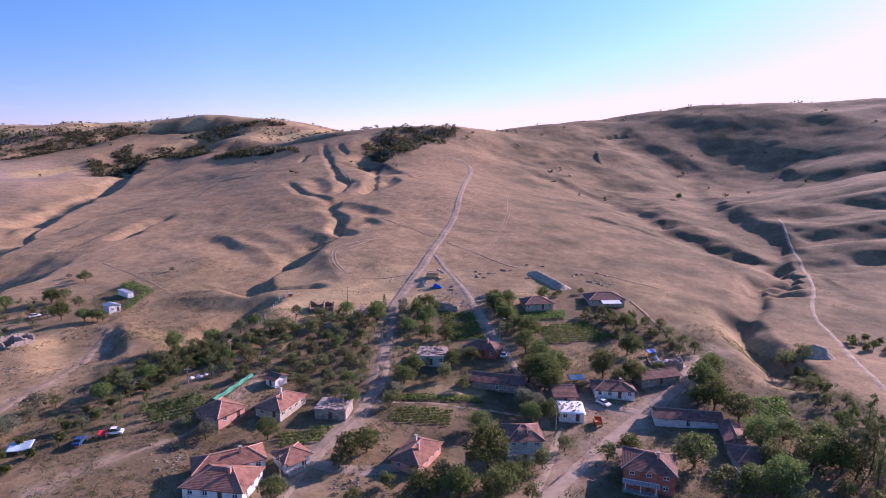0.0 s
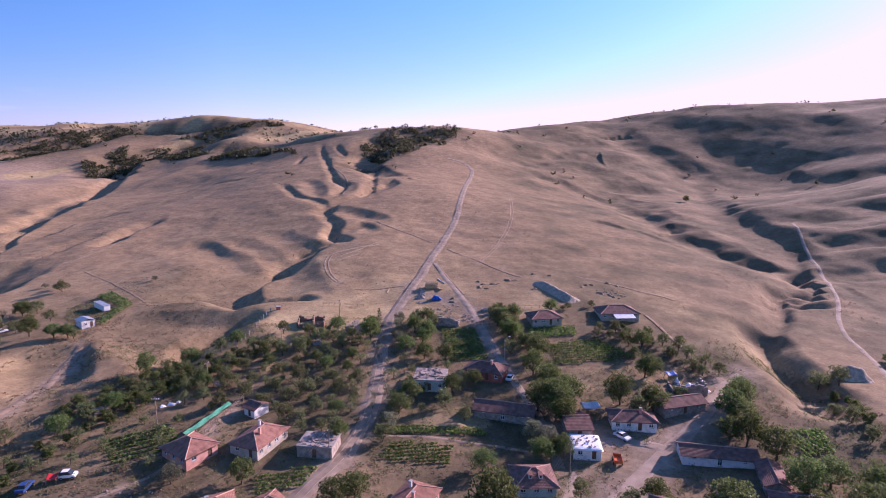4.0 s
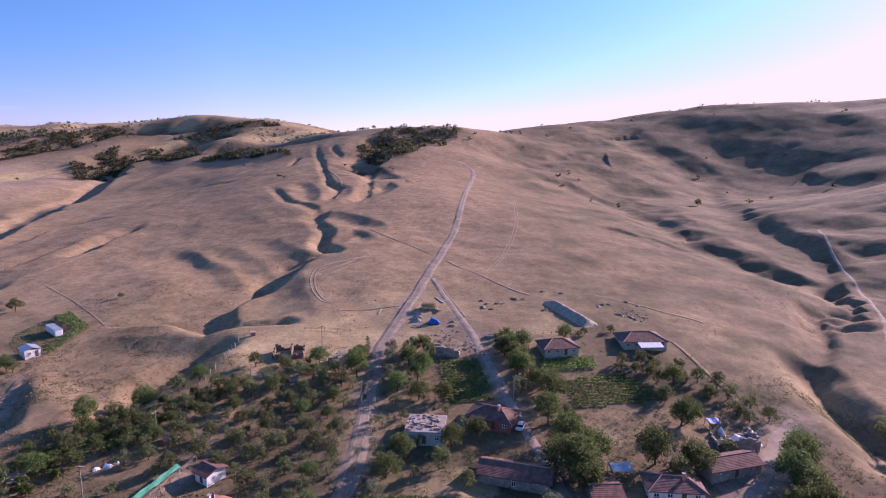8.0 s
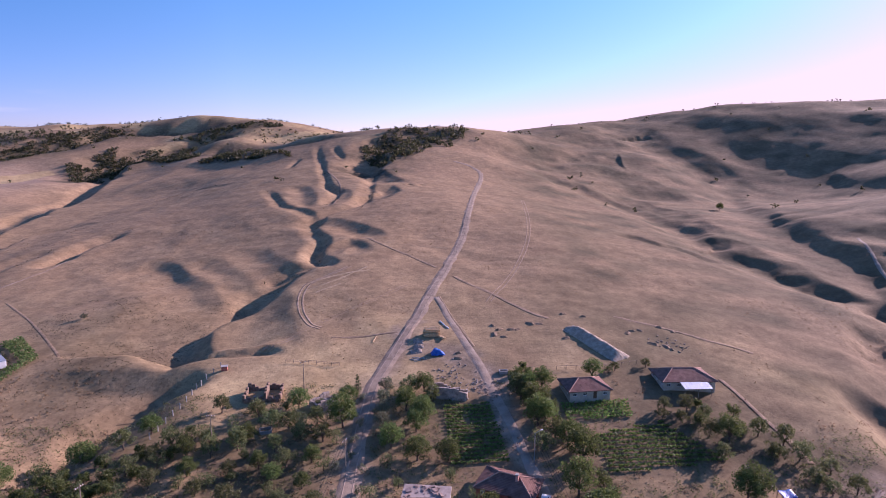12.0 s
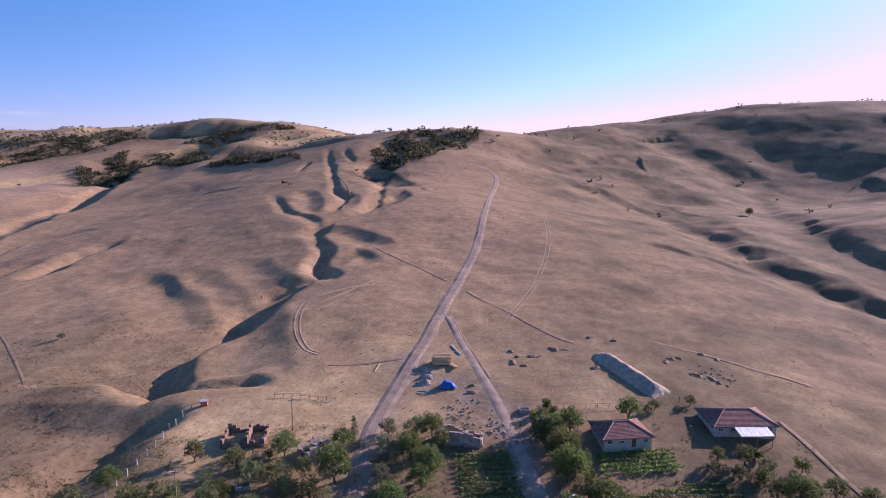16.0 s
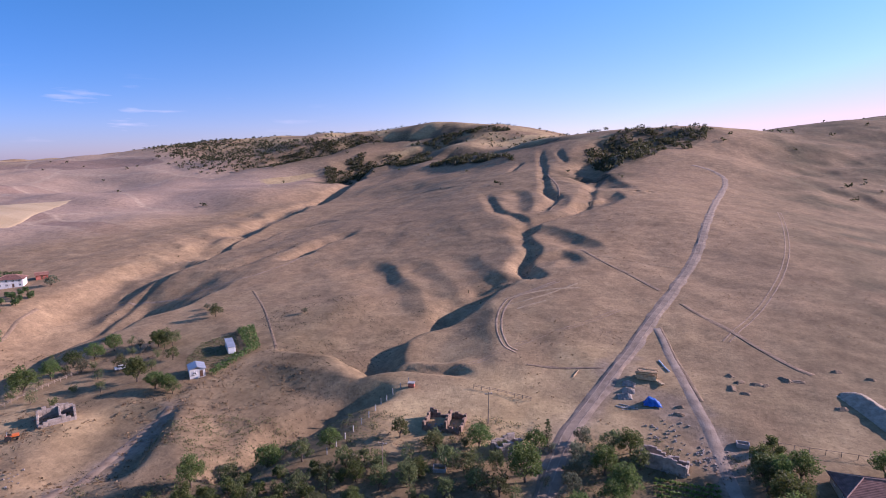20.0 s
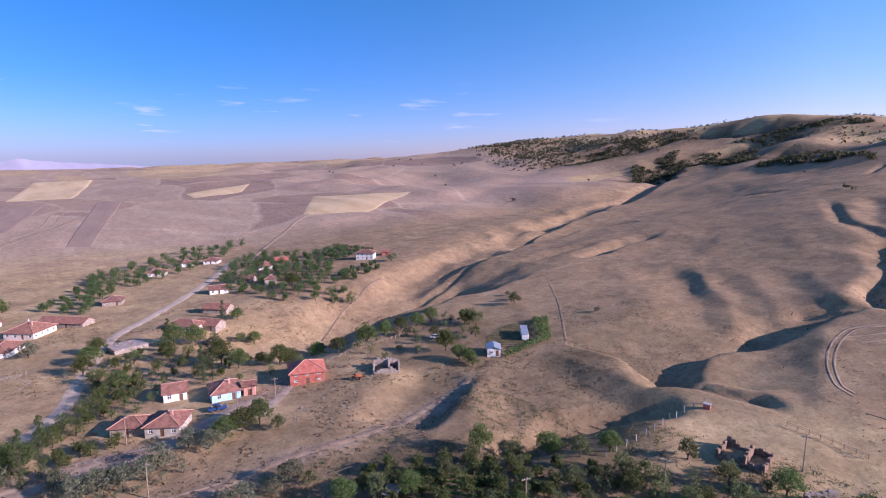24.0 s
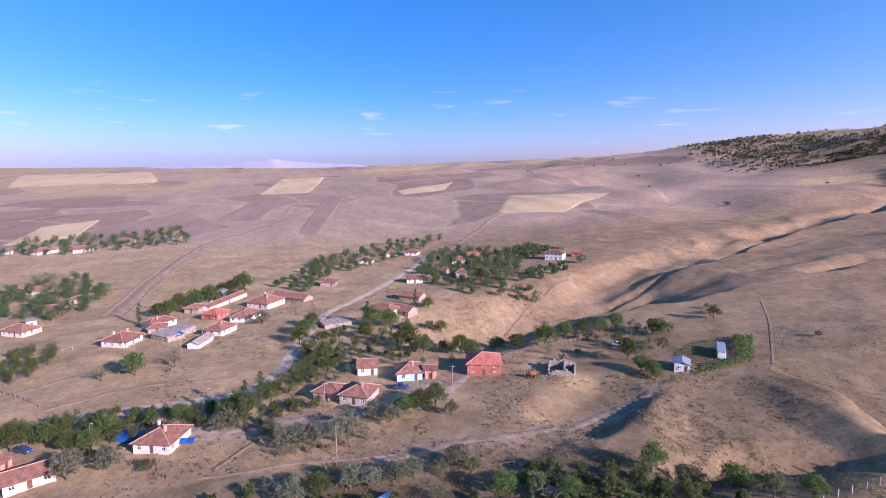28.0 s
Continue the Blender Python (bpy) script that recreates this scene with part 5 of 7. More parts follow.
# ---- trees ----
def make_tree(kind, seed):
    """One tree of crown width 1 unit = its own metres; returns the root, which stands at its trunk's foot."""
    rng = np.random.RandomState(seed)
    W, hgt, base = {"broad": (6.5, 6.2, 1.0), "small": (4.2, 3.7, 0.55), "poplar": (3.0, 11.5, 1.0), "silver": (4.6, 4.0, 0.4), "bare": (3.6, 3.6, 0.9)}[kind]
    words = {"broad": "round dark green broadleaf tree with dense crown", "small": "small dusty green orchard fruit tree", "poplar": "tall slender green poplar tree",
             "silver": "silvery grey-green bushy oleaster tree", "bare": "nearly leafless dry small fruit tree"}[kind]
    root = tagged(empty_at("tree", 0, 0, 0), words, "tree", "village trees")
    bm = bmesh.new()
    lean = Vector((rng.uniform(-0.3, 0.3), rng.uniform(-0.3, 0.3), 0))
    fork = Vector((0, 0, base)) + lean * 0.5
    r = 0.03 * W if kind != "poplar" else 0.16
    add_tube(bm, (0, 0, -0.4), fork, r * 1.25, r, 7)
    n = {"broad": 34, "small": 20, "poplar": 34, "silver": 24, "bare": 15}[kind]
    clumps = []
    for i in range(n):
        if kind == "poplar":
            f = (i + 0.5) / n
            rad = W * 0.5 * (math.sin(math.pi * min(1, f * 0.85 + 0.12)) ** 0.7) * rng.uniform(0.35, 0.8)
            ang = rng.uniform(0, 6.28)
            c = Vector((math.cos(ang) * rad, math.sin(ang) * rad, base + f * (hgt - base)))
            cr = 0.75 * (1.15 - 0.7 * f)
        else:
            z = 1 - (i + 0.5) / n * 1.55
            ang = i * 2.4 + rng.uniform(-0.4, 0.4)
            rr = math.sqrt(max(0.04, 1 - z * z)) * rng.uniform(0.45, 1.12)
            mid = base + (hgt - base) * 0.48
            c = Vector((math.cos(ang) * rr * W * 0.42, math.sin(ang) * rr * W * 0.42, mid + z * (hgt - base) * 0.44 * rng.uniform(0.7, 1.2)))
            cr = W * rng.uniform(0.085, 0.17)
        c += lean
        clumps.append((c, cr))
    for i, (c, cr) in enumerate(clumps):
        if kind == "bare" or i % 4 == 0:
            k = fork + (c - fork) * 0.5 + Vector((0, 0, 0.15 * W * rng.uniform(-0.3, 0.6)))
            add_tube(bm, fork, k, r * 0.55, r * 0.3, 5)
            add_tube(bm, k, c, r * 0.3, r * 0.1, 4)
            if kind == "bare":
                for _ in range(3):
                    add_tube(bm, k.lerp(c, 0.5), c + Vector(rng.uniform(-0.5, 0.5, 3)), r * 0.16, r * 0.05, 3)
    part("trunk", bm, M_BARK, root)
    pts, size = [], []
    per = {"broad": 96, "small": 74, "poplar": 66, "silver": 80, "bare": 12}[kind]
    for c, cr in clumps:
        d = rng.normal(size=(per, 3))
        d /= np.linalg.norm(d, axis=1)[:, None]
        rad = cr * rng.uniform(0.35, 1.18, per) ** 0.6
        pts.append(np.array(c) + d * rad[:, None] * np.array([1.1, 1.1, 0.85]))
        size.append(rng.uniform(0.085, 0.19, per) * (1.2 if kind == "broad" else 0.95))
    cards("crown", np.concatenate(pts), np.concatenate(size), LEAVES["small" if kind == "bare" else kind], root, 0.5, seed)
    return root, W


TREES = {k: [make_tree(k, 11 + 7 * i + 100 * j) for i in range(n)] for j, (k, n) in enumerate((("broad", 5), ("small", 4), ("poplar", 3), ("silver", 3), ("bare", 2)))}
PARK = {id(r): False for v in TREES.values() for r, _ in v}
tree_rng = random.Random(9)
planted = []


def tree(kind, x, y, width):
    """Plants a tree with that crown width; the first of each make is moved, later ones are copies."""
    root, W = tree_rng.choice(TREES[kind])
    s = max(0.45, width / W) if kind != "poplar" else min(1.15, max(0.6, width / W * 0.6))
    m = pose(x, y, ground_at(x, y) - 0.05, tree_rng.uniform(-3, 3), tree_rng.uniform(-3, 3), tree_rng.uniform(0, 360))
    if not PARK[id(root)]:
        PARK[id(root)] = True
        root.scale = (1, 1, 1)
        made = root
        root.matrix_basis = m
    else:
        made = copy_thing(root, m)
    hs = s * tree_rng.uniform(0.85, 1.15)
    made.matrix_basis = m @ Matrix.Diagonal((s, s, hs, 1))
    planted.append((x, y, width))


def grove(poly, gap, kinds, lo, hi, seed, most=200):
    """Trees spread over a plot, kept off those that stand already."""
    rng = random.Random(seed)
    for x, y in spread(poly, gap, rng, most):
        if all((x - a) ** 2 + (y - b) ** 2 > (0.32 * w + 0.5 * lo) ** 2 for a, b, w in planted):
            tree(rng.choice(kinds), x, y, rng.uniform(lo, hi))


tree("broad", 252.3, 599.8, 7.0)
tree("broad", 28.7, 195.0, 6.5)
tree("broad", 27.9, 179.1, 7.5)
tree("broad", 30.6, 168.9, 8.7)
tree("broad", 25.9, 158.8, 8.2)
tree("broad", 30.8, 159.0, 9.0)
tree("broad", 31.6, 153.2, 7.2)
tree("small", 20.2, 214.4, 6.9)
tree("broad", 23.2, 202.9, 7.1)
tree("small", 22.8, 193.6, 6.2)
tree("small", 26.6, 198.3, 5.5)
tree("broad", 63.9, 180.0, 7.4)
tree("broad", 49.5, 163.2, 8.7)
tree("broad", 57.5, 159.8, 7.6)
tree("small", 52.5, 157.7, 6.2)
tree("broad", 84.0, 166.1, 7.8)
tree("broad", 76.6, 155.4, 8.1)
tree("broad", 76.6, 150.0, 8.2)
tree("broad", 74.1, 143.3, 8.4)
tree("broad", 77.8, 137.2, 9.0)
tree("small", 67.7, 167.2, 4.4)
tree("silver", 22.7, 145.6, 6.2)
tree("broad", 23.4, 137.8, 6.6)
tree("broad", 27.4, 141.0, 5.1)
tree("small", 108.3, 162.2, 5.0)
tree("small", 116.4, 181.0, 7.2)
tree("small", 74.4, 191.9, 4.8)
tree("small", 79.4, 197.4, 5.5)
tree("small", 75.5, 201.0, 5.0)
tree("small", 78.3, 183.7, 5.2)
tree("small", 80.2, 180.8, 4.4)
tree("small", 54.6, 206.5, 3.6)
tree("small", 58.7, 204.9, 4.2)
tree("small", 63.5, 200.1, 4.6)
tree("broad", 67.4, 198.5, 6.8)
tree("broad", 41.3, 224.4, 5.8)
tree("broad", 57.5, 117.5, 9.6)
tree("broad", 83.0, 126.5, 8.4)
tree("broad", 89.6, 122.4, 8.4)
tree("broad", 75.5, 123.4, 8.9)
tree("broad", 73.9, 115.8, 7.8)
tree("small", 59.3, 106.7, 8.5)
tree("broad", 64.8, 106.0, 8.9)
tree("broad", 72.2, 106.7, 8.9)
tree("broad", 81.8, 114.3, 9.5)
tree("broad", 88.2, 113.7, 9.7)
tree("broad", 81.1, 160.3, 8.7)
tree("broad", 70.7, 145.8, 6.2)
tree("poplar", 89.7, 111.5, 6.4)
tree("poplar", 93.7, 112.9, 6.5)
tree("poplar", 92.6, 108.9, 6.7)
tree("poplar", 92.9, 118.7, 6.0)
tree("poplar", 99.2, 122.0, 6.2)
tree("broad", 101.5, 132.1, 5.4)
tree("small", 104.5, 143.3, 4.6)
tree("small", 107.0, 153.4, 4.6)
tree("small", 110.5, 143.7, 4.4)
tree("small", 119.4, 176.6, 6.8)
tree("broad", 10.5, 115.4, 10.6)
tree("broad", 9.4, 132.6, 6.0)
tree("broad", -4.3, 104.7, 7.0)
tree("broad", 3.8, 105.1, 7.6)
tree("broad", 11.9, 104.4, 8.3)
tree("small", -0.3, 111.6, 5.3)
tree("broad", 14.9, 110.4, 6.0)
tree("broad", -17.4, 120.8, 6.3)
tree("broad", -20.7, 118.1, 7.0)
tree("small", -22.8, 114.4, 5.5)
tree("broad", -41.8, 125.5, 5.4)
tree("broad", -33.6, 102.2, 6.4)
tree("silver", -56.6, 125.0, 5.6)
tree("small", -14.2, 143.1, 5.6)
tree("broad", -11.3, 156.8, 6.9)
tree("silver", -13.3, 150.0, 5.0)
tree("broad", 31.2, 189.6, 7.8)
tree("broad", 30.1, 154.8, 10.0)
tree("broad", 35.1, 163.7, 9.1)
tree("broad", 61.7, 178.9, 6.5)
tree("small", 57.4, 162.5, 7.1)
tree("small", 61.5, 161.8, 5.6)
tree("silver", 25.0, 143.4, 6.5)
tree("broad", 28.9, 139.4, 5.6)
tree("broad", 3.0, 168.8, 6.6)
tree("small", 1.2, 160.7, 5.3)
tree("small", 6.1, 154.2, 5.1)
tree("broad", 9.5, 172.5, 5.2)
tree("broad", -9.5, 208.9, 6.6)
tree("broad", -5.0, 203.6, 6.4)
tree("broad", -11.8, 193.7, 6.2)
tree("broad", -5.6, 189.8, 6.5)
tree("broad", 1.3, 190.1, 6.1)
tree("broad", -8.4, 164.0, 6.4)
tree("broad", 26.5, 219.0, 6.9)
tree("broad", 23.2, 208.9, 7.5)
tree("small", 19.6, 217.2, 6.4)
tree("broad", 44.4, 122.3, 6.0)
tree("small", 38.7, 121.1, 5.3)
tree("small", 29.5, 124.5, 4.7)
tree("small", 22.8, 117.1, 5.0)
tree("small", 84.4, 187.9, 4.8)
tree("small", 85.5, 181.4, 4.7)
tree("small", 80.0, 192.0, 5.7)
tree("small", 62.5, 190.9, 4.5)
tree("broad", -134.8, 130.6, 6.8)
tree("broad", -135.5, 135.5, 7.5)
tree("broad", -136.0, 139.7, 6.6)
tree("silver", -132.3, 126.2, 6.3)
tree("silver", -135.5, 122.2, 5.8)
tree("small", -129.7, 142.7, 4.1)
tree("poplar", -141.8, 89.3, 7.6)
tree("poplar", -143.8, 92.8, 7.0)
tree("silver", -144.4, 85.6, 6.4)
tree("broad", -149.8, 87.4, 6.9)
tree("silver", -128.6, 98.6, 6.1)
tree("silver", -129.4, 102.7, 6.2)
tree("silver", -129.0, 106.8, 5.8)
tree("silver", -130.8, 114.4, 7.2)
tree("silver", -128.2, 111.0, 5.5)
tree("silver", -135.3, 95.8, 5.4)
tree("broad", -143.5, 48.7, 6.5)
tree("broad", -140.9, 52.5, 6.5)
tree("broad", -148.1, 54.3, 7.5)
tree("silver", -132.5, 59.0, 6.8)
tree("silver", -130.4, 51.4, 7.5)
tree("broad", -149.0, 88.0, 7.4)
tree("broad", -147.5, 84.5, 6.9)
tree("silver", -142.9, 82.9, 5.4)
tree("broad", -153.3, 71.7, 5.7)
tree("broad", -148.8, 41.4, 6.2)
tree("broad", -148.3, 33.7, 7.4)
tree("broad", -152.0, 36.5, 6.4)
tree("broad", -154.8, 42.6, 5.6)
tree("broad", -195.0, 51.3, 8.0)
tree("bare", -193.1, 41.6, 5.8)
tree("bare", -199.4, 62.8, 6.2)
tree("small", -128.4, 68.5, 4.1)
tree("silver", -104.9, 122.2, 5.3)
tree("silver", -104.4, 117.2, 5.8)
tree("silver", -104.7, 126.0, 5.4)
tree("silver", -105.1, 135.9, 5.7)
tree("silver", -105.0, 112.5, 6.1)
tree("broad", -104.8, 105.9, 6.1)
tree("silver", -104.3, 100.2, 6.1)
tree("silver", -103.7, 132.1, 4.0)
tree("small", -101.9, 138.8, 3.5)
tree("broad", -91.5, 141.9, 6.1)
tree("small", -88.0, 147.8, 5.5)
tree("broad", -84.3, 153.3, 5.8)
tree("small", -84.1, 162.1, 5.4)
tree("broad", -86.6, 173.5, 6.1)
tree("small", -83.0, 180.5, 5.6)
tree("broad", -81.1, 190.2, 6.6)
tree("small", -70.6, 188.9, 5.6)
tree("broad", -67.7, 195.1, 5.5)
tree("poplar", -175.5, 135.3, 6.0)
tree("poplar", -177.7, 138.4, 5.7)
tree("broad", -209.3, 131.6, 6.9)
tree("broad", -192.2, 145.1, 8.2)
tree("broad", -183.3, 148.3, 7.1)
tree("broad", -176.4, 160.1, 7.0)
tree("broad", -191.2, 168.8, 7.6)
tree("broad", -186.1, 178.0, 7.5)
tree("broad", -178.1, 182.7, 6.9)
tree("broad", -173.8, 192.1, 7.7)
tree("broad", -178.5, 202.6, 6.2)
tree("broad", -182.5, 212.2, 6.0)
tree("broad", -182.6, 219.7, 6.6)
tree("broad", -182.7, 227.4, 6.2)
tree("broad", -167.7, 233.4, 6.9)
tree("small", -169.4, 237.1, 6.1)
tree("small", -156.2, 214.6, 5.1)
tree("broad", -136.4, 206.3, 5.7)
tree("small", -129.4, 206.2, 4.4)
tree("silver", -173.9, 209.6, 5.3)
tree("poplar", -227.1, 134.2, 6.0)
tree("poplar", -258.9, 163.0, 4.5)
tree("broad", -256.2, 169.0, 6.2)
tree("broad", -232.1, 168.6, 6.2)
tree("small", -234.3, 163.8, 5.2)
tree("broad", -227.5, 144.2, 9.0)
tree("broad", -228.0, 136.8, 8.5)
tree("small", -225.2, 150.0, 7.5)
tree("broad", -222.9, 108.0, 8.2)
tree("broad", -234.6, 111.3, 7.1)
tree("broad", -211.6, 105.3, 6.9)
tree("broad", -188.0, 113.4, 7.5)
tree("small", -199.7, 108.0, 5.7)
tree("small", -213.8, 120.9, 7.0)
for k in range(9):
    tree("small", -384 + 4.2 * k, 282 + 1.2 * k, 3.8)
tree("silver", -309.0, 283.5, 7.0)
tree("broad", -297.5, 211.3, 8.7)
tree("silver", -178.0, 269.5, 3.4)
tree("silver", -180.0, 271.5, 2.8)
tree("silver", -187.5, 275.0, 3.0)
tree("broad", -278.4, 47.4, 7.8)
tree("broad", -276.7, 42.8, 6.6)
tree("poplar", -265.3, 37.1, 4.7)
tree("broad", -327.5, 78.1, 11.7)
tree("broad", -323.0, 70.3, 7.5)
tree("broad", -297.9, 62.7, 10.8)
tree("broad", -293.3, 56.6, 9.4)
tree("broad", -291.7, 49.7, 8.2)
tree("silver", -247.5, 90.6, 6.9)
tree("bare", -194.4, 61.8, 3.1)
tree("silver", -135.3, 275.1, 2.8)
tree("small", -173.6, 266.0, 6.1)
tree("small", -163.1, 235.6, 5.9)
tree("bare", -173.2, 230.4, 4.6)
tree("small", -150.1, 224.5, 5.0)
tree("broad", -146.7, 208.4, 7.1)
tree("broad", -132.1, 207.2, 5.6)
tree("small", -162.9, 215.3, 4.7)
tree("broad", 19.7, 219.6, 5.6)
tree("broad", 22.3, 215.9, 6.2)
tree("broad", 25.1, 204.6, 5.9)
tree("small", 56.5, 210.1, 4.0)
tree("small", 61.9, 209.5, 4.6)
tree("small", 65.5, 207.5, 4.6)
tree("small", 59.0, 232.2, 3.2)
tree("small", 49.1, 228.9, 3.4)
tree("small", 46.8, 227.4, 2.4)
tree("small", -8.8, 216.4, 5.5)
tree("broad", -5.4, 217.9, 5.8)
tree("small", -2.8, 212.9, 5.3)
tree("broad", -6.4, 200.2, 5.7)
tree("poplar", -22.8, 214.3, 3.3)
tree("broad", -25.1, 212.5, 4.9)
tree("broad", -24.2, 200.8, 8.3)
tree("broad", -36.8, 208.1, 5.9)
tree("small", -31.4, 209.4, 3.2)
tree("small", -36.7, 198.7, 5.1)
tree("broad", -44.9, 193.8, 4.6)
tree("small", -47.8, 193.7, 3.8)
tree("small", -56.9, 191.6, 5.7)
tree("small", -60.5, 190.7, 5.2)
tree("small", -30.7, 202.6, 4.6)
tree("small", -33.0, 194.9, 4.9)
tree("small", -46.5, 206.3, 4.1)
tree("small", -55.3, 205.2, 5.0)
tree("silver", -15.5, 217.7, 4.4)
tree("silver", -15.8, 211.4, 4.5)
tree("silver", -15.0, 202.2, 4.3)
tree("silver", -14.8, 206.8, 3.9)
tree("small", -52.9, 192.0, 4.4)
grove([(-24, 140), (-24, 206), (-40, 208), (-60, 190), (-70, 172), (-60, 150), (-50, 160), (-38, 148)], 5.4, ["small", "small", "broad"], 3.6, 6.2, 3, 60)


def joined_trees(name, label, plots, seed, clumps=9, per=16, blade=0.35, leaf="broad"):
    """Many trees that cannot be told apart: trunks and uneven leafy crowns, as one mass."""
    rng = random.Random(seed)
    nr = np.random.RandomState(seed)
    pts, size = [], []
    bm = bmesh.new()
    for poly, gap, lo, hi in plots:
        for x, y in spread(poly, gap, rng, 110):
            w = rng.uniform(lo, hi)
            if any((x - a) ** 2 + (y - b) ** 2 < (0.3 * (w + c)) ** 2 for a, b, c in planted):
                continue
            z = ground_at(x, y)
            add_tube(bm, (x, y, z - 0.3), (x, y, z + w * 0.45), 0.035 * w, 0.02 * w, 5)
            for _ in range(clumps):
                a, r = rng.uniform(0, 6.28), w * 0.36 * math.sqrt(rng.random())
                c = np.array([x + math.cos(a) * r, y + math.sin(a) * r, z + w * rng.uniform(0.22, 0.8)])
                d = nr.normal(size=(per, 3))
                d /= np.linalg.norm(d, axis=1)[:, None]
                pts.append(c + d * (w * 0.17 * nr.uniform(0.4, 1.15, per))[:, None])
                size.append(nr.uniform(0.65, 1.3, per) * blade)
    woods = cards(name, np.concatenate(pts), np.concatenate(size), LEAVES[leaf], None, 0.5, seed)
    tagged(woods, label, "trees", kind="stuff")
    tr = part("trunks", bm, M_BARK, woods)
    tr["kind"] = "stuff"


joined_trees("garden_trees", "dark green trees crowding the hamlet gardens",
             [([(-317, 178), (-373, 194), (-412, 229), (-372, 256), (-283, 242), (-259, 229), (-273, 196)], 7.0, 4.5, 8.0),
              ([(-336, 114), (-414, 124), (-480, 192), (-466, 240), (-431, 206), (-395, 176), (-365, 136)], 9.0, 4.5, 8.0),
              ([(-332, 93), (-406, 124), (-367, 130), (-310, 112)], 8.0, 3.5, 6.5),
              ([(-384, 284), (-352, 290), (-340, 262), (-372, 258)], 5.5, 3.5, 6.0), ([(-302, 242), (-314, 275), (-298, 268), (-284, 241)], 5.0, 2.6, 4.5),
              ([(-360, -51), (-392, -21), (-333, 10), (-308, 8), (-284, -3), (-295, -28)], 7.0, 5.0, 8.5),
              ([(-486, -104), (-576, -115), (-586, -54), (-642, -3), (-523, 24), (-487, -48)], 11.0, 5.0, 9.0)], 77, 24, 30, 0.26, "poplar")
joined_trees("orchard_trees", "dusty green fruit trees of the village orchards",
             [([(-24, 140), (-24, 206), (-40, 208), (-60, 190), (-80, 165), (-60, 150), (-50, 160), (-38, 148)], 4.2, 2.6, 5.0),
              ([(-14, 150), (-15, 200), (-4, 204), (-1, 186), (8, 182), (6, 164)], 5.5, 2.6, 4.6),
              ([(-95, 128), (-60, 128), (-66, 150), (-90, 146)], 5.5, 2.4, 4.4),
              ([(-75, 168), (-60, 190), (-66, 196), (-84, 172), (-100, 150), (-92, 146)], 5.0, 2.2, 4.0),
              ([(-185, 189), (-198, 213), (-176, 244), (-160, 233), (-143, 210), (-158, 183)], 8.5, 2.6, 4.6),
              ([(-200, 112), (-178, 106), (-160, 110), (-168, 122), (-182, 128), (-196, 124)], 5.0, 2.5, 4.5),
              ([(-175, 140), (-168, 150), (-172, 170), (-196, 165), (-200, 145)], 7.0, 2.5, 4.5)], 78, 14, 34, 0.15, "small")
joined_trees("silver_bushes", "silvery grey-green bushes along the village banks",
             [([(-127, 96), (-129, 107), (-131, 118), (-124, 120), (-123, 109), (-123, 99)], 3.2, 2.4, 4.0),
              ([(-24, 150), (-15.5, 150), (-15.5, 214), (-24, 214)], 5.0, 1.8, 3.2)], 80, 10, 34, 0.13, "silver")
joined_trees("grove_trees", "dense dark green trees beside the farmyards",
             [([(66, 100), (112, 103), (104, 121), (88, 117), (70, 110)], 5.4, 3.6, 6.0),
              ([(-20, 100), (30, 98), (16, 116), (4, 112), (-12, 110)], 5.2, 3.4, 5.6),
              ([(-195, 12), (-228, -1), (-236, 7), (-231, 17), (-214, 20)], 5.0, 4.0, 6.0),
              ([(-149, 31), (-162, 26), (-160, 53), (-149, 82), (-143, 83), (-144, 62)], 4.6, 3.2, 5.2),
              ([(-140, 86), (-152, 87), (-152, 102), (-148, 108), (-139, 94)], 4.4, 2.8, 4.6),
              ([(-190, 107), (-216, 112), (-227, 132), (-211, 143), (-200, 164), (-179, 158), (-178, 137), (-191, 129)], 7.5, 3.0, 5.5),
              ([(-355, 73), (-294, 52), (-279, 42), (-282, 54), (-311, 79)], 5.5, 3.6, 6.0),
              ([(-110, 69), (-114, 78), (-104, 106), (-90, 143), (-80, 164), (-75, 160), (-94, 108)], 5.0, 1.8, 3.4),
              ([(146, 190), (158, 188), (166, 200), (152, 202)], 4.5, 2.6, 4.4),
              ([(-153, 70), (-160, 80), (-162, 92), (-172, 101), (-184, 108), (-190, 118), (-182, 120), (-170, 108), (-158, 98), (-150, 84)], 3.6, 3.4, 6.0),
              ([(-100, 148), (-88, 168), (-78, 178), (-66, 190), (-58, 186), (-70, 165), (-86, 146)], 3.7, 2.6, 4.6),
              ([(-153, 34), (-159, 50), (-160, 66), (-155, 70), (-151, 52)], 3.8, 3.2, 5.5),
              ([(119, 183), (112, 151), (106, 124), (101, 122), (104, 141)], 3.6, 2.2, 3.8),
              ([(56, 211), (66, 218), (75, 208), (78, 195), (81, 185), (77, 183), (69, 195), (61, 206)], 7.5, 2.6, 4.8),
              ([(21, 228), (27, 205), (30, 187), (32, 174), (36, 174), (34, 191), (27, 213), (24, 228)], 3.8, 3.0, 5.2)], 79, 20, 44, 0.18)

# ---- things in the open ----
thing_rng = random.Random(21)


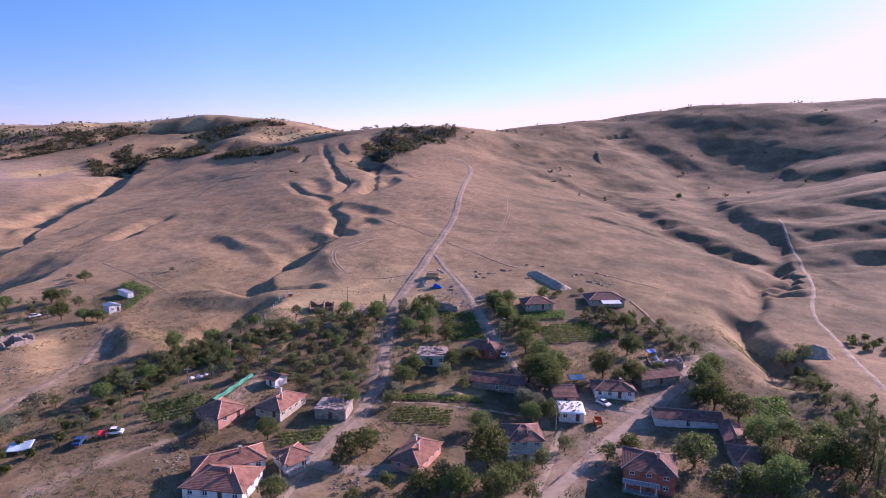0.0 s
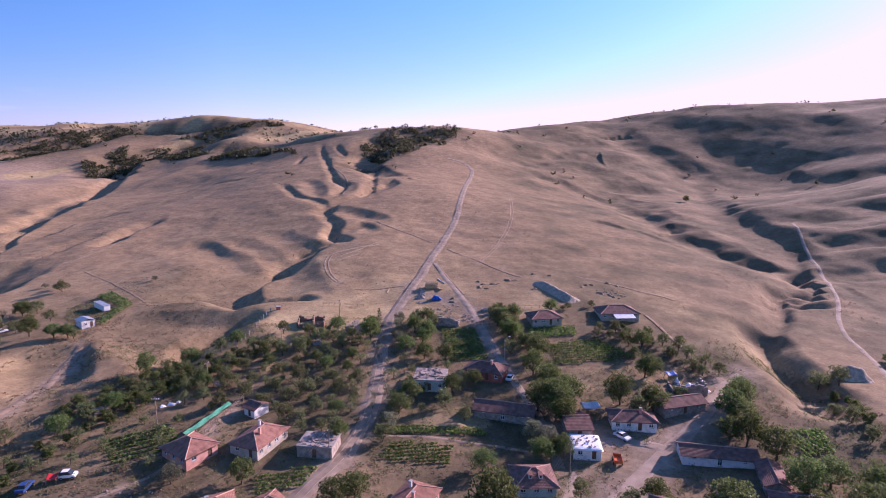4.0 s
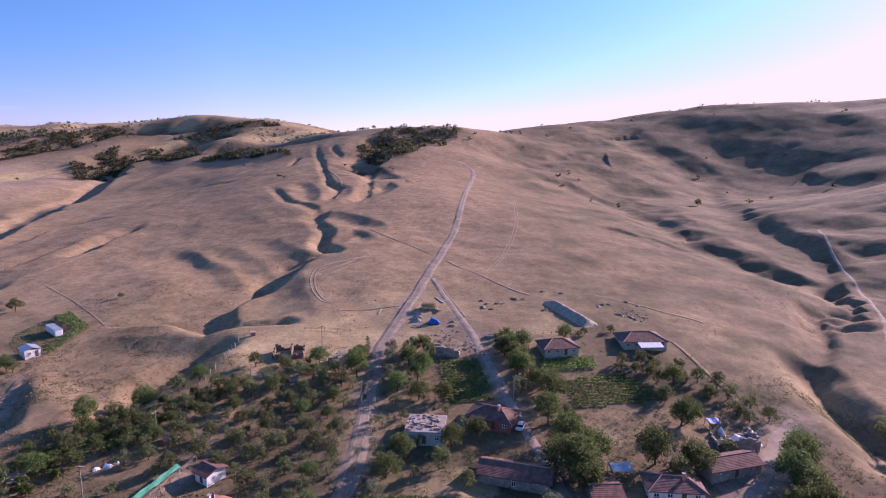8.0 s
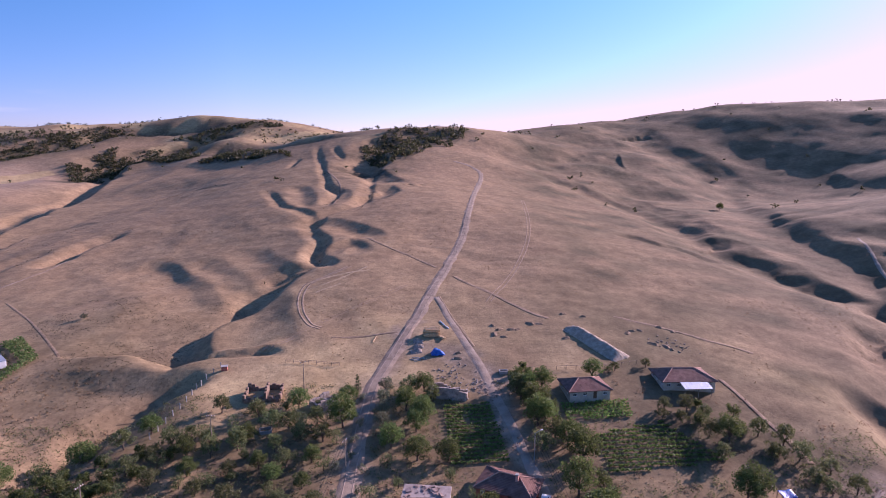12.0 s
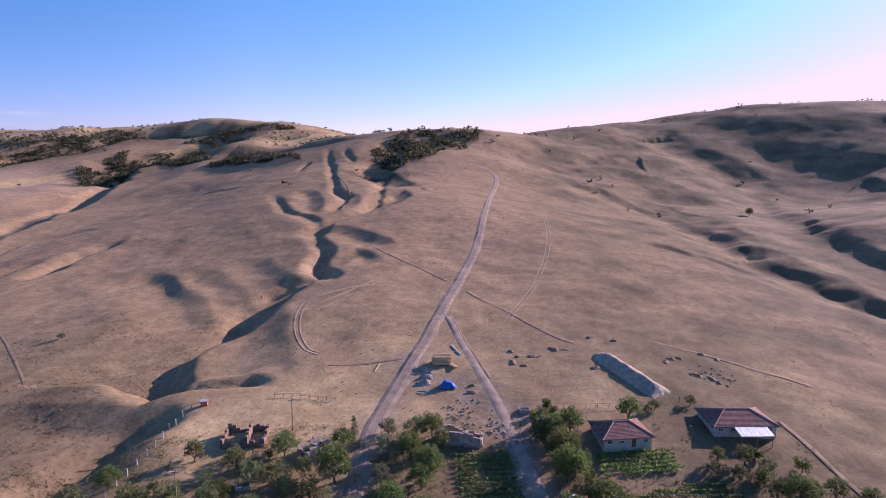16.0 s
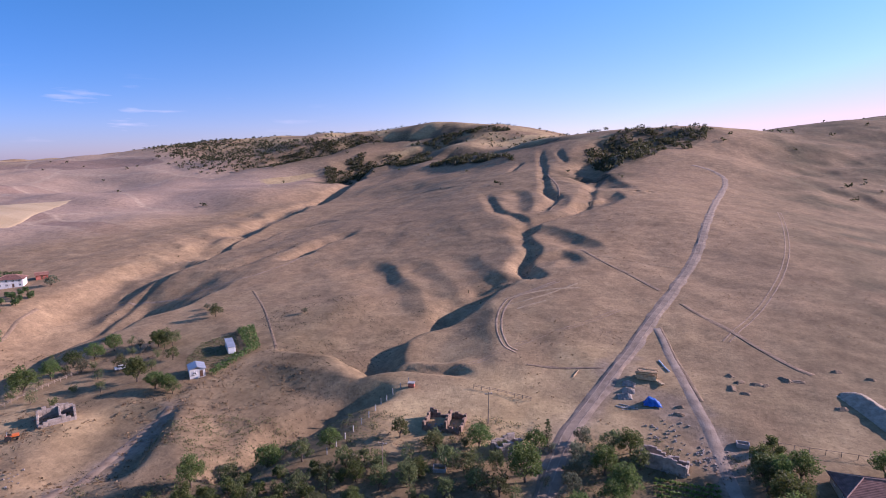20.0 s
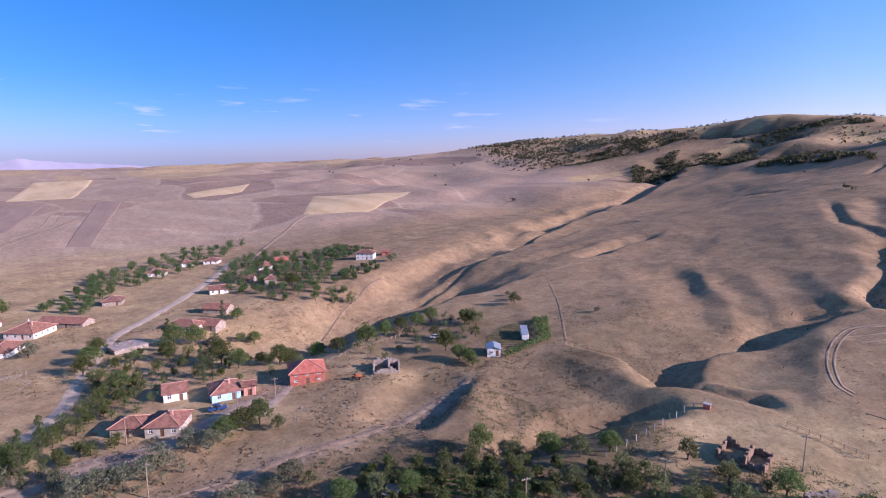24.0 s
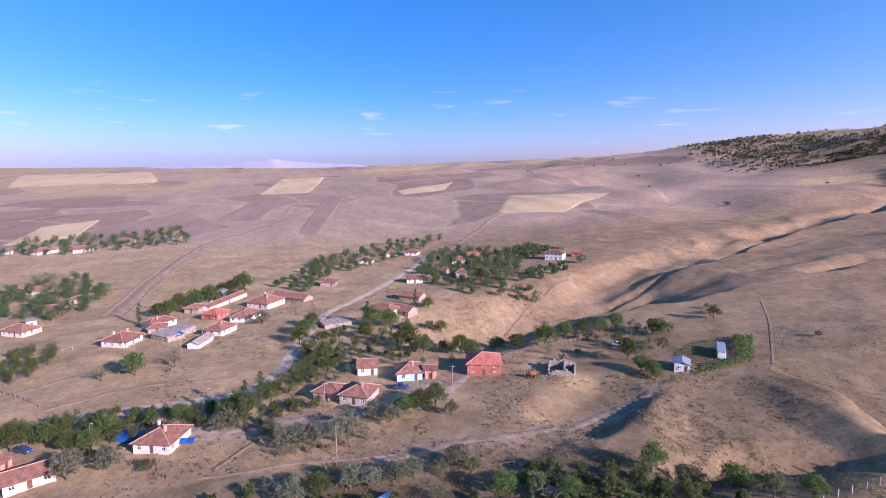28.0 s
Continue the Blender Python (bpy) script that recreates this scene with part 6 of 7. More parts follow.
def mound(name, x, y, turn, length, width, high, mat, label, category, seed, rough=0.25, crest=0.5):
    """A long heap with a rounded crest and slumped, uneven flanks."""
    a = radians(turn)
    nu, nv = 34, 18
    g = np.zeros((nu, nv, 3))
    for i in range(nu):
        for j in range(nv):
            u, v = i / (nu - 1) * 2 - 1, j / (nv - 1) * 2 - 1
            wob = 1 + 0.16 * noise.noise(Vector((u * 3, v * 2, seed)))
            px, py = u * length / 2 * wob, v * width / 2 * wob
            end = max(0.0, 1 - max(0.0, (abs(u) - (1 - width / length)) / (width / length)) ** 2)
            hh = high * max(0.0, 1 - abs(v) ** 1.05) * end * (1 + rough * noise.noise(Vector((px * 0.5, py * 0.5, seed + 5))))
            wx, wy = x + math.cos(a) * px - math.sin(a) * py, y + math.sin(a) * px + math.cos(a) * py
            g[i, j] = (wx, wy, hh)
    z = height(g[..., 0], g[..., 1])
    edge = np.ones((nu, nv), bool)
    edge[1:-1, 1:-1] = False
    g[..., 2] += z + np.where(edge, -0.15, 0.02)
    return tagged(sheet(name, g, mat), label, category)


M_GRAVEL = material("washed_gravel", [(0.25, 0.20, 0.145), (0.37, 0.30, 0.225), (0.47, 0.39, 0.30)], 0.9, 3, 0.95, 1.0)
M_STONEHEAP = material("grey_stones", [(0.17, 0.14, 0.12), (0.28, 0.24, 0.205), (0.36, 0.315, 0.275)], 1.2, 5, 0.95, 0.8)
mound("gravel_mound", 47.6, 247.0, -62, 25, 7.6, 2.1, M_GRAVEL, "long pale grey heap of gravel on dry ground", "gravel heap", 3, 0.22)
mound("gravel_mound", 127.5, 182.5, -10, 10, 8.6, 3.8, M_GRAVEL, "pale rounded heap of quarried gravel by the track", "gravel heap", 4, 0.08)
for k, (x, y, s) in enumerate(((-8.6, 246.2, 3.4), (-8.4, 243.2, 3.4), (-9.0, 240.2, 3.8))):
    mound("stone_mound", x, y, 8 * k, s, s * 0.7, 1.0, M_STONEHEAP, "low grey heap of building stone", "stone heap", 6 + k, 0.5)
for k, (x, y) in enumerate(((16, 259), (18, 256), (16, 252), (19, 250), (22, 256), (24, 256), (29, 261), (32, 261), (39, 249), (42, 270), (49, 268), (61, 256), (63, 258), (66, 259), (67, 249), (71, 248), (72, 246), (74, 263), (78, 261), (4, 236), (4, 239))):
    s = thing_rng.uniform(1.2, 2.4)
    mound("earth_mound", x, y, thing_rng.uniform(0, 180), s * 1.5, s, thing_rng.uniform(0.3, 0.6), M_SPOIL, "small dark heap of dumped earth", "earth heap", 20 + k, 0.6)


def stone_scatter(spots, seed):
    """Loose stones strewn over waste ground."""
    rng = random.Random(seed)
    bm = bmesh.new()
    for x, y, r, n in spots:
        for _ in range(n):
            px, py, q = x + rng.gauss(0, r * 0.5), y + rng.gauss(0, r * 0.5), rng.uniform(0.15, 0.55)
            add_box(bm, q, q * rng.uniform(0.6, 1), q * 0.6, pose(px, py, ground_at(px, py) - 0.05, rng.uniform(-20, 20), rng.uniform(-20, 20), rng.uniform(0, 180)))
    tagged(part("strewn_stones", bm, M_STONEHEAP, None), "grey building stones strewn over waste ground", "stones", kind="stuff")


for k, (x, y) in enumerate(((-71.6, 157.2), (-73.4, 156.0), (-70.4, 158.6))):
    mound("plastic_sheet", x, y, 40 * k, 1.9 - 0.4 * k, 1.3, 0.5, ROOFS["sheet"], "crumpled white plastic sheet lying in a garden plot", "plastic sheet", 60 + k, 0.8)
for k, (x, y, q) in enumerate(((73.0, 172.5, 4.2), (77.5, 174.8, 3.2), (70.4, 175.4, 2.6), (76.8, 171.0, 2.4))):
    mound("plastic_sheet", x, y, 15 + 35 * k, q, q * 0.6, 1.3, ROOFS["sheet"], "white plastic sheeting draped over ruined walls", "plastic sheet", 70 + k, 0.9)
stone_scatter([(-134, 153, 5, 22), (-127, 162, 4, 16), (-225, 86, 5, 50), (-215, 92, 4, 40), (-142, 62, 4, 50), (-20, 109, 4, 40), (10, 222, 5, 70), (2, 228, 5, 60), (-60, 118, 6, 60), (60, 168, 5, 40), (74, 250, 6, 50)], 17)


def blue_tent(x, y, turn):
    """A tarpaulin thrown over a stack, with folds and a trailing corner."""
    nu, nv = 20, 20
    g = np.zeros((nu, nv, 3))
    for i in range(nu):
        for j in range(nv):
            u, v = i / (nu - 1) * 2 - 1, j / (nv - 1) * 2 - 1
            r = max(abs(u), abs(v))
            fold = 0.16 * math.sin(math.atan2(v, u) * 7 + 1) * r
            g[i, j] = (u * (1.9 + fold) + 0.6 * max(0, u - 0.4), v * (1.5 + fold), 1.55 * max(0.0, 1 - max(0.0, (r - 0.45) / 0.55) ** 0.8) * (1 - 0.35 * u) + 0.12 * noise.noise(Vector((u * 4, v * 4, 2))))
    ob = tagged(sheet("tarpaulin", g, M_BLUETARP), "bright blue tarpaulin draped over a stack", "tarpaulin")
    ob.matrix_basis = pose(x, y, ground_at(x, y) + 0.06, 0, 0, turn)
    return ob


blue_tent(-2.4, 238.8, 10)


def timber_stack(x, y, turn, n, rows, length, label):
    root = tagged(empty_at("timber_stack", x, y, ground_at(x, y), turn), label, "timber stack")
    me = None
    for r in range(rows):
        for k in range(n):
            if thing_rng.random() < 0.08 * r:
                continue
            m = pose(thing_rng.uniform(-0.5, 0.5), (k - n / 2) * 0.34, 0.12 + r * 0.26, 0, 0, thing_rng.uniform(-2, 2))
            if me is None:
                b = box(length, 0.28, 0.2, None, 0.02)
                me = bpy.data.meshes.new("plank")
                b.to_mesh(me)
                b.free()
                me.materials.append(M_NEWWOOD)
            ob = new("plank", me)
            ob.parent, ob.matrix_basis = root, m
    for dx in (-length * 0.35, length * 0.35):
        part("bearer", box(0.25, n * 0.36, 0.16, pose(dx, 0, 0)), M_WOOD, root)


timber_stack(-4.6, 250.8, 4, 9, 10, 4.8, "tall stack of pale sawn timber planks")
timber_stack(-1.2, 249.0, -50, 3, 2, 3.4, "loose pile of pale sawn planks")
for k in range(9):
    x, y = -8 + thing_rng.uniform(-1.5, 2.2), 235.6 + thing_rng.uniform(-1.2, 1.0)
    ob = tagged(part("post", box(2.3, 0.16, 0.16, pose(0, 0, 0), 0.02), M_CONCRETE, None), "pale concrete fence post lying on the ground", "post", "lying posts")
    ob.matrix_basis = pose(x, y, ground_at(x, y) + 0.02, 0, 0, 20 + thing_rng.uniform(-25, 25))
# curved white sheets beside the road, simplified to two tubes
for a, b in (((-2, 263), (-0.6, 259.5)), ((-0.5, 259), (1, 256))):
    za, zb = ground_at(*a), ground_at(*b)
    tagged(part("pipe", add_tube(bmesh.new(), (*a, za + 0.2), (*b, zb + 0.2), 0.22, 0.22, 10), M_FRAME, None), "white tube standing in for curved sheets beside the road", "pipe", "white pipes")
a, b = (-23.2, 246.5), (-22.4, 250.5)
tagged(part("pole", add_tube(bmesh.new(), (*a, ground_at(*a) + 0.14), (*b, ground_at(*b) + 0.14), 0.13, 0.11, 10), M_NEWWOOD, None), "pale peeled timber pole lying in dry grass", "pole")


def ruin(x, y, turn, w, d, label, seed, wall="stone"):
    """Roofless broken walls of uneven height with fallen stones."""
    rng = random.Random(seed)
    root = tagged(empty_at("ruin", x, y, ground_at(x, y), turn), label, "ruin")
    for ax, ay, bx, by in ((-w / 2, -d / 2, w / 2, -d / 2), (w / 2, -d / 2, w / 2, d / 2), (w / 2, d / 2, -w / 2, d / 2), (-w / 2, d / 2, -w / 2, -d / 2), (w * 0.1, -d / 2, w * 0.1, d / 2)):
        L = math.hypot(bx - ax, by - ay)
        n = int(L / 0.9)
        hh = rng.uniform(1.2, 2.6)
        for k in range(n):
            hh = min(3.0, max(0.15, hh + rng.uniform(-0.7, 0.7)))
            if hh < 0.3:
                continue
            f = (k + 0.5) / n
            part("wall_piece", box(L / n * 1.02, 0.55 + 0.04 * (k % 2), hh + 0.8, pose(ax + (bx - ax) * f, ay + (by - ay) * f, -0.8, 0, 0, math.degrees(math.atan2(by - ay, bx - ax)) + rng.uniform(-2, 2)), 0.06), WALLS[wall], root)
    for _ in range(36):
        s = rng.uniform(0.3, 0.8)
        px, py = rng.uniform(-w, w) * 0.6, rng.uniform(-d, d) * 0.65
        part("fallen_stone", box(s, s * 0.7, s * 0.5, pose(px, py, -0.1, rng.uniform(-20, 20), rng.uniform(-20, 20), rng.uniform(0, 180)), 0.05), WALLS["stone"], root)
    for _ in range(3):
        part("fallen_beam", box(2.8, 0.18, 0.16, pose(rng.uniform(-w, w) * 0.3, rng.uniform(-d, d) * 0.3, 0.3, 0, rng.uniform(5, 25), rng.uniform(0, 180))), M_WOOD, root)


ruin(-47.5, 213.5, 8, 9, 6, "roofless brown stone house ruin above the orchard", 31, "brownstone")
ruin(-146, 184, 60, 8, 7, "collapsed pale stone house ruin with rubble", 32)
ruin(71.5, 171.5, -5, 9, 6, "low ruined walls covered with white plastic sheeting", 33)
ruin(-31, 210, 50, 6, 3, "short broken garden wall of grey stone", 34)
ruin(1.5, 216, -6, 9, 4, "low broken stone walls beside the track", 35)


def tank(x, y, turn, w, d, label):
    root = tagged(empty_at("water_trough", x, y, ground_at(x, y), turn), label, "trough")
    for sx, sy, lx, ly in ((0, -d / 2, w, 0.2), (0, d / 2, w, 0.2), (-w / 2, 0, 0.2, d), (w / 2, 0, 0.2, d)):
        part("side", box(lx, ly, 0.9, pose(sx, sy, -0.2), 0.02), M_CONCRETE, root)
    part("floor_slab", box(w, d, 0.1, pose(0, 0, -0.1)), M_SPOIL, root)


tank(-42, 198, 20, 2.6, 2.0, "open pale concrete water trough among weeds")
tank(17, 228, 4, 2.4, 1.6, "open pale concrete water trough beside the track")
well = tagged(empty_at("well_house", -63.3, 227.2, ground_at(-63.3, 227.2), 15), "small brown brick well box on the knoll", "well")
part("body", box(1.6, 1.3, 1.3, pose(0, 0, -0.2), 0.03), WALLS["red"], well)
part("lid", box(1.9, 1.6, 0.15, pose(0, 0, 1.1), 0.03), M_CONCRETE, well)


def long_bar(bm, pts, r):
    """One unbroken bar of square section through places."""
    rings = []
    for i, p in enumerate(pts):
        d = (pts[min(i + 1, len(pts) - 1)] - pts[max(i - 1, 0)]).normalized()
        side = d.cross(Vector((0, 0, 1))).normalized() * r
        up = side.cross(d).normalized() * r
        rings.append([bm.verts.new(p + side * u + up * v) for u, v in ((1, 1), (-1, 1), (-1, -1), (1, -1))])
    for m, n in zip(rings, rings[1:]):
        for k in range(4):
            bm.faces.new((m[k], m[(k + 1) % 4], n[(k + 1) % 4], n[k]))
    bm.faces.new(rings[0])
    bm.faces.new(rings[-1][::-1])


def fence(name, pts, gap, high, mat, label, rails=0, slim=0.12, lean=4.0):
    """Posts along a plan line, with wires or rails between them."""
    line = smooth_line(pts, gap)
    root = tagged(empty_at("fence", *line[0], ground_at(*line[0])), label, "fence")
    me = bpy.data.meshes.new("post")
    b = box(slim, slim, high + 0.4, pose(0, 0, -0.4), 0.01)
    b.to_mesh(me)
    b.free()
    me.materials.append(mat)
    inv = root.matrix_basis.inverted()
    tops = []
    for x, y in line:
        ob = new("post", me)
        ob.parent = root
        z = ground_at(x, y)
        ob.matrix_basis = inv @ pose(x, y, z, thing_rng.uniform(-lean, lean), thing_rng.uniform(-lean, lean), thing_rng.uniform(0, 90))
        tops.append(Vector((x, y, z)))
    for r in range(rails):
        bm = bmesh.new()
        hh = high * (0.92 - 0.35 * r)
        long_bar(bm, [p + Vector((0, 0, hh)) for p in tops], slim * 0.28)
        ob = part("rail", bm, mat, root)
        ob.matrix_basis = inv


fence("posts", [(-67, 193), (-66.4, 203), (-66, 212), (-67, 222), (-65, 229)], 2.9, 1.6, M_CONCRETE, "leaning line of pale concrete fence posts", 0, 0.22)
fence("rails", [(-47, 232), (-39, 232), (-31, 231)], 1.9, 1.1, M_WOOD, "low weathered wooden rail fence", 2, 0.12)
fence("valley", [(-117, 108), (-109, 123), (-103, 135), (-100, 148)], 2.6, 1.2, M_WOOD, "wire fence on thin weathered wooden posts", 1, 0.1)
fence("garden", [(-82, 123), (-71, 128), (-62, 132)], 2.2, 1.2, M_WOOD, "rough wooden garden fence", 2, 0.1)
fence("plots", [(21, 229), (34, 229), (47, 230), (57, 234)], 2.6, 1.2, M_WOOD, "thin post and wire garden fence", 1, 0.1)
fence("lane", [(-166, 168), (-172, 190), (-174, 210)], 1.8, 1.3, M_WOOD, "close wooden paling fence along the lane", 2, 0.14)
fence("far", [(-211, 6), (-225, 11), (-233, 21)], 3.0, 1.5, M_CONCRETE, "wire fence on pale concrete posts", 1, 0.16)
fence("hedge", [(-145, 96), (-142, 107), (-140, 116)], 1.6, 1.0, M_WOOD, "low weathered paling fence along the lane", 2, 0.14)
fence("yard", [(-58, 138), (-56, 150), (-52, 165)], 2.4, 1.5, M_WOOD, "tall weathered stakes along the garden lane", 1, 0.12)


def pole(x, y, high, lamp=False, label="weathered wooden power pole with crossarm"):
    root = tagged(empty_at("street_lamp" if lamp else "power_pole", x, y, ground_at(x, y), thing_rng.uniform(0, 90)), "slim grey street lamp on a steel pole" if lamp else label, "street lamp" if lamp else "power pole")
    part("shaft", add_tube(bmesh.new(), (0, 0, -0.5), (0, 0, high), 0.15, 0.09, 8), M_STEEL if lamp else M_WOOD, root)
    if lamp:
        part("arm", add_tube(bmesh.new(), (0, 0, high - 0.1), (1.5, 0, high + 0.35), 0.05, 0.04, 6), M_STEEL, root)
        part("lamp_head", box(0.7, 0.26, 0.14, pose(1.7, 0, high + 0.3), 0.04), M_FRAME, root)
    else:
        arm = part("crossarm", box(1.8, 0.12, 0.12, pose(0, 0.1, high - 0.6), 0.01), M_WOOD, root)
        for dx in (-0.8, -0.3, 0.3, 0.8):
            part("insulator", add_tube(bmesh.new(), (dx, 0.1, high - 0.48), (dx, 0.1, high - 0.28), 0.06, 0.04, 6), M_FRAME, arm)
    return Vector((x, y, ground_at(x, y) + high))


for p in ((-69.4, 145.2), (-51.8, 191.0), (-37.9, 217.6)):
    pole(*p, 8)
P2 = [pole(-20.6, 184.8, 7.5), pole(-25.2, 134.6, 7.5), pole(-33.6, 107.2, 7.5)]
P3 = [pole(15.0, 109.5, 8), pole(29, 133, 8), pole(20.2, 188.8, 7.5, True)]
P4 = [pole(-120, 111, 8), pole(-148, 110.4, 7.5), pole(-146, 137, 7)]
pole(-144, 52.6, 7, True)
pole(-156, 77.5, 7, True)
pole(-211.6, 47.6, 7)
pole(-217, 62, 7)
pole(-150, 149, 6.5)
pole(-66.3, 168, 7)
pole(60, 104.5, 8)


def wire(a, b, sag, label="thin dark overhead power cable"):
    """A cable that hangs between two poles."""
    a, b = Vector(a), Vector(b)
    bm = bmesh.new()
    long_bar(bm, [a.lerp(b, t / 14) - Vector((0, 0, sag * 4 * (t / 14) * (1 - t / 14))) for t in range(15)], 0.022)
    return tagged(part("power_cable", bm, M_CABLE, None), label, "cable", "power cables")


for row in (P2, P3):
    for a, b in zip(row, row[1:]):
        for off in (-0.6, 0.0, 0.6):
            wire(a + Vector((off, 0, -0.35)), b + Vector((off, 0, -0.35)), 0.9)
wire(P4[0] + Vector((0, 0, -0.4)), P4[1] + Vector((0, 0, -0.4)), 0.8)

# ---- vehicles ----
def paint(name, c):
    return material(name, [tuple(0.85 * v for v in c), c], 2, 10, 0.3, 0.0)


M_TYRE = material("tyre_rubber", [(0.015, 0.015, 0.015), (0.03, 0.03, 0.03)], 3, 20, 0.9, 0.2)
M_CARWHITE, M_CARBLUE, M_ORANGE, M_REDCLOTH = paint("white_car_paint", (0.78, 0.79, 0.80)), paint("dark_blue_car_paint", (0.03, 0.07, 0.2)), paint("orange_paint", (0.62, 0.16, 0.05)), paint("red_cloth", (0.50, 0.04, 0.04))


def car(x, y, turn, mat, label, L=4.2, tall=1.45, van=False):
    root = tagged(empty_at("car", x, y, ground_at(x, y) + 0.12, turn), label, "car")
    W = 1.7
    bm = bmesh.new()
    prof = [(-L / 2, 0.35), (-L / 2, 0.85), (-L / 2 + 0.15, 0.95), (-L * 0.2, 0.98), (L * 0.24, 0.95), (L / 2 - 0.1, 0.8), (L / 2, 0.65), (L / 2, 0.35)]
    lo = [bm.verts.new((px, -W / 2, pz)) for px, pz in prof]
    hi = [bm.verts.new((px, W / 2, pz)) for px, pz in prof]
    bm.faces.new(lo[::-1])
    bm.faces.new(hi)
    for i in range(len(prof)):
        j = (i + 1) % len(prof)
        bm.faces.new((lo[i], lo[j], hi[j], hi[i]))
    bmesh.ops.recalc_face_normals(bm, faces=bm.faces)
    body = part("body", bm, mat, root)
    back, front = (-L / 2 + 0.1, L * 0.30) if van else (-L * 0.36, L * 0.26)
    bm = bmesh.new()
    q = [(back, 0.94), (back + (0.1 if van else 0.45), tall), (front - 0.75, tall), (front, 0.94)]
    lo = [bm.verts.new((px, -W / 2 + 0.08 + (pz - 0.94) * 0.2, pz)) for px, pz in q]
    hi = [bm.verts.new((px, W / 2 - 0.08 - (pz - 0.94) * 0.2, pz)) for px, pz in q]
    bm.faces.new(lo[::-1])
    bm.faces.new(hi)
    for i in range(4):
        j = (i + 1) % 4
        bm.faces.new((lo[i], lo[j], hi[j], hi[i]))
    bmesh.ops.recalc_face_normals(bm, faces=bm.faces)
    part("window_band", bm, M_GLASS, body)
    part("roof_panel", box(front - back - 1.1, W - 0.4, 0.05, pose((back + front) / 2 - 0.15, 0, tall), 0.02), mat, body)
    for sx in (-L * 0.31, L * 0.32):
        for sy in (-W / 2 + 0.06, W / 2 - 0.06):
            wheel = part("wheel", add_tube(bmesh.new(), (sx, sy - 0.1, 0.2), (sx, sy + 0.1, 0.2), 0.31, 0.31, 14), M_TYRE, root)
            part("rim", add_tube(bmesh.new(), (sx, sy - 0.11, 0.2), (sx, sy + 0.11, 0.2), 0.17, 0.17, 10), M_STEEL, wheel)
    for sy in (-0.55, 0.55):
        part("headlight", box(0.06, 0.34, 0.14, pose(L / 2 - 0.01, sy, 0.6), 0.02), M_FRAME, root)
    return root


car(-161.6, 214.6, 60, M_CARWHITE, "white saloon car parked under orchard trees")
car(45.2, 147.4, -55, M_CARWHITE, "white saloon car parked in a farmyard")
car(-78.2, 125.4, 12, M_CARWHITE, "small white van parked beside a red shelter", 3.2, 1.6, True)
car(-147, 36.8, 60, M_CARBLUE, "blue saloon car parked behind a barn")
car(-152.5, 133.5, 80, M_CARBLUE, "dark pickup parked before the blue house", 4.8, 1.6)
car(20.5, 176.5, 70, M_CARWHITE, "pale car parked beside the garden track")
car(-84.5, 121.5, 100, M_CARBLUE, "dark saloon car parked under garden trees")
car(-44, 99.5, 30, M_CARWHITE, "white saloon car parked before a farmhouse")


def trailer(x, y, turn, label, mat):
    root = tagged(empty_at("farm_trailer", x, y, ground_at(x, y), turn), label, "trailer")
    part("bed", box(3.4, 1.9, 0.12, pose(0, 0, 0.75), 0.02), mat, root)
    for sx, sy, lx, ly in ((0, -0.92, 3.4, 0.06), (0, 0.92, 3.4, 0.06), (-1.67, 0, 0.06, 1.9), (1.67, 0, 0.06, 1.9)):
        part("side_board", box(lx, ly, 0.6, pose(sx, sy, 0.85), 0.01), mat, root)
    for sx in (-0.9, 0.9):
        for sy in (-0.95, 0.95):
            part("wheel", add_tube(bmesh.new(), (sx, sy - 0.1, 0.38), (sx, sy + 0.1, 0.38), 0.38, 0.38, 12), M_TYRE, root)
    part("drawbar", box(1.4, 0.12, 0.1, pose(2.2, 0, 0.6), 0.01), M_STEEL, root)


trailer(41, 137.4, 80, "rusty orange farm trailer in the lane", M_ORANGE)
tractor = tagged(empty_at("tractor", -146, 173.2, ground_at(-146, 173.2), 60), "small orange tractor standing on the lane", "tractor")
part("bonnet", box(1.5, 0.7, 0.75, pose(0.8, 0, 0.75), 0.08), M_ORANGE, tractor)
part("seat_deck", box(1.2, 1.1, 0.35, pose(-0.6, 0, 0.8), 0.06), M_ORANGE, tractor)
part("roll_bar", add_tube(add_tube(bmesh.new(), (-0.9, -0.5, 1.1), (-0.9, -0.5, 2.1), 0.05, 0.05, 6), (-0.9, 0.5, 1.1), (-0.9, 0.5, 2.1), 0.05, 0.05, 6), M_STEEL, tractor)
for sx, r in ((-0.7, 0.7), (1.2, 0.42)):
    for sy in (-0.75, 0.75):
        part("wheel", add_tube(bmesh.new(), (sx, sy - 0.16, r), (sx, sy + 0.16, r), r, r, 14), M_TYRE, tractor)


def shelter(x, y, turn, w, d, h, mat, label):
    """A lean-to: sloping sheet on posts."""
    root = tagged(empty_at("shelter", x, y, ground_at(x, y), turn), label, "shelter")
    g = np.zeros((8, 12, 3))
    for i in range(8):
        for j in range(12):
            u, v = j / 11 - 0.5, i / 7 - 0.5
            g[i, j] = (u * w, v * d, h + v * 0.5 - 0.1 * math.cos(u * 6.28) + 0.03 * math.sin(j * 3.1))
    part_sheet = sheet("cover", g, mat, root)
    sol = part_sheet.modifiers.new("thick", "SOLIDIFY")
    sol.thickness = 0.05
    for sx in (-0.47, 0.47):
        for sy in (-0.47, 0.47):
            part("support", box(0.12, 0.12, h + sy * 0.5 + 0.3, pose(sx * w, sy * d, -0.4)), M_WOOD, root)


